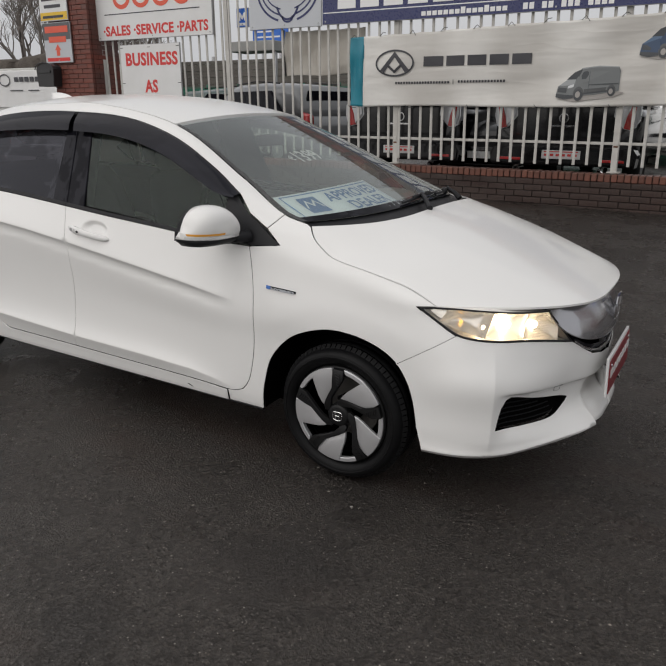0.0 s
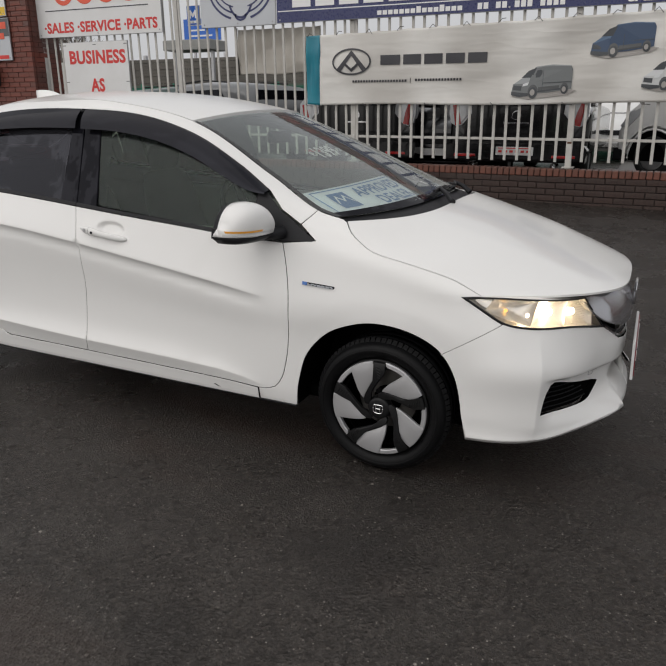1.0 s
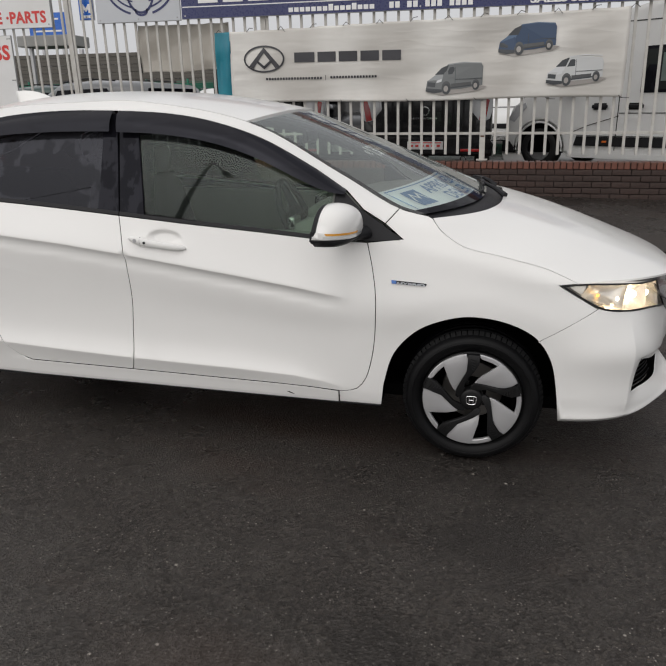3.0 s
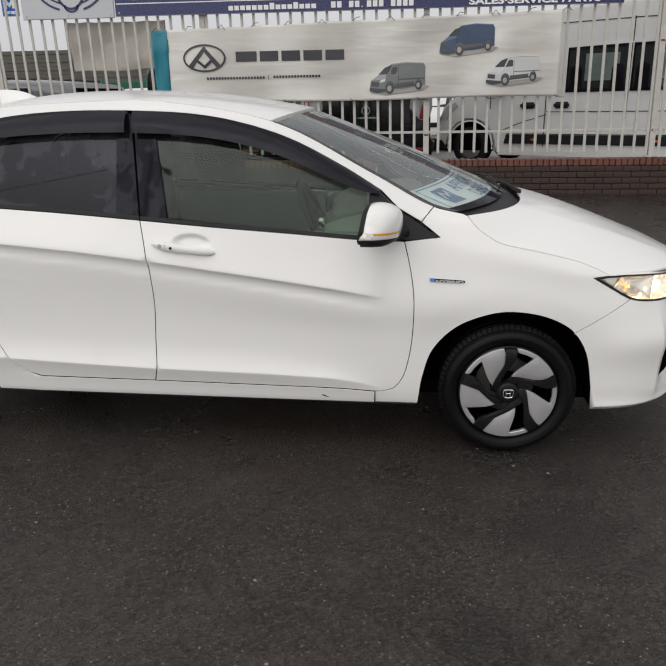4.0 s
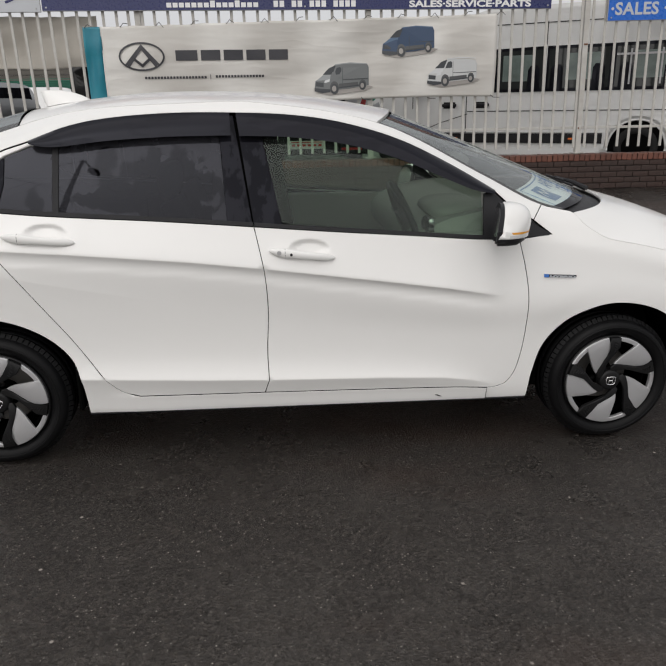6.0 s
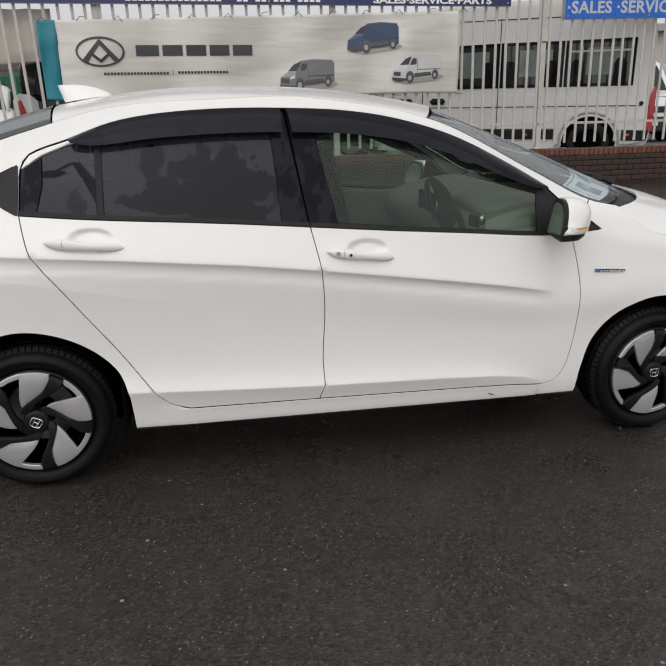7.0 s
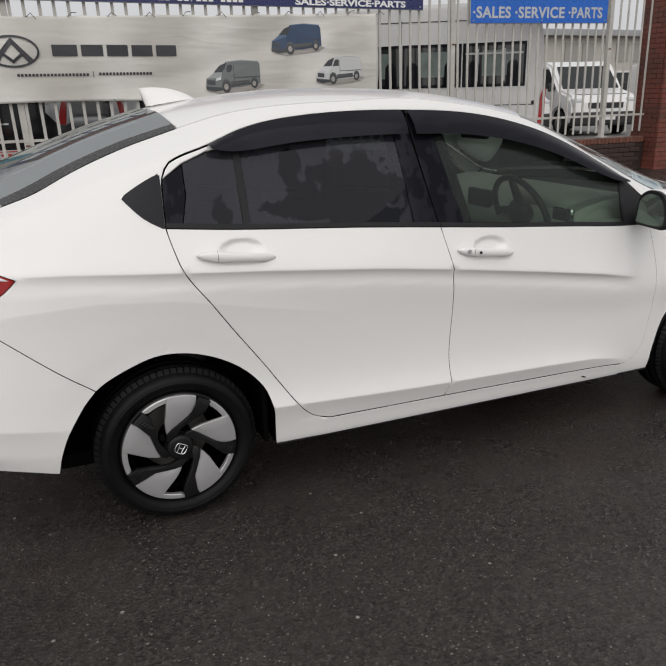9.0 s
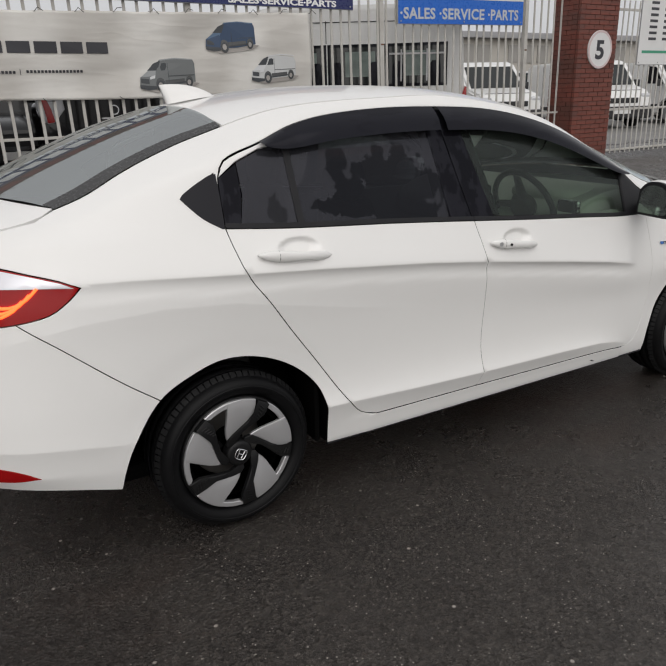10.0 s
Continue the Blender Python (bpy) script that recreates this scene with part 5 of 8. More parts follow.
tail_top, tail_foot, rear_seam, bumper_seam = SL(TAIL_TOP, d_), SL(TAIL_FOOT, d_), SL(REAR_SEAM, d_), SL(BUMPER_SEAM, d_)
SIDE = []          # parts of the right side that the left side mirrors

# doors
front_door = panel("front_door", seam_f + foot_f[1:] + seam_b[1:] + span(belt, (-.240, .994), (.846, .926))[1:-1], PAINT, car, "white front door with a sharp swage line")
rear_door = panel("rear_door", seam_b[::-1] + foot_r[1:] + seam_r[1:] + span(belt, (-1.275, 1.063), (-.240, .994))[1:-1], PAINT, car, "white rear door with a sharp swage line")
# body side: sill, quarter, roof rail and screen pillar in one pressing
shape = [(.742, .230), (.742, .286)] + [p for p in foot_f if p[0] < .73] + foot_r[1:] + seam_r[1:] + head[1:] + [(.82, 1.052), (.912, 1.0), (.962, 1.056)]
shape += top_line(.955, -1.776)[1:] + [(-1.85, 1.118), (-2.0, 1.10), (-2.2, 1.09), (-2.3, 1.08), (-2.3, 1.045)] + tail_top[::-1][1:] + span(tail_foot, (-1.748, .943), (-1.94, .856))[1:] + rear_seam[1:]
shape += span(arch_r, (-1.556, .558), (-.942, .222))[1:] + [(-.8, .230), (-.4, .230), (0, .230), (.4, .230)]
q_hole = SL([(-1.285, 1.064), (-1.34, 1.097), (-1.388, 1.146), (-1.399, 1.160), (-1.388, 1.172), (-1.33, 1.206), (-1.272, 1.234)], 0.02) + [(-1.276, 1.18), (-1.281, 1.12)]
sill_ledge = lambda s, z: 0.006 * np.clip((0.315 - z) / 0.006, 0, 1) * np.clip((s + 0.86) / 0.12, 0, 1) * np.clip((0.90 - s) / 0.1, 0, 1)
body_side = panel("body_side", shape, PAINT, car, "white sill, quarter panel and roof rail", holes=(q_hole,), hole_rim=0.012, lift_fn=sill_ledge)
# wing
shape = seam_f[::-1] + [(.986, .944), (.912, 1.0), (.962, 1.056)] + top_line(.985, 1.08, 0.03) + bonnet_seam + [(1.64, .799)] + span(lamp_foot, (1.600, .795), (1.76, .710)) + bumper_seam[1:]
shape += span(arch_f, (1.545, .570), (.926, .222)) + [(.85, .230), (.7425, .230), (.7425, .286)]
front_wing = panel("front_wing", shape, PAINT, car, "white front wing over the wheel")
# bumpers
FOG = [(1.922, .366), (1.938, .455), (1.955, .487), (1.978, .493), (2.10, .466), (2.345, .408), (2.28, .376), (2.215, .362), (2.06, .364)]
chin = lambda s, z: np.where(z > np.interp(s, LIP_S, LIP_AT), 0.013 * np.exp(-np.abs(z - np.interp(s, LIP_S, LIP_AT)) / 0.030), 0.013 - 0.9 * (np.interp(s, LIP_S, LIP_AT) - z))
shape = bumper_seam[::-1] + span(lamp_foot, (1.76, .710), (2.33, .636))[1:] + [(2.40, .598), (2.48, .560), (2.60, .535), (S_FRONT, .525), (S_FRONT, .455), (2.60, .452), (2.48, .44), (2.435, .40), (2.44, .30), (2.44, .287)]
shape += SL([(2.44, .287), (2.24, .275), (2.08, .262), (1.9, .244), (1.76, .233), (1.652, .223)], 0.04)[1:] + span(arch_f, (1.635, .334), (1.545, .570))[:-1]
front_bumper = panel("front_bumper", shape, PAINT, car, "white front bumper with a lamp recess", holes=(SL(FOG, 0.03, True),), hole_rim=0.035, lift_fn=chin, gap=0.0012)
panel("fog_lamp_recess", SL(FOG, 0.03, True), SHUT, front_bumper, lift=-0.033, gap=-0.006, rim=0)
SEAM_GREY = shader("cap_seam", (0.22, 0.22, 0.215), 0.6)[0]
SLAT = shader("black_slat_plastic", (0.006, 0.006, 0.007), 0.5, spec=0.12)[0]
for k in range(6):
    z = 0.378 + 0.02 * k
    a, b = 1.94 + 0.003 * k, 2.20 - 0.012 * k + (0.06 if k < 3 else 0)
    part("recess_slat", tube([tuple(p) for p in skin(np.linspace(a, b, 12), np.linspace(z, z - 0.012, 12), -0.026)], 0.0024, 5), SLAT, front_bumper)
TOW = SL([(2.228, .462), (2.226, .488), (2.268, .482), (2.272, .456)], 0.012, True)
part("towing_eye_cap", tube([tuple(p) for p in skin([q[0] for q in TOW], [q[1] for q in TOW], 0.0005)], 0.0009, 4, closed=True), SEAM_GREY, front_bumper)
REFL = [(-1.925, .387), (-1.97, .413), (-2.03, .432), (-2.2, .445), (-2.22, .41), (-2.1, .392), (-2.0, .384)]
shape = rear_seam + span(arch_r, (-1.556, .558), (-1.70, .285))[1:] + SL([(-1.705, .283), (-1.8, .31), (-1.95, .34), (-2.1, .355), (-2.4, .36), (S_REAR, .36)], 0.05) + [(S_REAR, .84)] + span(tail_foot, (-2.30, .84), (-1.94, .856))[:-1]
rear_bumper = panel("rear_bumper", shape, PAINT, car, "white rear bumper")
panel("rear_reflector", SL(REFL, 0.02, True), RED_LENS, rear_bumper, "red reflector strip", lift=0.004)

# black inner body sheet that stands in for the shade behind the seams
core = [(.90, .24), (.905, .40), (.95, .50), (1.04, .61), (1.16, .668), (1.29, .685), (1.44, .665), (1.56, .60), (1.56, .76), (1.2, .88), (1.1, .95), (.95, .98), (.85, .92), (.3, .945), (-.24, .985), (-1.25, 1.045), (-1.7, 1.03), (-1.72, .90), (-1.5, .66), (-1.34, .68), (-1.2, .665), (-1.06, .60), (-.965, .50), (-.93, .40), (-.92, .24)]
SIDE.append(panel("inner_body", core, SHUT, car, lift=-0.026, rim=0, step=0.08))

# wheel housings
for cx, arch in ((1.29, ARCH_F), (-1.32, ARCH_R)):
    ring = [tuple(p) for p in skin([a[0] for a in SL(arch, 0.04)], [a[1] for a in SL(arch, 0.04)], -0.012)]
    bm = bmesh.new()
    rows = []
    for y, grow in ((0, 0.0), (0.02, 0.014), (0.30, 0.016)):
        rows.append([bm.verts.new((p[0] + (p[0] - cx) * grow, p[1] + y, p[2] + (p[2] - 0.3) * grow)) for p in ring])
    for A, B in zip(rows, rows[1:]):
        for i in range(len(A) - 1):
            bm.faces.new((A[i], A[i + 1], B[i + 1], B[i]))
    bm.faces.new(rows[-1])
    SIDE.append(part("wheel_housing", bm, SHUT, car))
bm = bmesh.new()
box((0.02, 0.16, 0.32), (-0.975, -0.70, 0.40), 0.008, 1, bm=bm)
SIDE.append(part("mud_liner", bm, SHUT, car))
part("floor_pan", box((3.4, 1.30, 0.06), (0, 0, 0.25), 0.02), SHUT, car)
part("sill_seam", tube([(-.94, -.780, .229), (0, -.780, .229), (.92, -.780, .229)], 0.007, 6), TRIM, car)

# roof, bonnet, screens
def along(line):
    q = np.array(line)
    return skin(q[:, 0], q[:, 1])


roof = loft("roof", along(top_line(.275, -1.165)), SL([(.40, 0, 1.432), (.25, 0, 1.458), (.07, 0, 1.484), (-.14, 0, 1.503), (-.4, 0, 1.51), (-.7, 0, 1.503), (-.95, 0, 1.476), (-1.20, 0, 1.432)], 0.03), (2.2, 2.2), (2.4, 2.4), PAINT, car, "white roof panel beaded with rain", shrink=0.004)
SPINE = np.array(SL([(1.02, 0, 1.118), (1.2, 0, 1.092), (1.378, 0, 1.058), (1.55, 0, 1.016), (1.75, 0, .950), (1.95, 0, .874), (2.08, 0, .822), (2.15, 0, .788)], 0.02))
spine = lambda x: float(np.interp(x, SPINE[:, 0], SPINE[:, 2]))
bonnet = loft("bonnet", [tuple(p) for p in along(bonnet_seam)], [tuple(p) for p in SPINE if p[0] > 1.376], (4.2, 3.2), (2.6, 3.2), PAINT, car, "white bonnet with two pressed creases", nu=60, nv=40, shrink=0.006, rim=0.008, crown=spine)
screen_edge = top_line(.955, .285, 0.03)
windscreen = loft("windscreen", [(1.045, -.678, 1.036)] + [tuple(p) for p in along(screen_edge)], SL([(1.30, 0, 1.075), (1.0, 0, 1.200), (.7, 0, 1.318), (.41, 0, 1.424)], 0.03), (3.6, 2.3), (2.5, 2.4), CLEAR, car, "raked windscreen with a dealer card and price figures", nu=44, shrink=0.002, drop=0.004, rim=0)
windscreen.visible_shadow = False
cowl = loft("cowl", [(1.100, -.686, 1.008), (1.035, -.672, 1.026)], [(1.385, 0, 1.030), (1.285, 0, 1.066)], (4.2, 3.6), (2.4, 2.5), TRIM, car, "black plastic scuttle", nv=4, rim=0.03)
rear_screen = loft("rear_screen", along(top_line(-1.172, -1.770)), SL([(-1.205, 0, 1.436), (-1.45, 0, 1.362), (-1.7, 0, 1.268), (-1.93, 0, 1.168)], 0.03), (2.2, 2.2), (3.4, 8.0), REAR_GLASS, car, "sloping tinted rear screen reflecting the signs", nu=44, shrink=0.004, drop=0.003, rim=0)
boot = loft("boot_lid", along([(-1.776, 1.146), (-1.84, 1.122), (-1.9, 1.113), (-2.0, 1.10), (-2.2, 1.09), (-2.3, 1.08)]), SL([(-1.934, 0, 1.1665), (-2.05, 0, 1.146), (-2.15, 0, 1.128), (-2.23, 0, 1.10)], 0.04), (2.2, 2.6), (2.3, 2.3), PAINT, car, "white boot lid", nv=8)
part("tail_panel", box((0.04, 1.2, 0.42), (-2.2, 0, 0.92), 0.015), PAINT, boot)
# dull printed band inside the edge of the screens
for nm, host, rows_in in (("windscreen_edge", windscreen, 2), ("rear_screen_edge", rear_screen, 4)):
    me, w, nv = host.data, 45, 26
    bm = bmesh.new()
    rows = [[bm.verts.new(me.vertices[i * w + j].co + Vector((0, 0, 0.0025))) for i in range(nv)] for j in range(rows_in)]
    for A, B in zip(rows, rows[1:]):
        for i in range(nv - 1):
            bm.faces.new((A[i], A[i + 1], B[i + 1], B[i]))
    bmesh.ops.recalc_face_normals(bm, faces=bm.faces)
    SIDE.append(part(nm, bm, FRIT, host, smooth=True))

# windows
GL = -0.010
glass_front = [(-.127, 1.002), (.40, .962), (.69, .944), (.69, 1.12), (.58, 1.20), (.36, 1.295), (.14, 1.36), (-.06, 1.39), (-.215, 1.40)]
panel("side_window", glass_front, DOOR_GLASS, front_door, "greenish clear front side window", gap=0, lift=GL, rim=0, step=0.05, pane=True)
panel("pillar_trim", [(-.240, 1.0), (-.125, .994), (-.213, 1.405), (-.308, 1.412), (-.30, 1.40)], GLOSS_BLACK, front_door, lift=-0.006, gap=0.002, rim=0.01)
panel("side_window", [(-.345, 1.012), (-.372, 1.395), (-.55, 1.40), (-.80, 1.38), (-.985, 1.33), (-.985, 1.05), (-.60, 1.03)], DARK_GLASS, rear_door, "dark privacy rear side window", gap=0, lift=GL, rim=0, step=0.05, pane=True)
panel("fixed_window", [(-1.012, 1.055), (-1.01, 1.30), (-1.06, 1.305), (-1.188, 1.257), (-1.19, 1.16), (-1.205, 1.10), (-1.215, 1.068)], DARK_GLASS, rear_door, "small dark fixed window", gap=0, lift=GL, rim=0, step=0.05, pane=True)
panel("window_corner", [(-1.190, 1.258), (-1.262, 1.215), (-1.268, 1.15), (-1.272, 1.074), (-1.217, 1.068), (-1.207, 1.10), (-1.192, 1.16)], GLOSS_BLACK, rear_door, lift=-0.006)
panel("pillar_trim", [(-.243, 1.0), (-.311, 1.412), (-.372, 1.41), (-.345, 1.004)], GLOSS_BLACK, rear_door, lift=-0.006)
panel("window_divider", [(-.985, 1.05), (-.985, 1.34), (-1.012, 1.33), (-1.012, 1.055)], TRIM, rear_door, lift=-0.004)
panel("frame_top", SL([(-1.262, 1.216), (-1.232, 1.264), (-1.096, 1.314), (-1.05, 1.331)], 0.03) + [(-1.05, 1.305), (-1.10, 1.298), (-1.19, 1.262)], PAINT, rear_door, lift=-0.003)
panel("rear_frame_trim", span(head, (-1.05, 1.335), (-.318, 1.42)) + [(-.318, 1.385), (-.55, 1.385), (-.80, 1.365), (-1.05, 1.30)], TRIM, rear_door, lift=-0.007)
panel("front_frame_trim", span(head, (-.30, 1.42), (.745, 1.122)) + [(.70, 1.118), (.58, 1.185), (.36, 1.285), (.14, 1.345), (-.06, 1.375), (-.30, 1.385)], TRIM, front_door, lift=-0.007)
panel("quarter_window", q_hole[:-3] + [(-1.2705, 1.228), (-1.2725, 1.15), (-1.2785, 1.064)], QUARTER, body_side, "small black quarter window", lift=0.003, gap=0.0)
for a, b, host in (((-1.275, 1.063), (-.243, .994), rear_door), ((-.237, .994), (.80, .927), front_door)):
    ln = span(belt, a, b)
    panel("belt_moulding", ln + [(p[0], p[1] + 0.019) for p in ln[::-1]], TRIM, host, "matt black window sill strip", lift=0.002, rim=0.008)
mirror_patch = panel("mirror_patch", [(.69, .940), (.70, 1.112), (.74, 1.118), (.81, 1.054), (.90, .998)] + SL([(.94, .972), (.978, .952), (.984, .943), (.975, .937)], 0.01) + [(.86, .930)], TRIM, front_door, "black triangular mirror base", lift=0.001)


def visor(upper, lower, host, n=60, m=7):
    """A smoked strip bowed out from the door frame's head to its free lower edge."""
    def even(c, lift):
        c = np.array(c)
        d = np.concatenate([[0], np.cumsum(np.linalg.norm(np.diff(c, axis=0), axis=1))])
        t = np.linspace(0, d[-1], n)
        q = skin(np.interp(t, d, c[:, 0]), np.interp(t, d, c[:, 1]), lift)
        return np.stack([np.convolve(np.pad(q[:, k], 3, mode="reflect", reflect_type="odd"), np.ones(7) / 7, "valid") for k in range(3)], 1)
    A, B = even(upper, 0.010), even(lower, 0.030)
    verts, faces = [], []
    for layer in (0.0, 0.003):
        for i in range(n):
            for j in range(m):
                v = j / (m - 1)
                p = A[i] * (1 - v) + B[i] * v
                verts.append((p[0], p[1] - 0.012 * math.sin(math.pi * min(1, v * 1.05)) + layer, p[2]))
    w = n * m
    for i in range(n - 1):
        for j in range(m - 1):
            a, b, c, d = i * m + j, (i + 1) * m + j, (i + 1) * m + j + 1, i * m + j + 1
            faces += [(a, b, c, d), (w + a, w + d, w + c, w + b)]
        faces += [(i * m + m - 1, (i + 1) * m + m - 1, w + (i + 1) * m + m - 1, w + i * m + m - 1), (i * m, w + i * m, w + (i + 1) * m, (i + 1) * m)]
    for i in (0, n - 1):
        faces += [(i * m + j, i * m + j + 1, w + i * m + j + 1, w + i * m + j) for j in range(m - 1)]
    me = bpy.data.meshes.new("window_visor")
    me.from_pydata(verts, [], faces)
    bm = bmesh.new()
    bm.from_mesh(me)
    bmesh.ops.recalc_face_normals(bm, faces=bm.faces)
    for e in bm.edges:
        e.smooth = not (e.is_manifold and e.calc_face_angle() > 0.6)
    bm.to_mesh(me)
    bm.free()
    return link("window_visor", me, VISOR, host, "smoked acrylic wind deflector")


visor(span(head, (-.288, 1.421), (.745, 1.122)), SL([(-.286, 1.334), (-.077, 1.328), (.147, 1.299), (.354, 1.243), (.509, 1.180), (.60, 1.143), (.68, 1.114), (.742, 1.110)], 0.03), front_door)
visor(span(head, (-1.096, 1.318), (-.322, 1.421)), SL([(-1.085, 1.305), (-1.03, 1.294), (-.956, 1.298), (-.80, 1.317), (-.55, 1.332), (-.320, 1.336)], 0.03), rear_door)
panel("pillar_core", [(-.40, 1.0), (-.40, 1.40), (-.15, 1.40), (-.08, 1.0)], SHUT, body_side, lift=-0.022, rim=0, gap=0, step=0.06)


def door_handle(s0, s1, z0, z1, host, keyhole):
    """A pull handle bowed over its hollow."""
    n = 22
    bm = bmesh.new()
    rings = []
    for i in range(n):
        u = i / (n - 1)
        s, z = s0 + u * (s1 - s0), z0 + u * (z1 - z0)
        base = skin([s], [z])[0]
        h = 0.0205 * (max(0.02, 1 - abs(2 * u - 1) ** 3.0)) ** 0.5 * (0.86 + 0.14 * math.cos(2.2 * math.pi * (u - 0.15)))
        out = 0.012 + 0.022 * (1 - abs(2 * u - 1) ** 2.6)

        flat = float(np.mean(skin([s0, s1], [z0, z1])[:, 1]))
        rings.append([bm.verts.new((s, flat - out + 0.010 * (1 - math.cos(a)) + 0.0, z + h * math.copysign(abs(math.sin(a)) ** 0.6, math.sin(a)))) for a in (2 * math.pi * k / 12 for k in range(12))])
    for A, B in zip(rings, rings[1:]):
        for k in range(12):
            bm.faces.new((A[k], A[(k + 1) % 12], B[(k + 1) % 12], B[k]))
    bm.faces.new(rings[0])
    bm.faces.new(rings[-1][::-1])
    bmesh.ops.recalc_face_normals(bm, faces=bm.faces)
    h = part("door_handle", bm, PAINT, host, "white pull handle", smooth=True)
    flat = float(np.mean(skin([s0, s1], [z0, z1])[:, 1]))
    w = s1 - s0
    part("handle_joint", tube([(s0 + w * .24, flat - 0.030 + 0.010 * (1 - math.cos(a)), z0 + (z1 - z0) * .24 + 0.0185 * math.sin(a)) for a in np.linspace(-2.2, 2.2, 14)], 0.0009, 4), SHUT, host)
    if keyhole:
        for f, r, mat_ in ((0.15, 0.0085, SILVER), (0.33, 0.0055, TRIM)):
            m = Matrix.Translation((s0 + w * f, flat - 0.012 - 0.024 * (1 - abs(2 * f - 1) ** 2.2) - 0.001, z0 + (z1 - z0) * f)) @ Matrix.Rotation(radians(90), 4, 'X')
            bm = bmesh.new()
            bmesh.ops.create_cone(bm, cap_ends=True, segments=16, radius1=r, radius2=r, depth=0.004, matrix=m)
            part("lock_button" if mat_ is TRIM else "key_lock", bm, mat_, host)
    return h


# scuff on the sill
panel("scuff_mark", [(.510, .262), (.522, .264), (.535, .258), (.548, .252), (.534, .253), (.520, .258)], TRIM, body_side, "small dark scrape", lift=0.0075, rim=0, gap=0)
door_handle(-.183, .078, .904, .872, front_door, True)
door_handle(-1.192, -.922, .975, .948, rear_door, False)

# badge on the wing
panel("hybrid_badge", SL([(.955, .785), (1.092, .779), (1.096, .775), (1.092, .766), (.958, .771), (.951, .776)], 0.02, True), GLOSS_BLACK, front_wing, "small black badge with chrome capitals and a blue end", lift=0.005, rim=0.004)
panel("badge_blue", [(.952, .784), (.972, .783), (.972, .771), (.954, .772)], BADGE_BLUE, front_wing, lift=0.007, rim=0.003, gap=0)
p_ = skin([.976], [.7705])[0]
words("HYBRID", 0.012, pose(p_[0], p_[1] - 0.0065, p_[2], 0, 1.9, 0), SIGN_GREY, front_wing, name="badge_lettering", depth=0.001, width=0.112, bold=0.0006)


# ---- mirror, lamps, nose ----
def shell(sections, sides=20, power=2.6):
    """A closed hull through super-elliptic sections (centre, half-size a along A, half-size b along B)."""
    bm = bmesh.new()
    rings = []
    for c, A, B in sections:
        c, A, B = Vector(c), Vector(A), Vector(B)
        r = []
        for k in range(sides):
            t = 2 * math.pi * k / sides
            cs, sn = math.cos(t), math.sin(t)
            r.append(bm.verts.new(c + A * math.copysign(abs(cs) ** (2 / power), cs) + B * math.copysign(abs(sn) ** (2 / power), sn)))
        rings.append(r)
    for P, Q in zip(rings, rings[1:]):
        for k in range(sides):
            bm.faces.new((P[k], P[(k + 1) % sides], Q[(k + 1) % sides], Q[k]))
    bm.faces.new(rings[0])
    bm.faces.new(rings[-1])
    bmesh.ops.recalc_face_normals(bm, faces=bm.faces)
    return bm


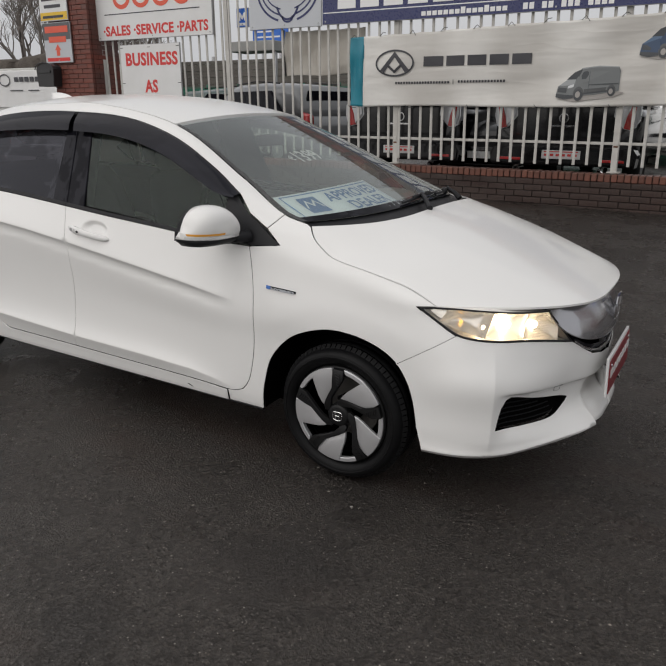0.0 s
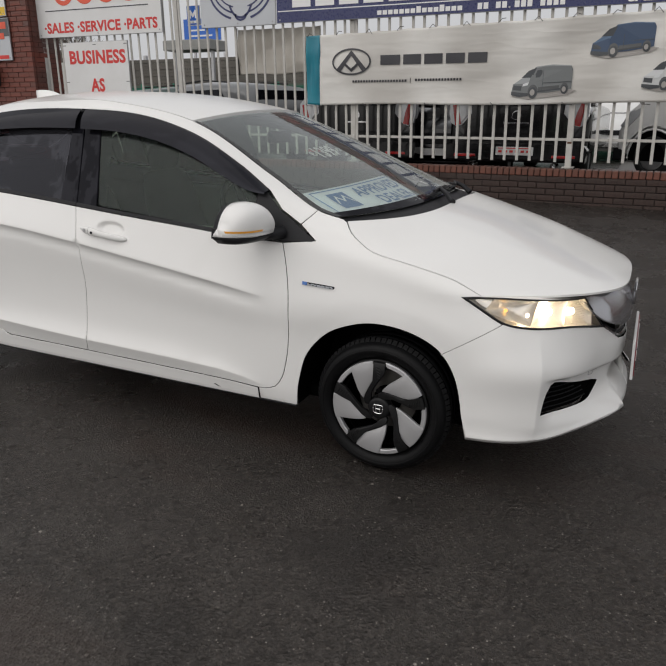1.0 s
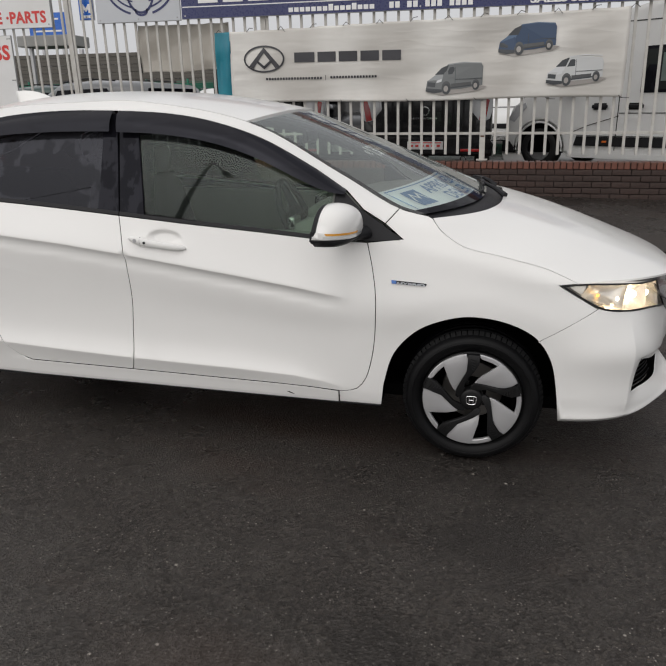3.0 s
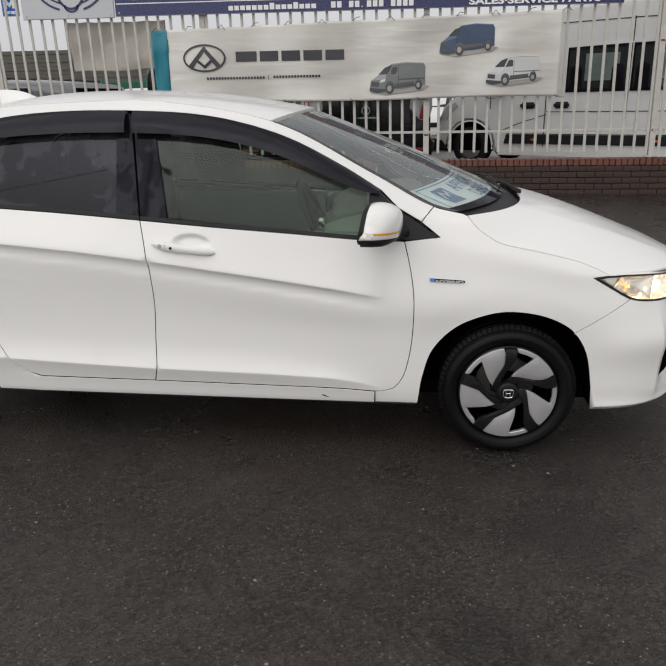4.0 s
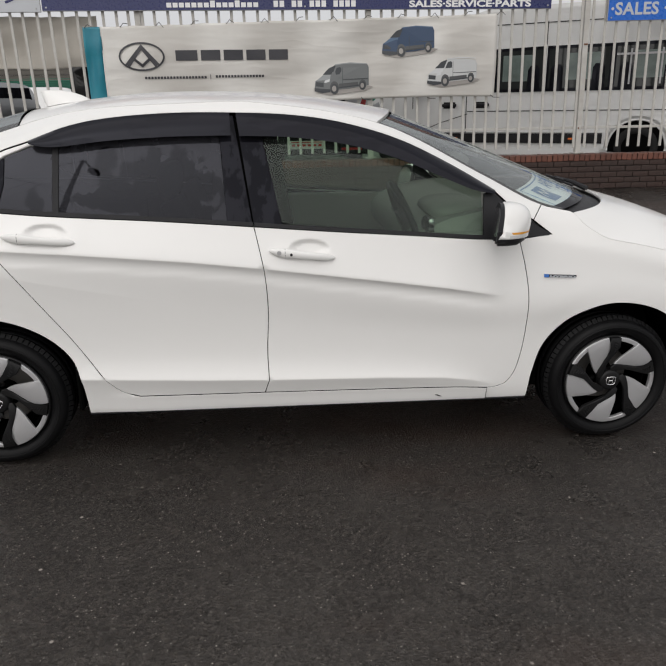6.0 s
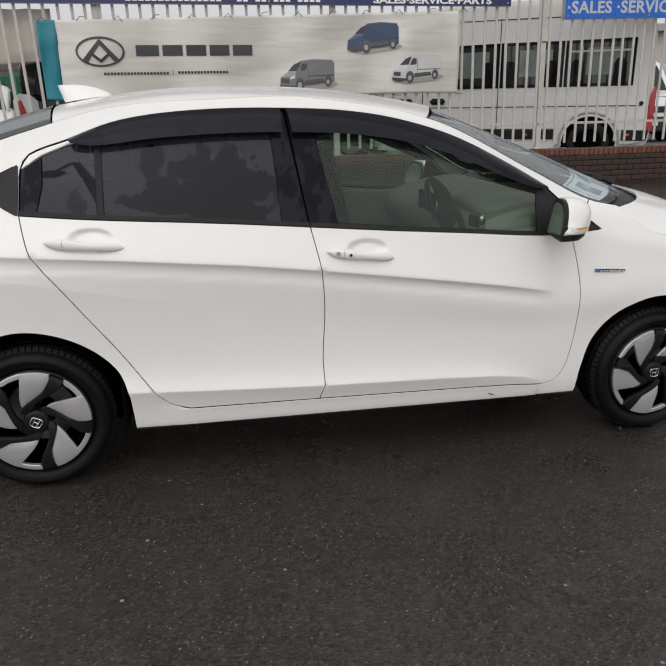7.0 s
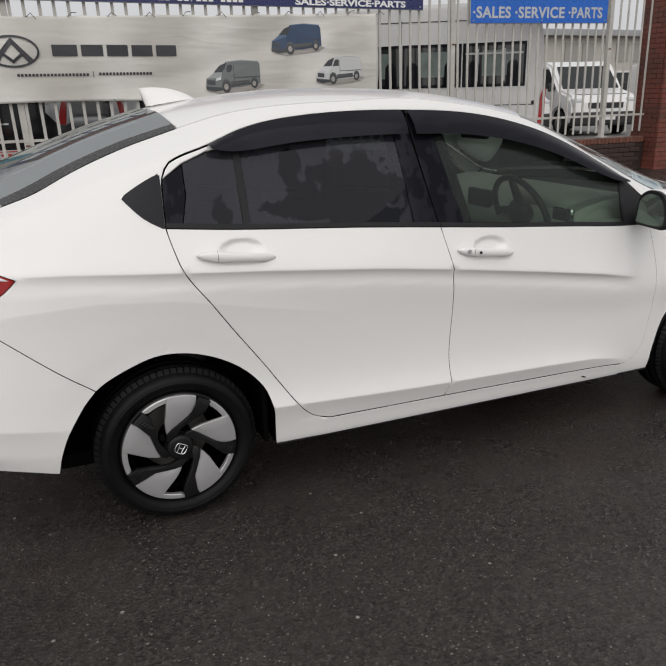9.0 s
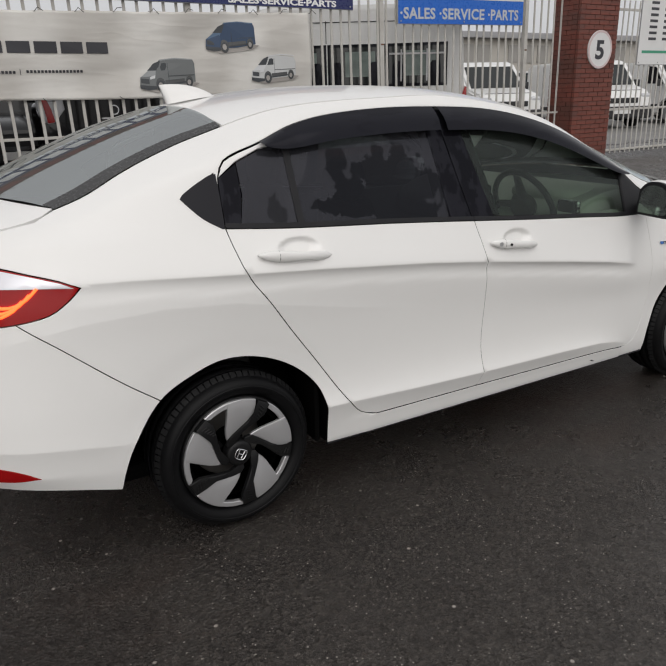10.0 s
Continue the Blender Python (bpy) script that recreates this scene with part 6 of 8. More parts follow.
def build_mirror():
    """Door mirror: white cap with a flat back, black lower shell, glass facing back, amber repeater strip."""
    yc, half, z0 = -0.905, 0.100, 0.972
    rear = lambda u: 0.672 + 0.022 * (u + 1)
    tall = lambda u: 0.126 * (0.24 + 0.76 * max(0.0, 1 - abs(u - 0.1) ** 2.6 if abs(u - 0.1) < 1 else 0.0) ** 0.5)
    deep = lambda u: 0.135 * (0.22 + 0.78 * max(0.0, 1 - max(0.0, -u) ** 2.2) ** 0.5) * (1 - 0.12 * max(0.0, u) ** 2)
    us = [math.sin(k * math.pi / 2) for k in np.linspace(-1, 1, 19)]
    arc_ = [(math.sin(a) ** 0.72, 0.40 + 0.60 * math.cos(a) ** 0.72) for a in np.linspace(0, math.pi / 2, 12)]
    cap = [(0.0, 0.0), (0.0, 0.45), (0.0, 0.86), (0.03, 0.97)] + arc_[1:] + [(0.995, 0.28), (0.965, 0.17), (0.94, 0.0)]
    cap[3] = (0.05, 0.985)

    def hull(prof, zs, sc=1.0, dx=0.0):
        bm = bmesh.new()
        rings = []
        for u in us:
            r_, h_, d_ = rear(u) + dx, tall(u), deep(u) * sc
            rings.append([bm.verts.new((r_ + fx * d_ + 0.02 * max(0, fz) * (1 - fx), yc + half * u * sc, zs(fz, h_))) for fx, fz in prof])
        n = len(prof)
        for A, B in zip(rings, rings[1:]):
            for k in range(n):
                bm.faces.new((A[k], A[(k + 1) % n], B[(k + 1) % n], B[k]))
        bm.faces.new(rings[0])
        bm.faces.new(rings[-1])
        bmesh.ops.recalc_face_normals(bm, faces=bm.faces)
        return bm
    m = part("door_mirror", hull(cap, lambda f, h: z0 + f * h), PAINT, car, "white door mirror with an amber repeater", smooth=True)
    SIDE.append(m)
    low = [(0.0, 0.1), (0.5, 0.12), (0.93, 0.1), (0.90, -0.45), (0.72, -0.9), (0.4, -1.0), (0.02, -1.0)]
    part("mirror_base", hull(low, lambda f, h: z0 + f * 0.030 * min(1.0, h / 0.09) - 0.002, 0.955), TRIM, m, smooth=True)
    part("mirror_arm", tube([(0.76, -0.84, 0.955), (0.80, -0.79, 0.958), (0.84, -0.745, 0.965)], [0.026, 0.026, 0.034], 12, flat=0.8), TRIM, m, smooth=True)
    # repeater slot along the lower front of the cap
    for nm, mat_, f0, f1, ua, ub, out in (("repeater_lens", REPEATER, 0.017, 0.025, -0.96, 0.15, 0.0012), ("repeater_strip", CHROME_WHITE, 0.003, 0.013, -0.98, 0.75, 0.0010)):
        bm = bmesh.new()
        rows = []
        for u in np.linspace(ua, ub, 24):
            zt = tall(u)
            row = []
            for f in (f0 / zt, f1 / zt):
                fx = np.interp(f, [0, .17, .28, .40], [.94, .965, .995, 1.0])
                row.append(bm.verts.new((rear(u) + fx * deep(u) + 0.02 * f * (1 - fx) + out, yc + half * u - out * 0.6, z0 + f * zt)))
            rows.append(row)
        for A, B in zip(rows, rows[1:]):
            bm.faces.new((A[0], B[0], B[1], A[1]))
        o = [rows[0][0].co.copy(), rows[0][1].co.copy()]
        back = [bm.verts.new((rear(-1.0) + 0.004, c.y - 0.0012, c.z)) for c in o]
        bm.faces.new((back[0], rows[0][0], rows[0][1], back[1]))
        part(nm, bm, mat_, m, smooth=True)
    # black frame and glass on the flat back
    oval = lambda k: [(yc + half * k * u, z0 + tall(u) * k * 0.95 + 0.002) for u in us] + [(yc + half * k * u, z0 - 0.022 * k * min(1.0, tall(u) / 0.09)) for u in us[::-1]]
    for nm, mat_, k, x0, x1 in (("mirror_frame", TRIM, 0.985, -0.006, 0.012), ("mirror_glass", CHROME, 0.86, -0.0085, -0.004)):
        bm = bmesh.new()
        pts = oval(k)
        A = [bm.verts.new((rear((y - yc) / half) + x0 + 0.12 * (z - z0), y, z)) for y, z in pts]
        B = [bm.verts.new((rear((y - yc) / half) + x1 + 0.12 * (z - z0), y, z)) for y, z in pts]
        n = len(A)
        bm.faces.new(A)
        bm.faces.new(B[::-1])
        for i in range(n):
            bm.faces.new((A[i], A[(i + 1) % n], B[(i + 1) % n], B[i]))
        bmesh.ops.recalc_face_normals(bm, faces=bm.faces)
        part(nm, bm, mat_, m)


CHROME_WHITE = shader("pale_mirror_strip", (0.72, 0.72, 0.72), 0.15, 0.1, 0.8)[0]
REPEATER = shader("amber_repeater_lens", (0.62, 0.30, 0.05), 0.2, Emission_Color=(1.0, 0.45, 0.05, 1), Emission_Strength=0.10)[0]
build_mirror()


def build_headlamp():
    outline = lamp_top[:-1] + SL([(2.18, .783), (2.262, .705), (2.33, .636)], 0.02) + lamp_foot[::-1][1:-1]
    h = panel("headlamp", outline, LENS, car, "clear headlamp lit warm yellow", lift=0.0, rim=0.006, gap=0.003, step=0.035)
    panel("lamp_case", outline, REFLECTOR, h, lift=-0.055, gap=0.0, rim=0.0, step=0.05)
    edge = inset(outline, 0.006)
    bm = bmesh.new()
    A, B = skin(edge[:, 0], edge[:, 1], -0.001), skin(edge[:, 0], edge[:, 1], -0.055)
    va, vb = [bm.verts.new(p) for p in A], [bm.verts.new(p) for p in B]
    for i in range(len(va)):
        j = (i + 1) % len(va)
        bm.faces.new((va[i], va[j], vb[j], vb[i]))
    part("lamp_bezel", bm, REFLECTOR, h)
    rim = inset(outline, 0.005)
    part("lamp_edge", tube([tuple(p) for p in skin(rim[:, 0], rim[:, 1], 0.001)], 0.0035, 6, closed=True), TRIM, h)
    bowls = [(1.80, .745, 1.70, 1.885, REFLECTOR), (1.955, .742, 1.888, 2.055, REFLECTOR), (2.13, .725, 2.060, 2.255, REFLECTOR)]
    for s, z, a, b, mt in bowls:
        zt0, zt1 = np.interp(a, [q[0] for q in LAMP_TOP], [q[1] for q in LAMP_TOP]), np.interp(b, [q[0] for q in LAMP_TOP], [q[1] for q in LAMP_TOP])
        zf0, zf1 = np.interp(a, [q[0] for q in LAMP_FOOT], [q[1] for q in LAMP_FOOT]), np.interp(b, [q[0] for q in LAMP_FOOT], [q[1] for q in LAMP_FOOT])
        n = 12
        bm = bmesh.new()
        grid = []
        for i in range(n + 1):
            row = []
            for j in range(n + 1):
                u, v = i / n, j / n
                ss = a + u * (b - a) + 0.035 * (v - 0.5)
                zz = (zf0 + (zf1 - zf0) * u + 0.008) * (1 - v) + (zt0 + (zt1 - zt0) * u - 0.008) * v
                deep = -0.050 + 0.038 * max(abs(2 * u - 1), abs(2 * v - 1)) ** 2.2 + 0.003 * math.sin(u * 40)
                row.append(bm.verts.new(skin([ss], [zz], deep)[0]))
            grid.append(row)
        for i in range(n):
            for j in range(n):
                bm.faces.new((grid[i][j], grid[i + 1][j], grid[i + 1][j + 1], grid[i][j + 1]))
        part("reflector", bm, mt, h, smooth=True)
    # the third bulb is added only to brighten the outer bowl
    for s, z, r in ((1.975, .745, 0.015), (2.13, .728, 0.014), (1.865, .735, 0.011), (1.765, .752, 0.007)):
        bm = bmesh.new()
        bmesh.ops.create_uvsphere(bm, u_segments=14, v_segments=10, radius=r, matrix=Matrix.Translation(skin([s], [z], -0.035)[0]))
        part("bulb", bm, GLOW_WARM if r > 0.0105 else GLOW_AMBER, h, smooth=True)
    for k in range(9):
        z0 = 0.69 + 0.009 * k
        part("lens_rib", tube([tuple(p) for p in skin(np.linspace(2.09 + 0.004 * k, 2.185, 5), np.linspace(z0 + 0.004, z0, 5), -0.010)], 0.0016, 4), REFLECTOR, h)
    panel("lamp_wing", [(1.64, .785), (1.67, .765), (1.70, .752), (1.71, .797), (1.68, .797)], REFLECTOR, h, lift=-0.02, rim=0, gap=0.002)
    SIDE.append(h)


GLOW_AMBER = shader("amber_bulb", (0.9, 0.5, 0.1), 0.4, Emission_Color=(1.0, 0.55, 0.15, 1), Emission_Strength=2.0)[0]
build_headlamp()


PLATE_RED = shader("dark_red_plate", (0.20, 0.012, 0.018), 0.35)[0]


def build_nose():
    g = panel("grille", [(2.19, .79), (2.262, .705), (2.33, .636), (2.40, .598), (2.48, .560), (2.60, .535), (S_FRONT, .525), (S_FRONT, .80), (2.5, .80), (2.3, .80)], SHUT, car, "smoked chrome grille bar above a black mesh", lift=-0.05, rim=0, gap=-0.01)
    low = SL([(2.20, .755), (2.27, .690), (2.36, .650), (2.48, .625), (2.60, .615), (S_FRONT, .612)], 0.03)
    high = SL([(2.205, .775), (2.36, .768), (2.5, .764), (2.60, .762), (S_FRONT, .762)], 0.03)
    bow = lambda s, z: 0.040 * np.clip(1 - ((z - 0.67) / 0.105) ** 2, 0, 1) * np.clip((s - 2.19) / 0.15, 0, 1) - 0.006
    panel("grille_bar", low + high[::-1], DARK_CHROME, g, "smoked chrome wing bar", lift_fn=bow, rim=0.01, gap=0.0)
    panel("grille_lip", SL([(2.30, .667), (2.345, .638), (2.42, .598), (2.50, .572), (2.60, .556), (S_FRONT, .55), (S_FRONT, .55), (S_FRONT, .566), (S_FRONT, .566), (2.60, .572), (2.50, .588), (2.42, .614), (2.35, .652)], 0.03), GLOSS_BLACK, g, lift=-0.012, rim=0.01, gap=0)
    panel("chrome_line", SL([(2.345, .632), (2.42, .592), (2.50, .566), (2.60, .550), (S_FRONT, .544), (S_FRONT, .544), (S_FRONT, .550), (S_FRONT, .550), (2.60, .556), (2.50, .572), (2.42, .598), (2.345, .638)], 0.03), CHROME, g, lift=-0.002, rim=0.006, gap=0)
    panel("lower_grille", [(2.43, .29), (2.43, .40), (2.48, .445), (2.60, .456), (S_FRONT, .458), (S_FRONT, .26), (2.6, .265)], PAINT, g, lift=-0.022, rim=0, gap=-0.008)
    SIDE.append(g)
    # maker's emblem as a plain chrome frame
    bm = tube([(2.178, y, z) for y, z in SL([(-.05, .755), (.05, .755), (.062, .72), (.042, .665), (-.042, .665), (-.062, .72)], 0.01, True)], 0.006, 8, closed=True)
    for y in (-.022, .022):
        tube([(2.179, y * 1.2, .745), (2.180, y, .675)], 0.007, 6, bm)
    tube([(2.180, -.022, .71), (2.180, .022, .71)], 0.006, 6, bm)
    part("front_emblem", bm, CHROME, car, "chrome maker's emblem")
    pl = part("number_plate", box((0.012, 0.52, 0.165), (0, 0, 0), 0.006, 2), SIGN_WHITE, car, "white and red dealer plate")
    pl.matrix_local = pose(2.208, 0, 0.474, 0, -3, 0)
    part("plate_panel", box((0.004, 0.50, 0.135), (0.008, 0, 0.0), 0.001, 1), PLATE_RED, pl)
    for k in range(7):
        part("plate_bar", box((0.003, 0.05, 0.032), (0.011, -0.21 + 0.07 * k, 0.012)), SIGN_WHITE, pl)
    for y in (-0.22, 0.22):
        bm = bmesh.new()
        bmesh.ops.create_uvsphere(bm, u_segments=8, v_segments=6, radius=0.007, matrix=Matrix.Translation((0.008, y, 0.045)))
        part("plate_screw", bm, CHROME, pl)


build_nose()


def build_tail_lamp():
    outline = tail_top + tail_foot[::-1][:-1]
    t = panel("tail_lamp", outline, RED_LENS, car, "red tail lamp with a clear upper band, lit", rim=0.012)
    cl = [(-1.765, .944), (-1.84, .950), (-1.96, .956), (-2.3, .955), (-2.3, 1.03), (-2.15, 1.022), (-1.96, 1.0), (-1.88, .983), (-1.80, .961)]
    panel("clear_band", cl, CLEAR_BAND, t, "clear pale band", lift=0.002, rim=0, gap=0)
    bm = bmesh.new()
    for k, (a, z) in enumerate(((0, 0), (0.022, -0.014), (0.044, -0.028))):
        pts = [(-2.25, .922 + z), (-2.05, .915 + z), (-1.95 - a, .905 + z), (-1.90 - a * 0.9, .925 + z), (-1.868 - a, .953 + z * 1.1)]
        q = np.array(SL(pts, 0.02))
        tube([tuple(p) for p in skin(q[:, 0], q[:, 1], 0.002)], 0.0045, 6, bm)
    part("light_guide", bm, GLOW_RED, t, "glowing red light guides")
    SIDE.append(t)


CLEAR_BAND = shader("pale_lamp_band", (0.62, 0.62, 0.66), 0.15, 0.3, 0.8)[0]
build_tail_lamp()

# shark fin
bm = bmesh.new()
rings = []
for u in np.linspace(0, 1, 12):
    x = -0.99 - 0.195 * u
    zb = 1.468 - 0.028 * u ** 1.3
    h = 0.006 + 0.064 * (1 - (1 - u) ** 1.9)
    w = 0.034 * (0.35 + 0.65 * math.sin(math.pi * min(1, 0.15 + 0.75 * u)))
    rings.append([bm.verts.new((x - 0.026 * u * u * k, w * s_ * (1 - k) ** 0.7, zb + h * k)) for s_, k in ((-1, 0), (-1, .35), (-1, .7), (-.6, .93), (0, 1), (.6, .93), (1, .7), (1, .35), (1, 0))])
for A, B in zip(rings, rings[1:]):
    for k in range(8):
        bm.faces.new((A[k], A[k + 1], B[k + 1], B[k]))
bm.faces.new(rings[0])
bm.faces.new(rings[-1])
bmesh.ops.recalc_face_normals(bm, faces=bm.faces)
part("shark_fin_aerial", bm, PAINT, car, "white shark fin aerial", smooth=True)


# ---- wheels ----
def build_wheel():
    """Tyre and a five-blade wheel cover, axis along y, outer face towards -y."""
    w = part("wheel", lathe([(0.165, -0.050), (0.178, -0.040), (0.186, -0.02), (0.180, 0.0), (0.178, 0.14), (0.06, 0.14), (0.06, 0.04), (0.03, 0.02)], 40), SHUT, None, "wheel with a silver and black five-blade cover")
    prof = [(0.205, -0.058), (0.214, -0.076), (0.230, -0.088), (0.252, -0.092), (0.266, -0.088), (0.276, -0.079), (0.284, -0.066), (0.2905, -0.05), (0.2945, -0.034)]
    for g in (-0.025, 0.02, 0.065):
        prof += [(0.298, g - 0.004), (0.291, g - 0.003), (0.291, g + 0.003), (0.298, g + 0.004)]
    prof += [(0.297, 0.085), (0.290, 0.108), (0.27, 0.13), (0.23, 0.135), (0.205, 0.115)]
    prof = [(r if r < 0.22 else 0.22 + (r - 0.22) * 0.83, h) for r, h in prof]
    bm = lathe(prof, 90)
    part("tyre", bm, RUBBER, w, "black wet rubber tyre", smooth=True)
    bm = bmesh.new()
    for k in range(76):
        a = 2 * math.pi * k / 76
        m = Matrix.Rotation(a, 4, 'Y') @ Matrix.Translation((0.2765, -0.052, 0)) @ Matrix.Rotation(radians(-38), 4, 'Z')
        box((0.009, 0.026, 0.0185), bm=bm, m=m)
    tagged(part("tread", bm, TREAD, w), kind="stuff")
    part("side_ring", lathe([(0.241, -0.0905), (0.243, -0.0935), (0.247, -0.0935), (0.249, -0.0915)], 72), RUBBER, w)
    part("rim", lathe([(0.186, -0.060), (0.192, -0.072), (0.201, -0.076), (0.2065, -0.070), (0.207, -0.056), (0.197, -0.054)], 64), WHEEL_BLACK, w, "dark rim edge", smooth=True)
    R = 0.2005
    def pol(r, a):
        return (R * r * math.cos(radians(a)), R * r * math.sin(radians(a)))
    dish = lambda r: -0.058 - 0.022 * math.sin(min(1, r) * math.pi * 0.62) - 0.004
    def plate(name, pts, y_lift, material, thick, label="", parent=w):
        """A curved leaf of the cover from an outline in fractions of the rim and degrees."""
        q = [pol(r, a) for r, a in pts]
        bm = bmesh.new()
        c = np.mean(np.array(q), axis=0)
        rings = []
        for k, dy in ((1.0, thick), (1.0, 0.002), (0.965, 0.0), (0.6, -0.002), (0.25, -0.002)):
            rings.append([bm.verts.new((c[0] + (x - c[0]) * k, dish(math.hypot(c[0] + (x - c[0]) * k, c[1] + (z - c[1]) * k) / R) - y_lift + dy, c[1] + (z - c[1]) * k)) for x, z in q])
        n = len(q)
        for A, B in zip(rings, rings[1:]):
            for i in range(n):
                bm.faces.new((A[i], A[(i + 1) % n], B[(i + 1) % n], B[i]))
        bm.faces.new(rings[-1])
        bmesh.ops.recalc_face_normals(bm, faces=bm.faces)
        if sum(f.normal.y * f.calc_area() for f in bm.faces) > 0:
            bmesh.ops.reverse_faces(bm, faces=bm.faces)
        for e in bm.edges:
            e.smooth = not (e.is_manifold and e.calc_face_angle() > 0.5)
        return part(name, bm, material, parent, label, smooth=True)
    blade = [(0.998, 129), (1.0, 124), (1.0, 119), (1.0, 114), (1.0, 109), (1.0, 104), (0.998, 99), (0.90, 97.5), (0.76, 97), (0.60, 104), (0.47, 119), (0.40, 137), (0.37, 155), (0.44, 151), (0.56, 144), (0.70, 137), (0.84, 132.5)]
    spoke = [(0.99, 97), (0.99, 83), (0.80, 82), (0.66, 87), (0.50, 98), (0.36, 118), (0.24, 140), (0.20, 170), (0.30, 168), (0.36, 155), (0.40, 137), (0.47, 119), (0.60, 103.5), (0.76, 96.5)]
    slot = [(0.955, 95), (0.955, 86), (0.80, 86), (0.80, 94)]
    for k in range(5):
        t = 72 * k
        turn = lambda P: [(r, a + t) for r, a in P]
        plate("cover_blade", turn(blade), 0.006, SILVER, 0.012)
        s = plate("cover_spoke", turn(spoke), 0.011, WHEEL_BLACK, 0.016)
        for j in range(5):
            r = 0.92 - 0.055 * j
            x0, z0 = pol(r, 94 + t - j * 0.4)
            x1, z1 = pol(r - 0.03, 87.5 + t)
            part("spoke_rib", tube([(x0, dish(r) - 0.0135, z0), (x1, dish(r) - 0.0135, z1)], 0.0022, 5), WHEEL_BLACK, w)
        # the cover's outer lip from the blade over the opening to the next spoke
        bm = bmesh.new()
        rows = []
        for q in np.linspace(124, 155.5, 17):
            e = min(1.0, (155.5 - q) / 3.0)
            inner = 0.905 + 0.05 * (1 - e) - 0.06 * max(0.0, (131 - q) / 7.0)
            rows.append([bm.verts.new((pol(r_, q + t)[0], dish(r_) - lift_, pol(r_, q + t)[1])) for r_, lift_ in ((inner, -0.014), (inner, 0.0015), (inner + .012, 0.0035), (0.985, 0.0035), (1.0, 0.0015), (1.0, -0.012))])
        for A, B in zip(rows, rows[1:]):
            for i in range(5):
                bm.faces.new((A[i], A[i + 1], B[i + 1], B[i]))
        bm.faces.new(rows[0])
        bm.faces.new(rows[-1])
        bmesh.ops.recalc_face_normals(bm, faces=bm.faces)
        part("outer_lip", bm, SILVER, w)
        bm = bmesh.new()
        bmesh.ops.create_cone(bm, cap_ends=True, segments=6, radius1=0.010, radius2=0.010, depth=0.02, matrix=Matrix.Translation((*[0.058 * math.cos(radians(t + 40))], -0.028, 0.058 * math.sin(radians(t + 40)))) @ Matrix.Rotation(radians(90), 4, 'X'))
        part("wheel_nut", bm, WHEEL_BLACK, w)
    part("cover_hub", lathe([(0.0, -0.089), (0.034, -0.0885), (0.042, -0.086), (0.047, -0.08), (0.05, -0.065), (0.05, -0.05)], 40), WHEEL_BLACK, w, smooth=True)
    fr = SL([(-.017, .016), (.017, .016), (.0205, .007), (.0155, -.016), (-.0155, -.016), (-.0205, .007)], 0.004, True)
    bm = tube([(x, -0.0905, z) for x, z in fr], 0.0022, 6, closed=True)
    for s_ in (-1, 1):
        tube([(s_ * .010, -0.0905, .014), (s_ * .0075, -0.0905, -.014)], 0.0022, 6, bm)
    tube([(-.010, -0.0905, 0), (.010, -0.0905, 0)], 0.0022, 6, bm)
    part("hub_emblem", bm, CHROME, w, "chrome maker's emblem")
    bm = lathe([(0.06, 0.03), (0.125, 0.03), (0.128, 0.035), (0.128, 0.05)], 40)
    part("brake_disc", bm, shader("brake_steel", (0.22, 0.21, 0.20), 0.4, 0.9)[0], w)
    return w


wheel = build_wheel()
wheel.parent = car
wheel.matrix_local = pose(1.30, -0.715, 0.298, 0, 0, 0)
copy_thing(wheel, pose(-1.30, -0.715, 0.298, 0, 29, 0))
copy_thing(wheel, pose(1.30, 0.715, 0.298, 0, 0, 180))
copy_thing(wheel, pose(-1.30, 0.715, 0.298, 0, 40, 180))


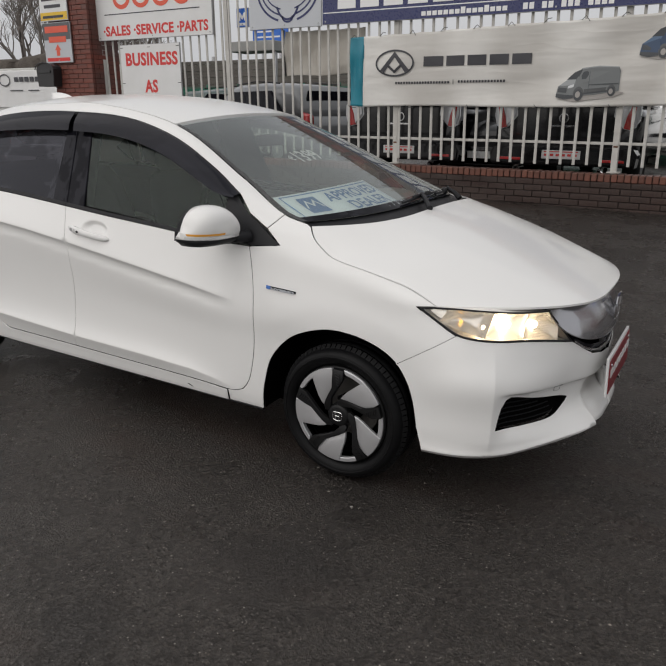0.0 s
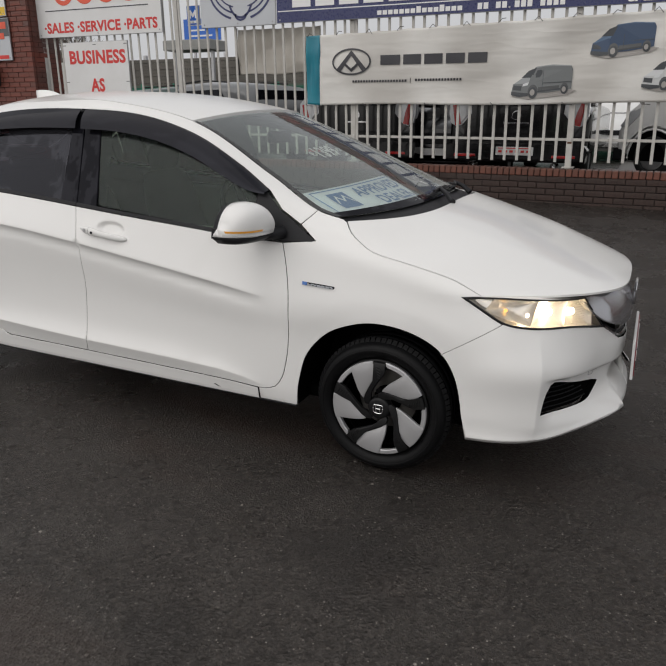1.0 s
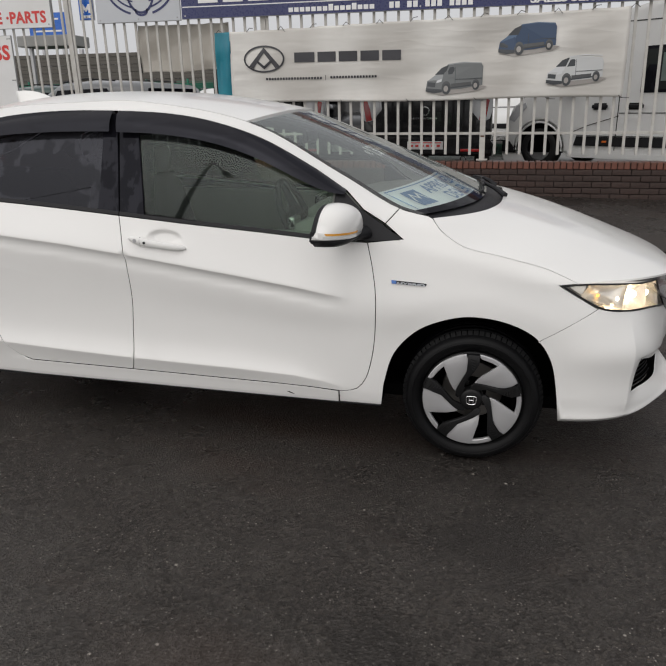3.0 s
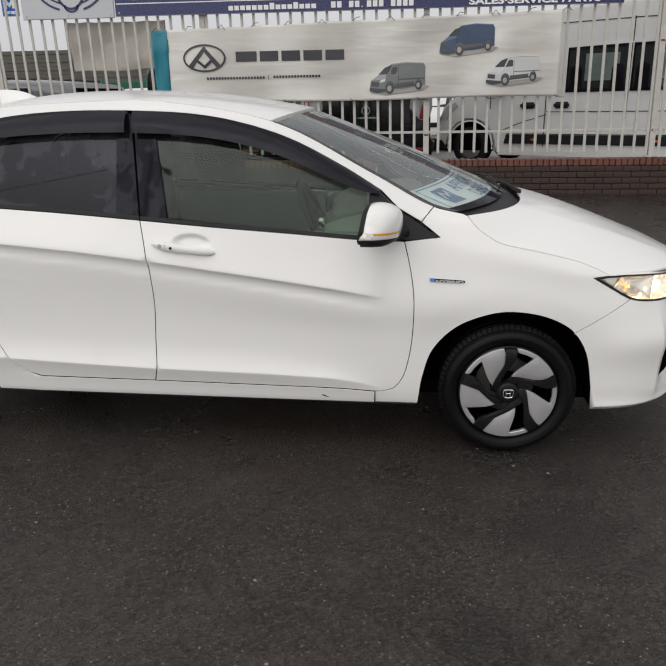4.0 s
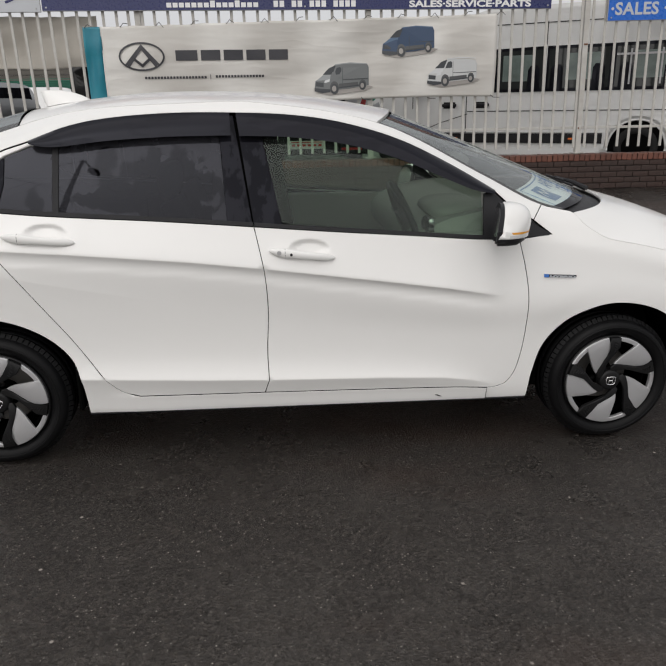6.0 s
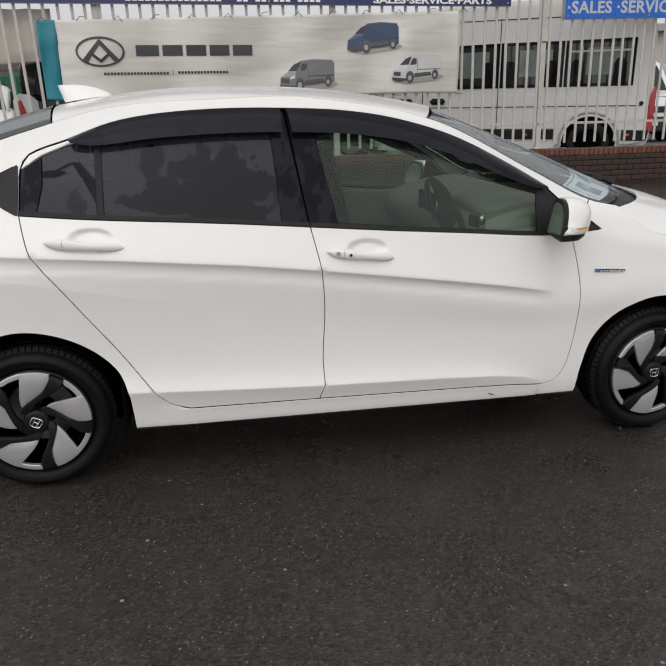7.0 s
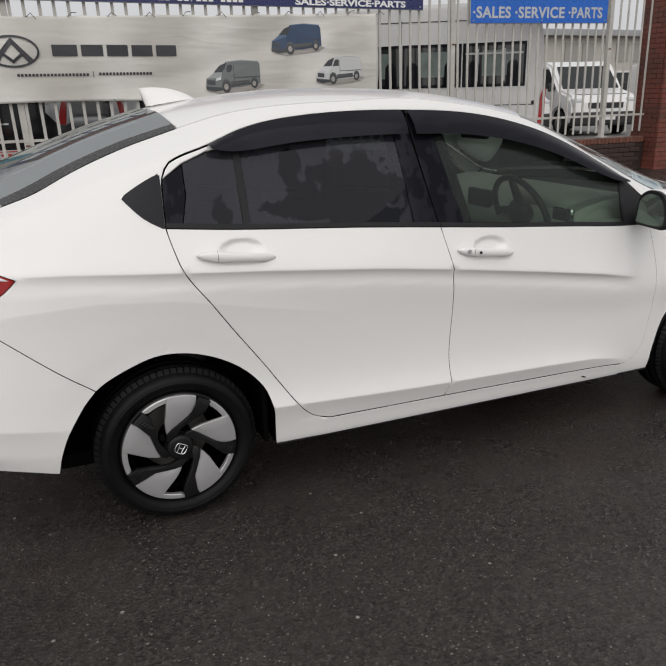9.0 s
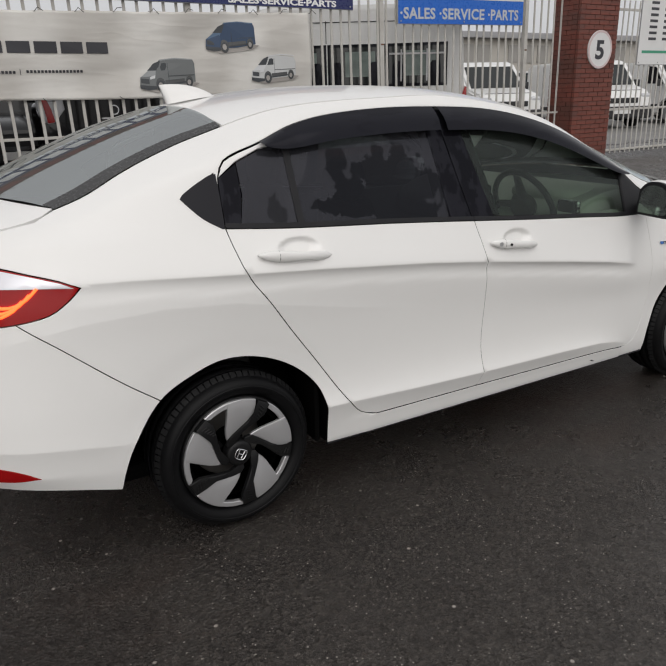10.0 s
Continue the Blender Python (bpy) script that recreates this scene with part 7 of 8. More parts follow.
# ---- cabin ----
def build_cabin():
    d = part("dashboard", shell([((.72, y, .90), (.28, 0, .05), (-.02, 0, .12)) for y in (-.64, -.62, -.3, 0, .3, .62, .64)], 20, 2.6), DASH, car, "dark grey dashboard", smooth=True)
    part("instrument_hood", shell([((.66, -.36 + y, 1.005), (.13 * k, 0, .01), (-.01, 0, .045 * k)) for y, k in ((-.19, .5), (-.16, .95), (0, 1), (.16, .95), (.19, .5))], 16, 2.4), DASH, d, smooth=True)
    part("vent", box((0.03, 0.12, 0.07), (.50, -.60, .965), 0.015), CHROME, d)
    part("vent_mouth", box((0.03, 0.10, 0.055), (.492, -.60, .965), 0.012), TRIM, d)
    part("centre_screen", box((0.03, 0.20, 0.12), (.48, 0.0, .96), 0.01), GLOSS_BLACK, d)
    m = Matrix.Translation((.45, -.37, .945)) @ Matrix.Rotation(radians(66), 4, 'Y')
    ring = [m @ Vector((0.185 * math.cos(a), 0.185 * math.sin(a), 0)) for a in np.linspace(0, 2 * math.pi, 33)[:-1]]
    w = part("steering_wheel", tube(ring, 0.015, 8, closed=True), TRIM, car, "black steering wheel", smooth=True)
    bm = bmesh.new()
    for a in (0, 180, 90):
        c, s = math.cos(radians(a)), math.sin(radians(a))
        tube([m @ Vector((0.03 * c, 0.03 * s, 0.01)), m @ Vector((0.18 * c, 0.18 * s, 0))], [0.025, 0.014], 8, bm)
    part("wheel_spokes", bm, TRIM, w)
    part("wheel_hub", shell([(m @ Vector((0, 0, z)), 0.07 * k * (m.to_3x3() @ Vector((1, 0, 0))), 0.075 * k * (m.to_3x3() @ Vector((0, 1, 0)))) for z, k in ((-.03, .8), (0.0, 1), (.025, .85))], 16), TRIM, w)
    for y in (-.37, .37):
        s = part("front_seat", shell([((-.42 - 0.30 * (z - .45), y, z), (.06 * k, 0, 0.02), (0, .24 * k2, 0)) for z, k, k2 in ((.45, 1, 1), (.55, 1.2, 1.05), (.75, 1.1, 1), (.95, .95, .92), (1.05, .7, .75))], 20, 3), FABRIC, car, "dark fabric front seat", smooth=True)
        part("seat_cushion", shell([((x, y, .44 + 0.10 * (x + .2)), (0, .25, 0), (0, 0, .07 * k)) for x, k in ((-.42, .8), (-.3, 1), (0, 1), (.1, .7))], 20, 3), FABRIC, s, smooth=True)
        part("headrest", shell([((-.60, y + t, 1.14), (.045 * k, 0, 0.01), (0, 0, .075 * k)) for t, k in ((-.12, .6), (-.09, 1), (.09, 1), (.12, .6))], 16, 2.6), FABRIC, s, smooth=True)
    s = part("rear_bench", shell([((-1.18 - 0.35 * (z - .5), 0, z), (.07 * k, 0, 0), (0, .60 * k, 0)) for z, k in ((.5, 1), (.7, 1.05), (.95, 1), (1.06, .85))], 24, 4), FABRIC, car, "dark fabric rear bench", smooth=True)
    part("parcel_shelf", box((.55, 1.1, .02), (-1.60, 0, 1.05), 0.005), FABRIC, s)
    loft("headliner", along(top_line(.24, -1.10)), [(.34, 0, 1.42), (.0, 0, 1.47), (-.4, 0, 1.49), (-.8, 0, 1.475), (-1.12, 0, 1.43)], (2.2, 2.2), (2.3, 2.3), HEADLINER, car, drop=0.02, rim=0, nv=14, nu=14)
    part("rear_view_mirror", box((0.03, 0.22, 0.06), (.42, 0, 1.30), 0.015), TRIM, car)
    for y, nm in ((-.70, "door_card"), (.70, "door_card")):
        part(nm, box((1.68, 0.05, 0.66), (-.04, y, .62), 0.02), DASH, car)
    # card behind the windscreen
    def on_screen(u, v, lift=-0.006):
        e, c = np.array([(1.045, -.678, 1.036)] + [tuple(p) for p in along(screen_edge)]), np.array([(1.30, 0, 1.075), (1.0, 0, 1.200), (.7, 0, 1.318), (.41, 0, 1.424)])
        def at(k, t):
            d = np.concatenate([[0], np.cumsum(np.linalg.norm(np.diff(k, axis=0), axis=1))])
            return np.array([np.interp(t * d[-1], d, k[:, i]) for i in range(3)])
        E, C = at(e, v), at(c, v)
        k = abs(u)
        return Vector((E[0] + (C[0] - E[0]) * (1 - k ** (3.6 - 1.3 * v)), u * abs(E[1]), E[2] + (C[2] - E[2]) * (1 - k ** (2.5 - 0.1 * v)) + lift))
    return on_screen


on_screen = build_cabin()


def build_screen_card():
    def sheet(name, u0, u1, v0, v1, lift, mat_, parent, nu=10, nv=4):
        bm = bmesh.new()
        g = [[bm.verts.new(on_screen(u0 + (u1 - u0) * i / nu, v0 + (v1 - v0) * j / nv, lift)) for j in range(nv + 1)] for i in range(nu + 1)]
        for i in range(nu):
            for j in range(nv):
                bm.faces.new((g[i][j], g[i + 1][j], g[i + 1][j + 1], g[i][j + 1]))
        return part(name, bm, mat_, parent)

    def write(text, u0, u1, v0, v1, lift, mat_, parent, name):
        ob = words(text, 1.0, Matrix.Identity(4), mat_, parent, name, 0.0, bold=0.02)
        co = np.array([v.co[:] for v in ob.data.vertices])
        lo, hi = co.min(0), co.max(0)
        for v in ob.data.vertices:
            a, b = (v.co.x - lo[0]) / (hi[0] - lo[0]), (v.co.z - lo[2]) / (hi[2] - lo[2])
            v.co = on_screen(u0 + (u1 - u0) * a, v0 + (v1 - v0) * b, lift)
        return ob

    sheet("screen_foot_band", -0.985, 0.985, 0.0, 0.055, -0.004, GLOSS_BLACK, windscreen, 40, 2)
    U0, U1, V0, V1 = CARD
    w, h = U1 - U0, V1 - V0
    c = sheet("dealer_card", U0, U1, V0, V1, -0.0090, STICKER, car, 14, 6)
    tagged(c, "pale blue and white card with dark blue capitals")
    for nm, a, b, e, f in (("card_border", .03, .97, .06, .09), ("card_border", .03, .97, .91, .94), ("card_border", .03, .036, .06, .94), ("card_border", .964, .97, .06, .94)):
        sheet(nm, U0 + w * a, U0 + w * b, V0 + h * e, V0 + h * f, -0.0075, STICKER_BLUE, c, 10, 1)
    sheet("card_emblem", U0 + w * .12, U0 + w * .26, V0 + h * .22, V0 + h * .80, -0.0075, STICKER_BLUE, c, 4, 3)
    zig = [(.130, .36), (.160, .62), (.190, .44), (.220, .62), (.250, .36)]
    for (a0, b0), (a1, b1) in zip(zig, zig[1:]):
        bm = bmesh.new()
        q = [bm.verts.new(on_screen(U0 + w * a_, V0 + h * b_, -0.0060)) for a_, b_ in ((a0, b0), (a1, b1), (a1, b1 + .09), (a0, b0 + .09))]
        bm.faces.new(q)
        part("emblem_stroke", bm, STICKER, c)
    write("APPROVED", U0 + w * .34, U0 + w * .95, V0 + h * .52, V0 + h * .85, -0.0075, STICKER_BLUE, c, "card_lettering")
    write("DEALER", U0 + w * .46, U0 + w * .92, V0 + h * .13, V0 + h * .45, -0.0075, STICKER_BLUE, c, "card_lettering")
    a, b, e, f = PRICE
    write("€", a, a + .045, e + .03, f - .03, -0.012, PRICE_INK, car, "price_figures")
    write("1399", a + .07, b, e, f, -0.012, PRICE_INK, car, "price_figures")


CARD = (-0.97, -0.31, 0.04, 0.265)
PRICE = (-0.60, -0.30, 0.50, 0.605)
PRICE_INK = shader("white_price_ink", (0.86, 0.88, 0.86), 0.5)[0]
build_screen_card()

# wipers lying low on the screen's foot
for root, u0, u1, va, vb in (((1.385, -.18, 1.060), -.36, .26, .012, .030), ((1.345, .30, 1.052), .18, .80, .015, .025)):
    pts = [on_screen(u, va + (vb - va) * k, 0.007) for k, u in ((k, u0 + (u1 - u0) * k) for k in np.linspace(0, 1, 9))]
    root = Vector(root)
    arm = part("wiper", tube([root, root.lerp(pts[4], 0.45) + Vector((0, 0, 0.012)), pts[4] + Vector((0, 0, 0.012))], [0.014, 0.011, 0.008], 8), TRIM, car, "black wiper arm and blade")
    part("wiper_blade", tube(pts, 0.006, 6), TRIM, arm)
    part("blade_bridge", tube([p + Vector((0, 0, 0.010)) for p in pts[2:7]], 0.006, 6), TRIM, arm)


# ---- left side, mirrored ----
for ob in (front_door, rear_door, body_side, front_wing, front_bumper, rear_bumper, *SIDE):
    copy_thing(ob, Matrix.Diagonal((1, -1, 1, 1)))


# ---- yard behind the fence ----
YARD = 0.41
VAN_WHITE = paint("white_van_paint", (0.74, 0.74, 0.73), 0.35)
CAR_BLACK = shader("black_car_paint", (0.006, 0.006, 0.007), 0.12, 0, 0.25, 0.3)[0]
CAR_GREY = paint("grey_car_paint", (0.16, 0.165, 0.17), 0.3)
CAR_WHITE = paint("white_car_paint", (0.72, 0.72, 0.71), 0.35)
CAR_GREEN = paint("dark_green_car_paint", (0.03, 0.06, 0.055), 0.3)
FAR_TYRE = shader("tyre", (0.012, 0.012, 0.012), 0.7, spec=0.3)[0]
HUBCAP = shader("grey_hubcap", (0.35, 0.35, 0.36), 0.35, 0.6)[0]
TAIL_RED = shader("red_tail_lens", (0.42, 0.012, 0.012), 0.12, 0, 0.6)[0]
TAIL_CLEAR = shader("pale_tail_lens", (0.55, 0.56, 0.58), 0.12, 0.2, 0.6)[0]
ORANGE = shader("orange_marker", (0.7, 0.16, 0.02), 0.3)[0]


def yard_wheel(parent, x, y, z, r=0.33, side=-1):
    m = Matrix.Translation((x, y, z))
    w = part("wheel", lathe([(r * .62, -.10), (r * .68, -.115), (r * .9, -.115), (r, -.08), (r, .10), (r * .6, .11)], 32), FAR_TYRE, parent, smooth=True)
    w.matrix_local = m if side < 0 else m @ Matrix.Rotation(math.pi, 4, 'Z')
    part("hubcap", lathe([(0, -.085), (r * .18, -.098), (r * .3, -.085), (r * .55, -.10), (r * .63, -.095), (r * .64, -.06)], 28), HUBCAP, w, smooth=True)
    return w


def arc(cx, cz, r, a0, a1, n=10):
    return [(cx + r * math.cos(radians(a)), cz + r * math.sin(radians(a))) for a in np.linspace(a0, a1, n)]


def build_minibus():
    v = thing("minibus", "white high-roof minibus with dark side windows parked aslant behind the fence", "van", pose(6.2, 6.6, YARD - .03, 0, 0, -31))
    fx, rx, wz = -4.75, -0.78, 0.345
    prof = [(0.10, .42), (0.10, .95), (0.06, 1.9), (-.02, 2.32), (-.22, 2.46), (-3.1, 2.46), (-3.62, 2.34), (-3.95, 2.02), (-4.48, 1.36), (-5.05, 1.18), (-5.30, .98), (-5.40, .70), (-5.40, .40), (-5.32, .28), (-5.18, .25)]
    prof += arc(fx, wz, .41, 190, -8) + [(fx + .5, .24), (rx - .5, .24)] + arc(rx, wz, .41, 188, -8) + [(-.2, .26), (0.06, .32)]
    part("body", slab(prof, 0, 1.95, bevel=0.06), VAN_WHITE, v)
    for cx in (fx, rx):
        part("wheel_arch", slab(arc(cx, wz, .415, 190, -10, 18), 0.02, 1.93), SHUT, v)
        part("arch_lip", tube([(x, -0.004, z) for x, z in arc(cx, wz, .415, 186, -6, 18)], 0.016, 6), VAN_WHITE, v)
    # the nose falls away to both sides of its centre
    part("nose", shell([((-5.30, .98, .62), (0, .88, 0), (0, 0, .33)), ((-5.44, .98, .60), (0, .78, 0), (0, 0, .26)), ((-5.50, .98, .58), (0, .55, 0), (0, 0, .16))], 24, 4), VAN_WHITE, v, smooth=True)
    G = [("cab_window", [(-4.36, 1.20), (-3.62, 1.20), (-3.62, 1.86), (-3.80, 1.86), (-3.98, 1.76)]), ("side_window", [(-3.16, 1.19), (-2.22, 1.19), (-2.22, 1.86), (-3.16, 1.84)]),
         ("side_window", [(-2.20, 1.19), (-1.24, 1.19), (-1.24, 1.86), (-2.20, 1.86)]), ("side_window", [(-1.22, 1.19), (-.21, 1.19), (-.21, 1.87), (-1.22, 1.86)])]
    for nm, o in G:
        part(nm, slab(o, -0.012, 0.004, bevel=0.004), GLOSS_BLACK, v)
        c = np.mean(np.array(o), axis=0)
        part("pane", slab([(c[0] + (x - c[0]) * .93, c[1] + (z - c[1]) * .86) for x, z in o], -0.016, -0.012), PANE, v)
        if nm == "side_window":
            part("far_window", slab([(c[0] + k * .25 + .06, c[1] + .02 + h) for k, h in ((-1, -.19), (1, -.19), (1, .20), (-1, .20))], -0.020, -0.016, bevel=0.001), SEE_THROUGH, v)
            for dx in (-.32, .30):
                part("headrest", slab([(c[0] + dx + a, c[1] - .10 + h) for a, h in ((-.10, -.20), (.10, -.20), (.09, .10), (.05, .16), (-.05, .16), (-.09, .10))], -0.022, -0.018), GLOSS_BLACK, v)
    for x in (-.98, -.55):
        part("window_bar", box((0.025, 0.012, 0.50), (x, -0.018, 1.52)), ALU, v)
    part("window_bar", box((0.92, 0.010, 0.028), (-.72, -0.026, 1.70)), ALU, v)
    part("rub_strip", slab([(fx + .62, .40), (rx - .50, .40), (rx - .50, .545), (fx + .66, .545)], -0.025, 0.0, bevel=0.02), TRIM, v)
    part("rub_strip", slab([(rx + .48, .38), (0.06, .38), (0.08, .53), (rx + .48, .545)], -0.025, 0.0, bevel=0.008), TRIM, v)
    part("sill_skirt", slab([(fx + .52, .21), (rx - .52, .21), (rx - .52, .30), (fx + .52, .30)], -0.006, 0.03, bevel=0.004), VAN_WHITE, v)
    part("nose_bumper", slab([(-5.44, .27), (-5.20, .25), (-5.18, .34), (-5.28, .46), (-5.44, .46)], -0.01, 1.9, bevel=0.02), TRIM, v)
    for x in (-3.75, -3.20):
        part("door_handle", box((0.25, 0.04, 0.055), (x, -0.02, 1.0), 0.018), TRIM, v)
        part("handle_cup", box((0.20, 0.008, 0.10), (x, -0.003, 1.0), 0.003, 1), FAR_TYRE, v)
    for x, z0, z1 in ((-3.46, .34, 1.95), (-2.22, .34, 1.19), (-4.40, .95, 1.20), (-2.22, 1.88, 2.22), (-3.46, 1.95, 2.22)):
        part("shut_line", box((0.012, 0.008, z1 - z0), (x, -0.002, (z0 + z1) / 2)), FAR_TYRE, v)
    for z, a, b in ((.90, -3.44, -.05), (2.20, -3.5, 0.0), (.555, fx + .66, rx - .50)):
        part("shut_line", box((b - a, 0.008, 0.012), ((a + b) / 2, -0.002, z)), FAR_TYRE, v)
    part("swage", tube([(-4.15, -0.003, .62), (-3.9, -0.003, .72), (-3.5, -0.003, .84), (-3.44, -0.003, .86)], 0.006, 5), FAR_TYRE, v)
    for x in (-3.62, -1.75, -.22):
        part("side_marker", box((0.07, 0.02, 0.03), (x, -0.03, .47), 0.005), ORANGE, v)
    part("tail_lamp", slab([(0.0, .52), (0.13, .52), (0.135, 1.15), (0.10, 1.17), (0.06, 1.05)], -0.012, 0.12, bevel=0.015), TAIL_RED, v)
    part("fuel_cap", lathe([(0, -.006), (0.03, -.006), (0.033, 0)], 14), TRIM, v).matrix_local = pose(-.06, -0.002, .93)
    part("headlamp", slab([(-5.36, .80), (-5.22, .74), (-4.98, 1.00), (-5.02, 1.10), (-5.20, 1.02)], -0.012, 0.12, bevel=0.02), TAIL_CLEAR, v)
    part("windscreen", slab([(-4.46, 1.40), (-3.97, 2.03), (-3.99, 2.05), (-4.48, 1.42)], 0.12, 1.83), PANE, v)
    part("door_mirror", box((.12, .18, .28), (-4.28, -.12, 1.32), 0.04, 2), TRIM, v)
    for x in (fx, rx):
        yard_wheel(v, x, 0.12, wz, 0.335)
        yard_wheel(v, x, 1.83, wz, 0.335, 1)


def build_pickup(cx, y, tone):
    """Rear end of a black double-cab pickup standing close behind the fence."""
    v = thing("pickup", "black pickup truck parked tail first against the fence", "car", pose(cx, y, YARD))
    part("body", shell([((0, .02, .66), (.86, 0, 0), (0, 0, .26)), ((0, .05, .70), (.91, 0, 0), (0, 0, .36)), ((0, .6, .72), (.93, 0, 0), (0, 0, .38)), ((0, 4.2, .72), (.93, 0, 0), (0, 0, .38)), ((0, 4.8, .68), (.85, 0, 0), (0, 0, .30))], 28, 7), tone, v, smooth=True)
    part("canopy", shell([((0, .10, 1.30), (.80, 0, 0), (0, -.03, .24)), ((0, .16, 1.32), (.84, 0, 0), (0, 0, .34)), ((0, 2.8, 1.34), (.84, 0, 0), (0, 0, .38)), ((0, 3.4, 1.22), (.78, 0, 0), (0, 0, .2))], 28, 5), tone, v, smooth=True)
    part("rear_window", slab([(-.66, 1.16), (.66, 1.16), (.60, 1.52), (-.60, 1.52)], 0.055, 0.11, bevel=0.01), GLOSS_BLACK, v)
    part("tailgate", slab([(-.70, .60), (.70, .60), (.72, 1.04), (.68, 1.08), (-.68, 1.08), (-.72, 1.04)], -0.012, 0.06, bevel=0.02), tone, v)
    part("tailgate_crease", slab([(-.68, .80), (.68, .80), (.68, .825), (-.68, .825)], -0.024, 0.0, bevel=0.006), tone, v)
    bump_ = part("rear_bumper", slab([(-.93, .34), (.93, .34), (.95, .50), (.90, .57), (-.90, .57), (-.95, .50)], -0.09, 0.25, bevel=0.03), tone, v)
    for s_ in (-1, 1):
        l = part("tail_lamp", slab([(s_ * q, z) for q, z in ((.61, .97), (.62, 1.08), (.70, 1.16), (.84, 1.18), (.92, 1.10), (.925, .96), (.89, .84), (.82, .80), (.74, .82), (.67, .90))], -0.04, 0.14, bevel=0.025), TAIL_CLEAR, v)
        part("red_lens", slab([(s_ * q, z) for q, z in ((.745, .825), (.83, .808), (.85, .92), (.875, 1.08), (.82, 1.10), (.775, .98))], -0.052, -0.02, bevel=0.01), TAIL_RED, l)
        part("reflector", box((0.30, 0.02, 0.035), (s_ * .66, -0.098, .42), 0.006), TAIL_RED, v)
        part("exhaust", lathe([(0.035, -.16), (0.042, -.16), (0.042, 0.1), (0.035, .1)], 16), CHROME, v).matrix_local = pose(s_ * .55, 0, .30)
    pl = part("number_plate", box((0.50, 0.012, 0.11), (0.02, -0.10, .485), 0.006), SIGN_WHITE, v)
    part("plate_band", box((0.44, 0.004, 0.012), (0.02, -0.108, .522)), LETTER_RED, pl)
    for k in range(6):
        part("plate_bar", box((0.045, 0.004, 0.03), (-0.17 + 0.075 * k, -0.108, .48)), LETTER_RED, pl)
    part("emblem", ring_shape(0, .945, .062, .062, .014, -0.016, 0.012), CHROME, v)
    part("name_bars", box((0.34, 0.006, 0.022), (0, -0.016, .845), 0.002), CHROME, v)
    for s_ in (-1, 1):
        yard_wheel(v, s_ * .80, 0.95, .36, .36).matrix_local = Matrix.Translation((s_ * .80, .95, .36)) @ Matrix.Rotation(radians(90 * s_), 4, 'Z')


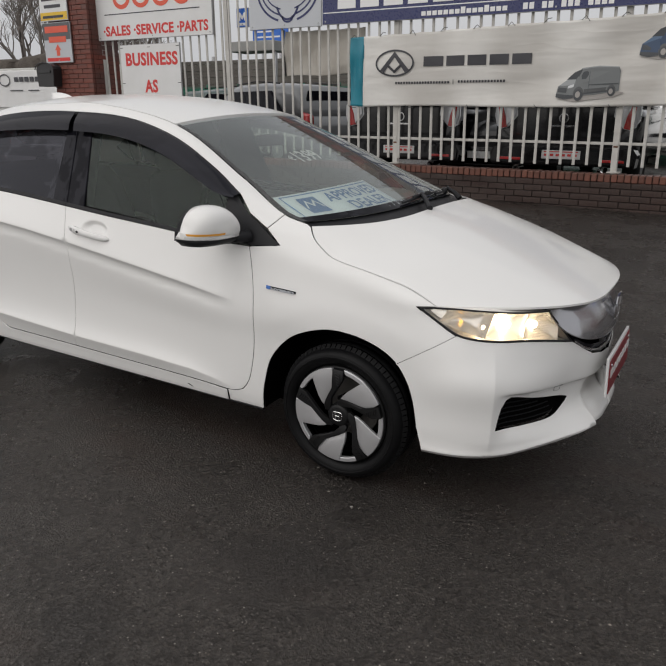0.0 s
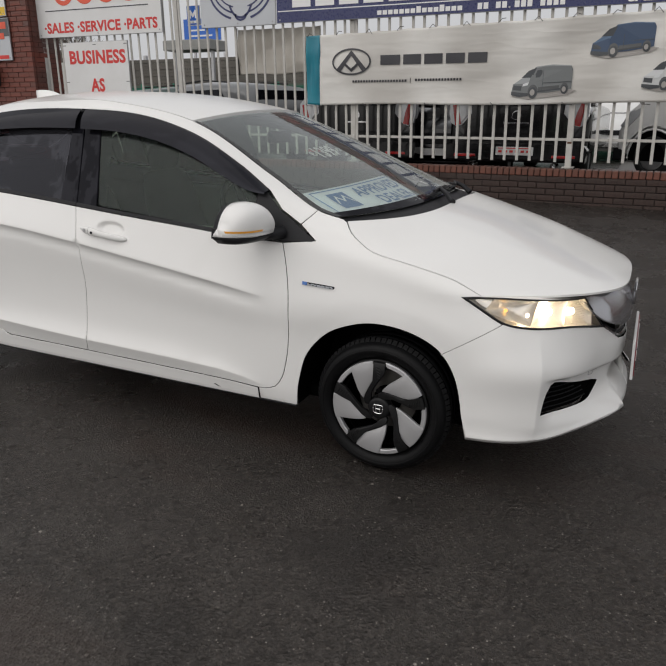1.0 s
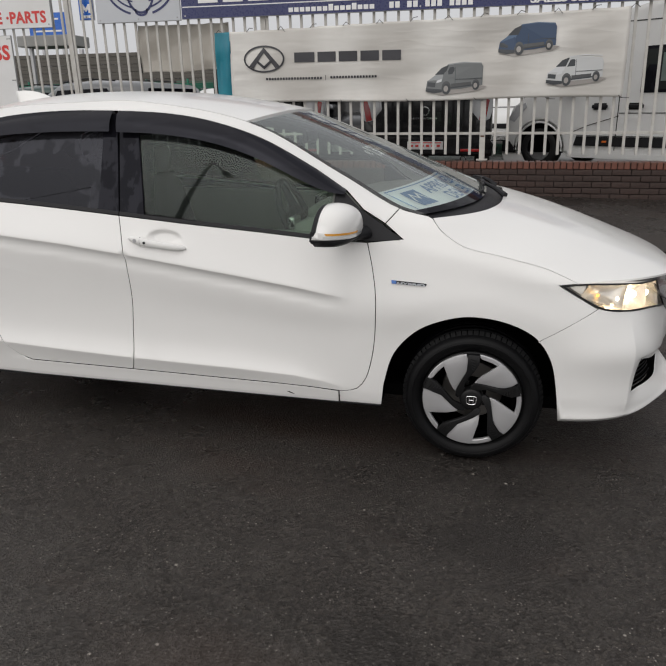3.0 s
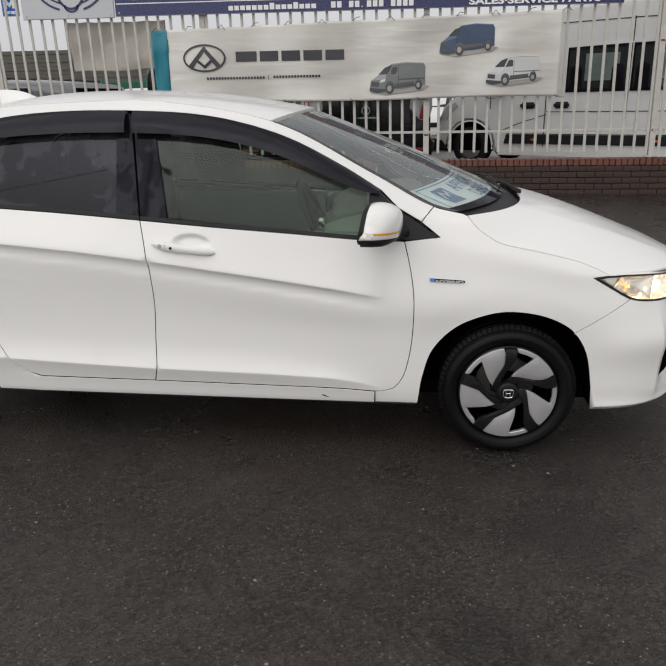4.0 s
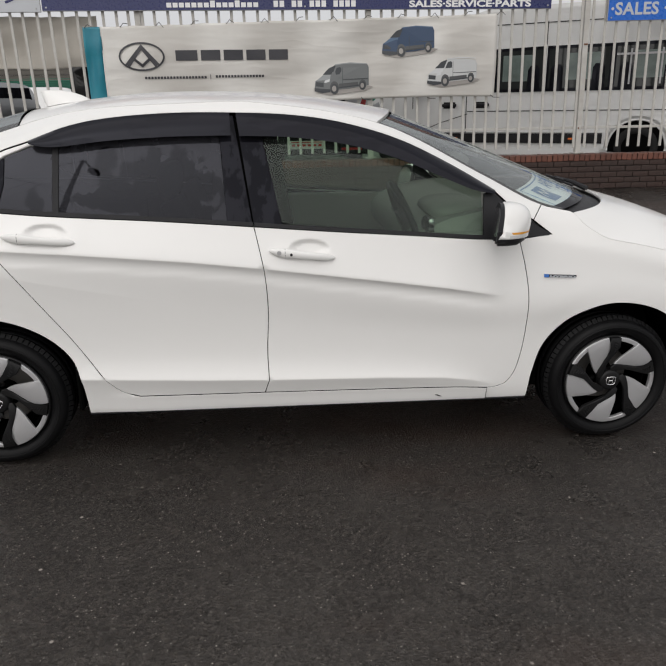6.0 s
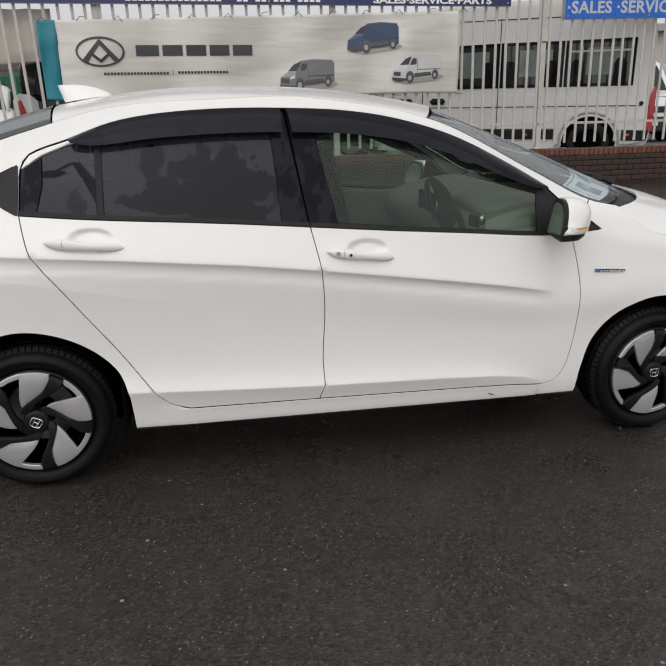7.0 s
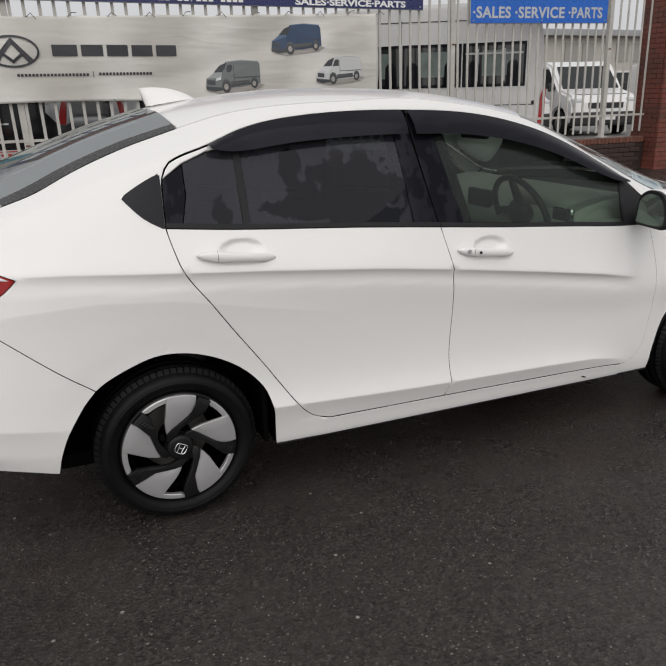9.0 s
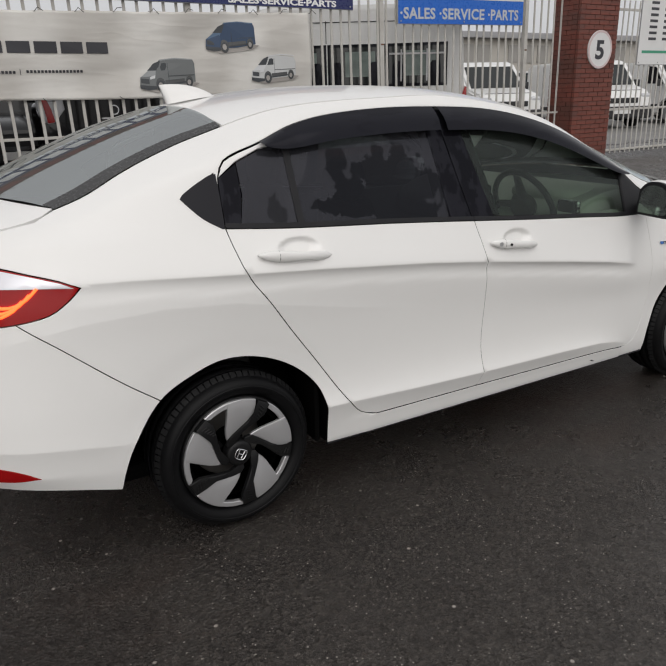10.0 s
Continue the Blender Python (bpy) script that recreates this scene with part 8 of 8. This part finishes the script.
def build_hatch(name, label, m, tone, L=4.2, W=1.75, H=1.5, van=False):
    """A parked car along its own x, nose towards +x."""
    v = thing(name, label, "van" if van else "car", m)
    h = L / 2
    b = H * 0.60
    part("body", shell([((-h, 0, .55), (0, W * .40, 0), (0, 0, .18)), ((-h + .08, 0, .60), (0, W * .47, 0), (0, 0, .30)), ((-h * .5, 0, b / 2 + .15), (0, W / 2, 0), (0, 0, b / 2 - .02)), ((h * .35, 0, b / 2 + .15), (0, W / 2, 0), (0, 0, b / 2 - .02)),
                        ((h - .35, 0, .52), (0, W * .48, 0), (0, 0, .33)), ((h - .06, 0, .48), (0, W * .43, 0), (0, 0, .26)), ((h, 0, .45), (0, W * .36, 0), (0, 0, .16))], 24, 5), tone, v, smooth=True)
    back = -h + (.06 if van else .25)
    gh = [(back, .82), (back + .18, .90), (-h * .2, .92), (h * .18, .90), (h * .32, .86)]
    top = [b + .15, H - .10, H, H - .02, H - .16]
    part("cabin", shell([((x, 0, (b + t) / 2 - .02), (0, W / 2 * k, 0), (.10 if i == len(gh) - 1 else 0, 0, (t - b) / 2 + .04)) for i, ((x, k), t) in enumerate(zip(gh, top))] + [((h * .62, 0, b), (0, W * .42, 0), (0, 0, .03))], 24, 4), tone, v, smooth=True)
    for s_ in (-1, 1):
        y = s_ * (W / 2 * .935)
        if not van:
            part("side_window", slab([(-h * .68, b + .04), (h * .28, b + .03), (h * .12, H - .16), (-h * .5, H - .15)], y - .03, y + .03, bevel=0.01), GLOSS_BLACK, v)
        else:
            part("side_window", slab([(-h * .02, b + .04), (h * .36, b + .03), (h * .20, H - .2), (-h * .02, H - .2)], y - .03, y + .03, bevel=0.01), GLOSS_BLACK, v)
        for x in (-h * .62, h * .62):
            yard_wheel(v, x, s_ * (W / 2 - .10), .31, .31, s_)
        part("headlamp", shell([((h - .24, s_ * W * .36, .66), (0, .16, 0), (0, 0, .07)), ((h - .05, s_ * W * .33, .62), (0, .13, 0), (0, 0, .055))], 12, 3), TAIL_CLEAR, v, smooth=True)
        part("tail_lamp", shell([((-h + .12, s_ * W * .44, .86), (0, .07, 0), (0, 0, .13)), ((-h + .0, s_ * W * .40, .84), (0, .06, 0), (0, 0, .11))], 12, 3), TAIL_RED, v, smooth=True)
        part("door_mirror", shell([((h * .30, s_ * (W / 2 + .05), b + .08), (.05, 0, 0), (0, 0, .06)), ((h * .30, s_ * (W / 2 + .18), b + .09), (.05, 0, 0), (0, 0, .06))], 10, 3), tone, v, smooth=True)
    x1, x0, z1, z0 = h * .335, h * .60, H - .17, b + .05
    bm = bmesh.new()
    q = [bm.verts.new(p) for p in ((x0 + .02, -W * .40, z0), (x0 + .02, W * .40, z0), (x1 + .04, W * .36, z1), (x1 + .04, -W * .36, z1))]
    bm.faces.new(q)
    o = part("windscreen", bm, PANE, v)
    o.modifiers.new("thickness", 'SOLIDIFY').thickness = 0.02
    if van:
        part("front_bumper", shell([((h - .30, 0, .36), (0, W * .495, 0), (0, 0, .20)), ((h - .04, 0, .36), (0, W * .45, 0), (0, 0, .19)), ((h + .03, 0, .36), (0, W * .36, 0), (0, 0, .13))], 20, 5), BLACK_PLASTIC, v, smooth=True)
    part("grille", box((0.05, W * .5, 0.10), (h - .01, 0, .58), 0.01), TRIM, v)
    part("lower_grille", box((0.06, W * .62, 0.12), (h - .03, 0, .33), 0.01), TRIM, v)
    part("number_plate", box((0.015, 0.5, 0.1), (h + .012, 0, .42), 0.003), SIGN_WHITE, v)
    if not van:
        part("rear_window", slab([(-W * .36, b + .06), (W * .36, b + .06), (W * .31, H - .16), (-W * .31, H - .16)], -0.012, 0.012), GLOSS_BLACK, v).matrix_local = Matrix.Translation((back + .07, 0, 0)) @ Matrix.Rotation(radians(90), 4, 'Z')
        for s_ in (-1, 1):
            part("roof_rail", tube([(-h * .55, s_ * W * .40, H - .02), (-h * .2, s_ * W * .41, H + .03), (h * .15, s_ * W * .40, H - .02)], 0.015, 6), TRIM, v)
    return v


def build_van(label, m):
    """A small white panel van along its own x, nose towards +x."""
    v = thing("panel_van", label, "van", m)
    W = 0.91
    prof = [(-2.15, .38), (-2.17, .9), (-2.12, 1.70), (-2.0, 1.82), (.40, 1.85), (.72, 1.76), (1.33, 1.14), (1.92, 1.00), (2.12, .82), (2.17, .50), (2.10, .28), (1.86, .27)]
    prof += arc(1.42, .31, .37, -6, 186) + [(.9, .24), (-.9, .24)] + arc(-1.30, .31, .37, -6, 186) + [(-1.8, .27)]
    part("body", slab(prof, -W, W, bevel=0.06), CAR_WHITE, v)
    for cx in (1.42, -1.30):
        part("wheel_arch", slab(arc(cx, .31, .375, -8, 188, 14), -W + .03, W - .03), SHUT, v)
        for s_ in (-1, 1):
            yard_wheel(v, cx, s_ * (W - .11), .31, .31, s_)
    bm = bmesh.new()
    bm.faces.new([bm.verts.new(p) for p in ((1.335, -W * .86, 1.175), (1.335, W * .86, 1.175), (.80, W * .80, 1.72), (.80, -W * .80, 1.72))])
    part("windscreen", bm, PANE, v).modifiers.new("thickness", 'SOLIDIFY').thickness = 0.03
    part("front_bumper", box((.26, W * 1.99, .34), (2.08, 0, .42), 0.06, 2), BLACK_PLASTIC, v)
    part("grille", box((.06, .95, .14), (2.135, 0, .74), 0.02), BLACK_PLASTIC, v)
    part("bonnet_line", box((.012, W * 1.5, .012), (1.90, 0, 1.012)), FAR_TYRE, v)
    part("number_plate", box((.012, .5, .1), (2.216, 0, .44), 0.003), SIGN_WHITE, v)
    for s_ in (-1, 1):
        part("side_window", slab([(.30, 1.18), (1.16, 1.16), (.72, 1.66), (.30, 1.70)], s_ * W - .012, s_ * W + .012, bevel=0.006), GLOSS_BLACK, v)
        part("headlamp", box((.20, .30, .20), (2.02, s_ * (W - .17), .82), 0.05, 2), TAIL_CLEAR, v)
        part("door_mirror", box((.10, .16, .20), (1.12, s_ * (W + .11), 1.20), 0.03, 2), BLACK_PLASTIC, v)
        part("side_strip", slab([(-.9, .46), (.98, .46), (.98, .56), (-.9, .56)], s_ * W - .015, s_ * W + .015, bevel=0.005), BLACK_PLASTIC, v)
        for x in (.26, -.95):
            part("shut_line", slab([(x, .30), (x + .012, .30), (x + .012, 1.74), (x, 1.74)], s_ * W - .003, s_ * W + .003), FAR_TYRE, v)


PANE = shader("dim_vehicle_glass", (0.018, 0.021, 0.021), 0.05, 0, 0.0, 0.5)[0]
SEE_THROUGH = varied("pale_light_through_far_window", (0.20, 0.25, 0.23), (0.10, 0.13, 0.12), 0.2, 2.5, 20, 0.0)
build_minibus()
build_pickup(0.42, 6.70, CAR_BLACK)
build_pickup(-1.93, 6.72, CAR_BLACK)
build_hatch("estate_car", "grey estate car with roof rails parked in the yard", pose(-6.0, 9.4, YARD, 0, 0, 158), CAR_GREY, 4.4, 1.8, 1.52)
build_hatch("parked_car", "dark green car parked behind the estate", pose(-8.6, 12.3, YARD, 0, 0, 20), CAR_GREEN, 4.2, 1.75, 1.55)
build_hatch("parked_car", "white hatchback parked nose towards the street", pose(-5.4, 14.6, YARD, 0, 0, -80), CAR_WHITE, 4.0, 1.72, 1.5)
build_hatch("parked_car", "white hatchback parked nose towards the street", pose(-3.1, 15.2, YARD, 0, 0, -82), CAR_WHITE, 4.0, 1.72, 1.5)
build_hatch("parked_car", "black car parked between the pickups", pose(-0.76, 9.3, YARD, 0, 0, -90), CAR_BLACK, 4.4, 1.8, 1.5)
build_hatch("parked_car", "white hatchback parked nose towards the street", pose(1.42, 14.4, YARD, 0, 0, -88), CAR_WHITE, 4.1, 1.75, 1.5)
for x, y, a, lab in ((9.7, 12.0, -100, "white panel van parked nose towards the fence"), (12.3, 11.6, -104, "white panel van parked nose towards the fence"), (15.9, 10.6, -112, "white panel van parked behind the gate"), (19.4, 10.2, -112, "white panel van parked behind the gate")):
    build_van(lab, pose(x + .3, y + 1.6, YARD - .05, 0, 0, a))


def build_yard_paving():
    xs, ys = np.linspace(1.6, 24, 24), np.linspace(6.14, 23.5, 18)
    bm = bmesh.new()
    rows = [[bm.verts.new((x, y, ground_z(x, y) + 0.012)) for x in xs] for y in ys]
    for A, B in zip(rows, rows[1:]):
        for i in range(len(xs) - 1):
            bm.faces.new((A[i], A[i + 1], B[i + 1], B[i]))
    tagged(part("pavement", bm, varied("pale_wet_concrete", (0.20, 0.195, 0.185), (0.13, 0.125, 0.118), 0.5, 0.7, 60, 0.2), smooth=True), "pale wet concrete yard surface", "pavement", kind="structure")


build_yard_paving()


def build_distance():
    far = varied("pale_rendered_wall", (0.50, 0.475, 0.43), (0.43, 0.41, 0.37), 0.8, 0.4, 8, 0.1)
    b = thing("warehouse", "long pale warehouse behind the yard", "building", pose(0, 30, 0))
    part("wall", box((70, 12, 4.3), (42, 6, 2.2), 0.05), far, b)
    part("roof", box((71, 13, 0.35), (42, 6, 4.5), 0.05), varied("grey_roof_sheet", (0.35, 0.35, 0.36), (0.30, 0.30, 0.31), 0.6, 0.5, 8, 0.1), b)
    for k in range(9):
        w = part("window", box((2.2, 0.1, 1.0), (12 + 6.5 * k, -0.03, 1.9), 0.02), PANE, b)
        part("window_frame", box((2.4, 0.06, 1.2), (12 + 6.5 * k, -0.01, 1.9), 0.02), SIGN_WHITE, w)
    bars([(27 + 1.25 * k, 3.0, 0.95, 1.0) for k in range(12) if k not in (2, 8)], -0.03, shader("worn_grey_letters", (0.33, 0.32, 0.30), 0.8)[0], b, depth=0.05)
    shed = thing("showroom", "low white flat-roofed building at the back of the yard", "building", pose(0, 24, 0))
    part("wall", box((16, 8, 3.1), (6, 4, 1.6), 0.05), far, shed)
    part("fascia", box((16.3, 8.3, 0.5), (6, 4, 3.2), 0.03), SIGN_WHITE, shed)
    for k in range(5):
        part("window", box((2.4, 0.1, 1.5), (0.2 + 3.0 * k, -0.03, 1.5), 0.02), PANE, shed)
    mesh_green = varied("green_mesh_fence", (0.02, 0.16, 0.10), (0.03, 0.20, 0.13), 0.6, 1, 20, 0.2)
    f = thing("green_fence", "green mesh fence across the back of the yard", "fence", pose(-8, 18, YARD))
    for k in range(17):
        part("post", box((0.06, 0.06, 1.9), (-11.2 + 1.4 * k, 0, .95), 0.01, 1), mesh_green, f)
    bm = bmesh.new()
    for k in range(38):
        box((22.4, 0.008, 0.012), (0, 0, .04 + .048 * k), bm=bm)
    tagged(part("mesh", bm, mesh_green, f), kind="stuff")
    part("screen", box((22.4, 0.01, 1.75), (0, 0.03, .9)), shader("green_screen_cloth", (0.03, 0.13, 0.09), 0.8)[0], f)
    c = thing("corrugated_fence", "weathered grey-brown corrugated sheet fence", "fence", pose(-24, 22, YARD))
    bm = bmesh.new()
    for k in range(22):
        box((44, 0.05, 0.134), (0, -0.02 * (k % 2), .12 + .135 * k), 0.012, 1, bm=bm)
    tagged(part("sheeting", bm, varied("weathered_sheet", (0.13, 0.12, 0.105), (0.09, 0.083, 0.073), 0.8, 0.8, 20, 0.2), c), kind="stuff")
    for k in range(12):
        part("post", box((0.14, 0.14, 3.2), (-22 + 4 * k, .1, 1.6), 0.01, 1), ALU, c)
    b = thing("site_cabin", "grey box-like site cabin on legs", "cabin", pose(-10.9, 15.6, YARD))
    part("box", box((1.75, 1.0, .30), (-.5, .7, 2.92), 0.03), varied("grey_cabin", (0.30, 0.30, 0.29), (0.24, 0.24, 0.23), 0.7, 2, 30, 0.1), b)
    for x in (-1.2, .2):
        part("leg", box((0.10, 0.10, 2.78), (x, .6, 1.39), 0.01, 1), ALU, b)
    s = board("road_sign", -18.75, -16.70, 4.50, 5.45, 26.0, SIGN_BLUE, "blue road direction sign standing on posts in the distance")
    bars([(-0.75, 0.18, 1.3, 0.07), (-0.75, 0.42, 0.9, 0.07), (-0.75, 0.66, 1.2, 0.07)], -0.0165, LETTER_WHITE, s)
    for x in (-.5, .5):
        part("sign_post", box((0.10, 0.10, 5.0), (x, 0.07, -1.75)), ALU, s)
    # white boundary wall with a second banner, beyond the left pillar
    w = box((9.0, 0.2, 2.3), (-12.9, 9.1, 1.25), 0.02)
    tagged(part("wall_yard", w, varied("white_painted_wall", (0.62, 0.62, 0.60), (0.50, 0.50, 0.47), 0.7, 1.2, 30, 0.15)), "white painted yard wall with a banner", "wall", kind="structure")
    b = thing("wall_banner", "pale banner with a dark emblem on the yard wall", "banner", pose(-13.2, 8.985, 0))
    cloth("sheet", -1.6, 1.3, (2.36, 2.34), (1.45, 1.45), 0, 24, 0.008, SIGN_WHITE, b, 6, 0.7)
    part("emblem", ring_shape(-0.88, 2.12, .22, .15, .03, -0.02), LETTER_DARK, b)
    bars([(-0.5 + .2 * k, 2.08, .15, .11) for k in range(5)] + [(-.7, 1.86, .5, .025), (0, 1.86, .4, .025)], -0.02, LETTER_DARK, b)
    # gate at the right pillar
    g = thing("railing_gate", "white steel railing gate standing shut beside the pillar", "gate", pose(8.9, 5.80, 0.30))
    for k in range(22):
        part("pale", box((0.03, 0.016, 2.6), (0.05 + .145 * k, 0, 1.3), 0.004, 1), FENCE_PAINT, g)
    for z in (.06, .78, 2.45):
        part("rail", box((3.25, 0.03, 0.04), (1.58, 0.02, z), 0.004, 1), FENCE_PAINT, g)
    part("post", box((0.08, 0.08, 2.7), (3.22, 0, 1.3), 0.006, 1), FENCE_PAINT, g)


TWIG = varied("bare_twigs", (0.16, 0.14, 0.125), (0.21, 0.185, 0.165), 0.9, 2, 10, 0.0)


def tree(name, label, at, height, spread, seed):
    """A trunk that forks into bare limbs and twigs."""
    r = random.Random(seed)
    t = thing(name, label, "tree", pose(*at))
    bm = bmesh.new()

    def grow(p, d, length, rad, depth):
        pts, q, dd = [p], p, d
        for _ in range(4):
            dd = (dd + Vector((r.uniform(-.16, .16), r.uniform(-.16, .16), r.uniform(-.02, .14)))).normalized()
            q = q + dd * length / 4
            pts.append(q)
        tube(pts, [rad * (1 - .11 * k) for k in range(5)], (6 if depth < 2 else 4) if depth else 9, bm)
        if depth >= 4:
            return
        for k in range(r.randint(4, 5) if depth else 7):
            a = r.uniform(0, 2 * math.pi)
            tilt = r.uniform(.45, .95)
            side = Vector((math.cos(a), math.sin(a), 0)) * spread
            nd = (dd * math.cos(tilt) + side * math.sin(tilt) + Vector((0, 0, .12))).normalized()
            grow(pts[-1 - (k % 2)], nd, length * r.uniform(.55, .78), rad * .52, depth + 1)

    grow(Vector((0, 0, 0)), Vector((0, 0, 1)), height * .38, height * .018, 0)
    part("trunk", bm, TWIG, t)
    return t


def build_green():
    for k, (x, y, h) in enumerate(((-31, 24, 8.5), (-27.5, 25, 7.5), (-35, 26, 9), (-29.3, 26, 8.0), (-24.5, 25, 6.8))):
        tree("bare_tree", "bare winter tree beyond the yard", (x, y, .3), h, .8, 40 + k)
    l = thing("street_lamp", "dark grey street lamp with a short arm and an overhead cable", "lamp", pose(-2.3, -5.4, ground_z(-2.3, -5.4)))
    part("column", tube([(0, 0, 0), (0, 0, 1.2), (0, 0, 1.25), (0, 0, 3.4), (0, 0, 6.0)], [.075, .07, .052, .042, .022], 12), BLACK_PLASTIC, l, smooth=True)
    part("arm", tube([(0, 0.01, 5.99), (0, -.04, 6.03), (0, -.58, 6.06)], [.016, .015, .014], 8), BLACK_PLASTIC, l, smooth=True)
    part("lantern", shell([((0, -.52, 6.06), (.03, 0, 0), (0, 0, .025)), ((0, -.62, 6.06), (.075, 0, 0), (0, 0, .045)), ((0, -.86, 6.05), (.06, 0, 0), (0, 0, .035)), ((0, -.93, 6.05), (.03, 0, 0), (0, 0, .02))], 14), BLACK_PLASTIC, l, smooth=True)
    part("cable", tube([(-k * .96, -k * .74, 5.97 - .05 * math.sin(k * math.pi / 30)) for k in range(31)], .009, 5), BLACK_PLASTIC, l)
    bank = bmesh.new()
    for k in range(42):
        x = -46 + k * .62
        box((1.6, 2.2, 1.5 + 1.0 * noise.noise(Vector((x * .4, 3, 1)))), (x, 20.6 + .8 * noise.noise(Vector((x, 1, 0))), 2.9 + .35 * noise.noise(Vector((x * .7, 0, 5)))), .4, 2, bm=bank)
    tagged(part("hedge_bank", bank, varied("brown_winter_hedge", (0.07, 0.058, 0.048), (0.11, 0.095, 0.08), 0.95, 3, 12, 0.8, dist=0.1), None, smooth=True), "brown winter hedge along the back boundary", "hedge", kind="stuff")


build_distance()
build_green()
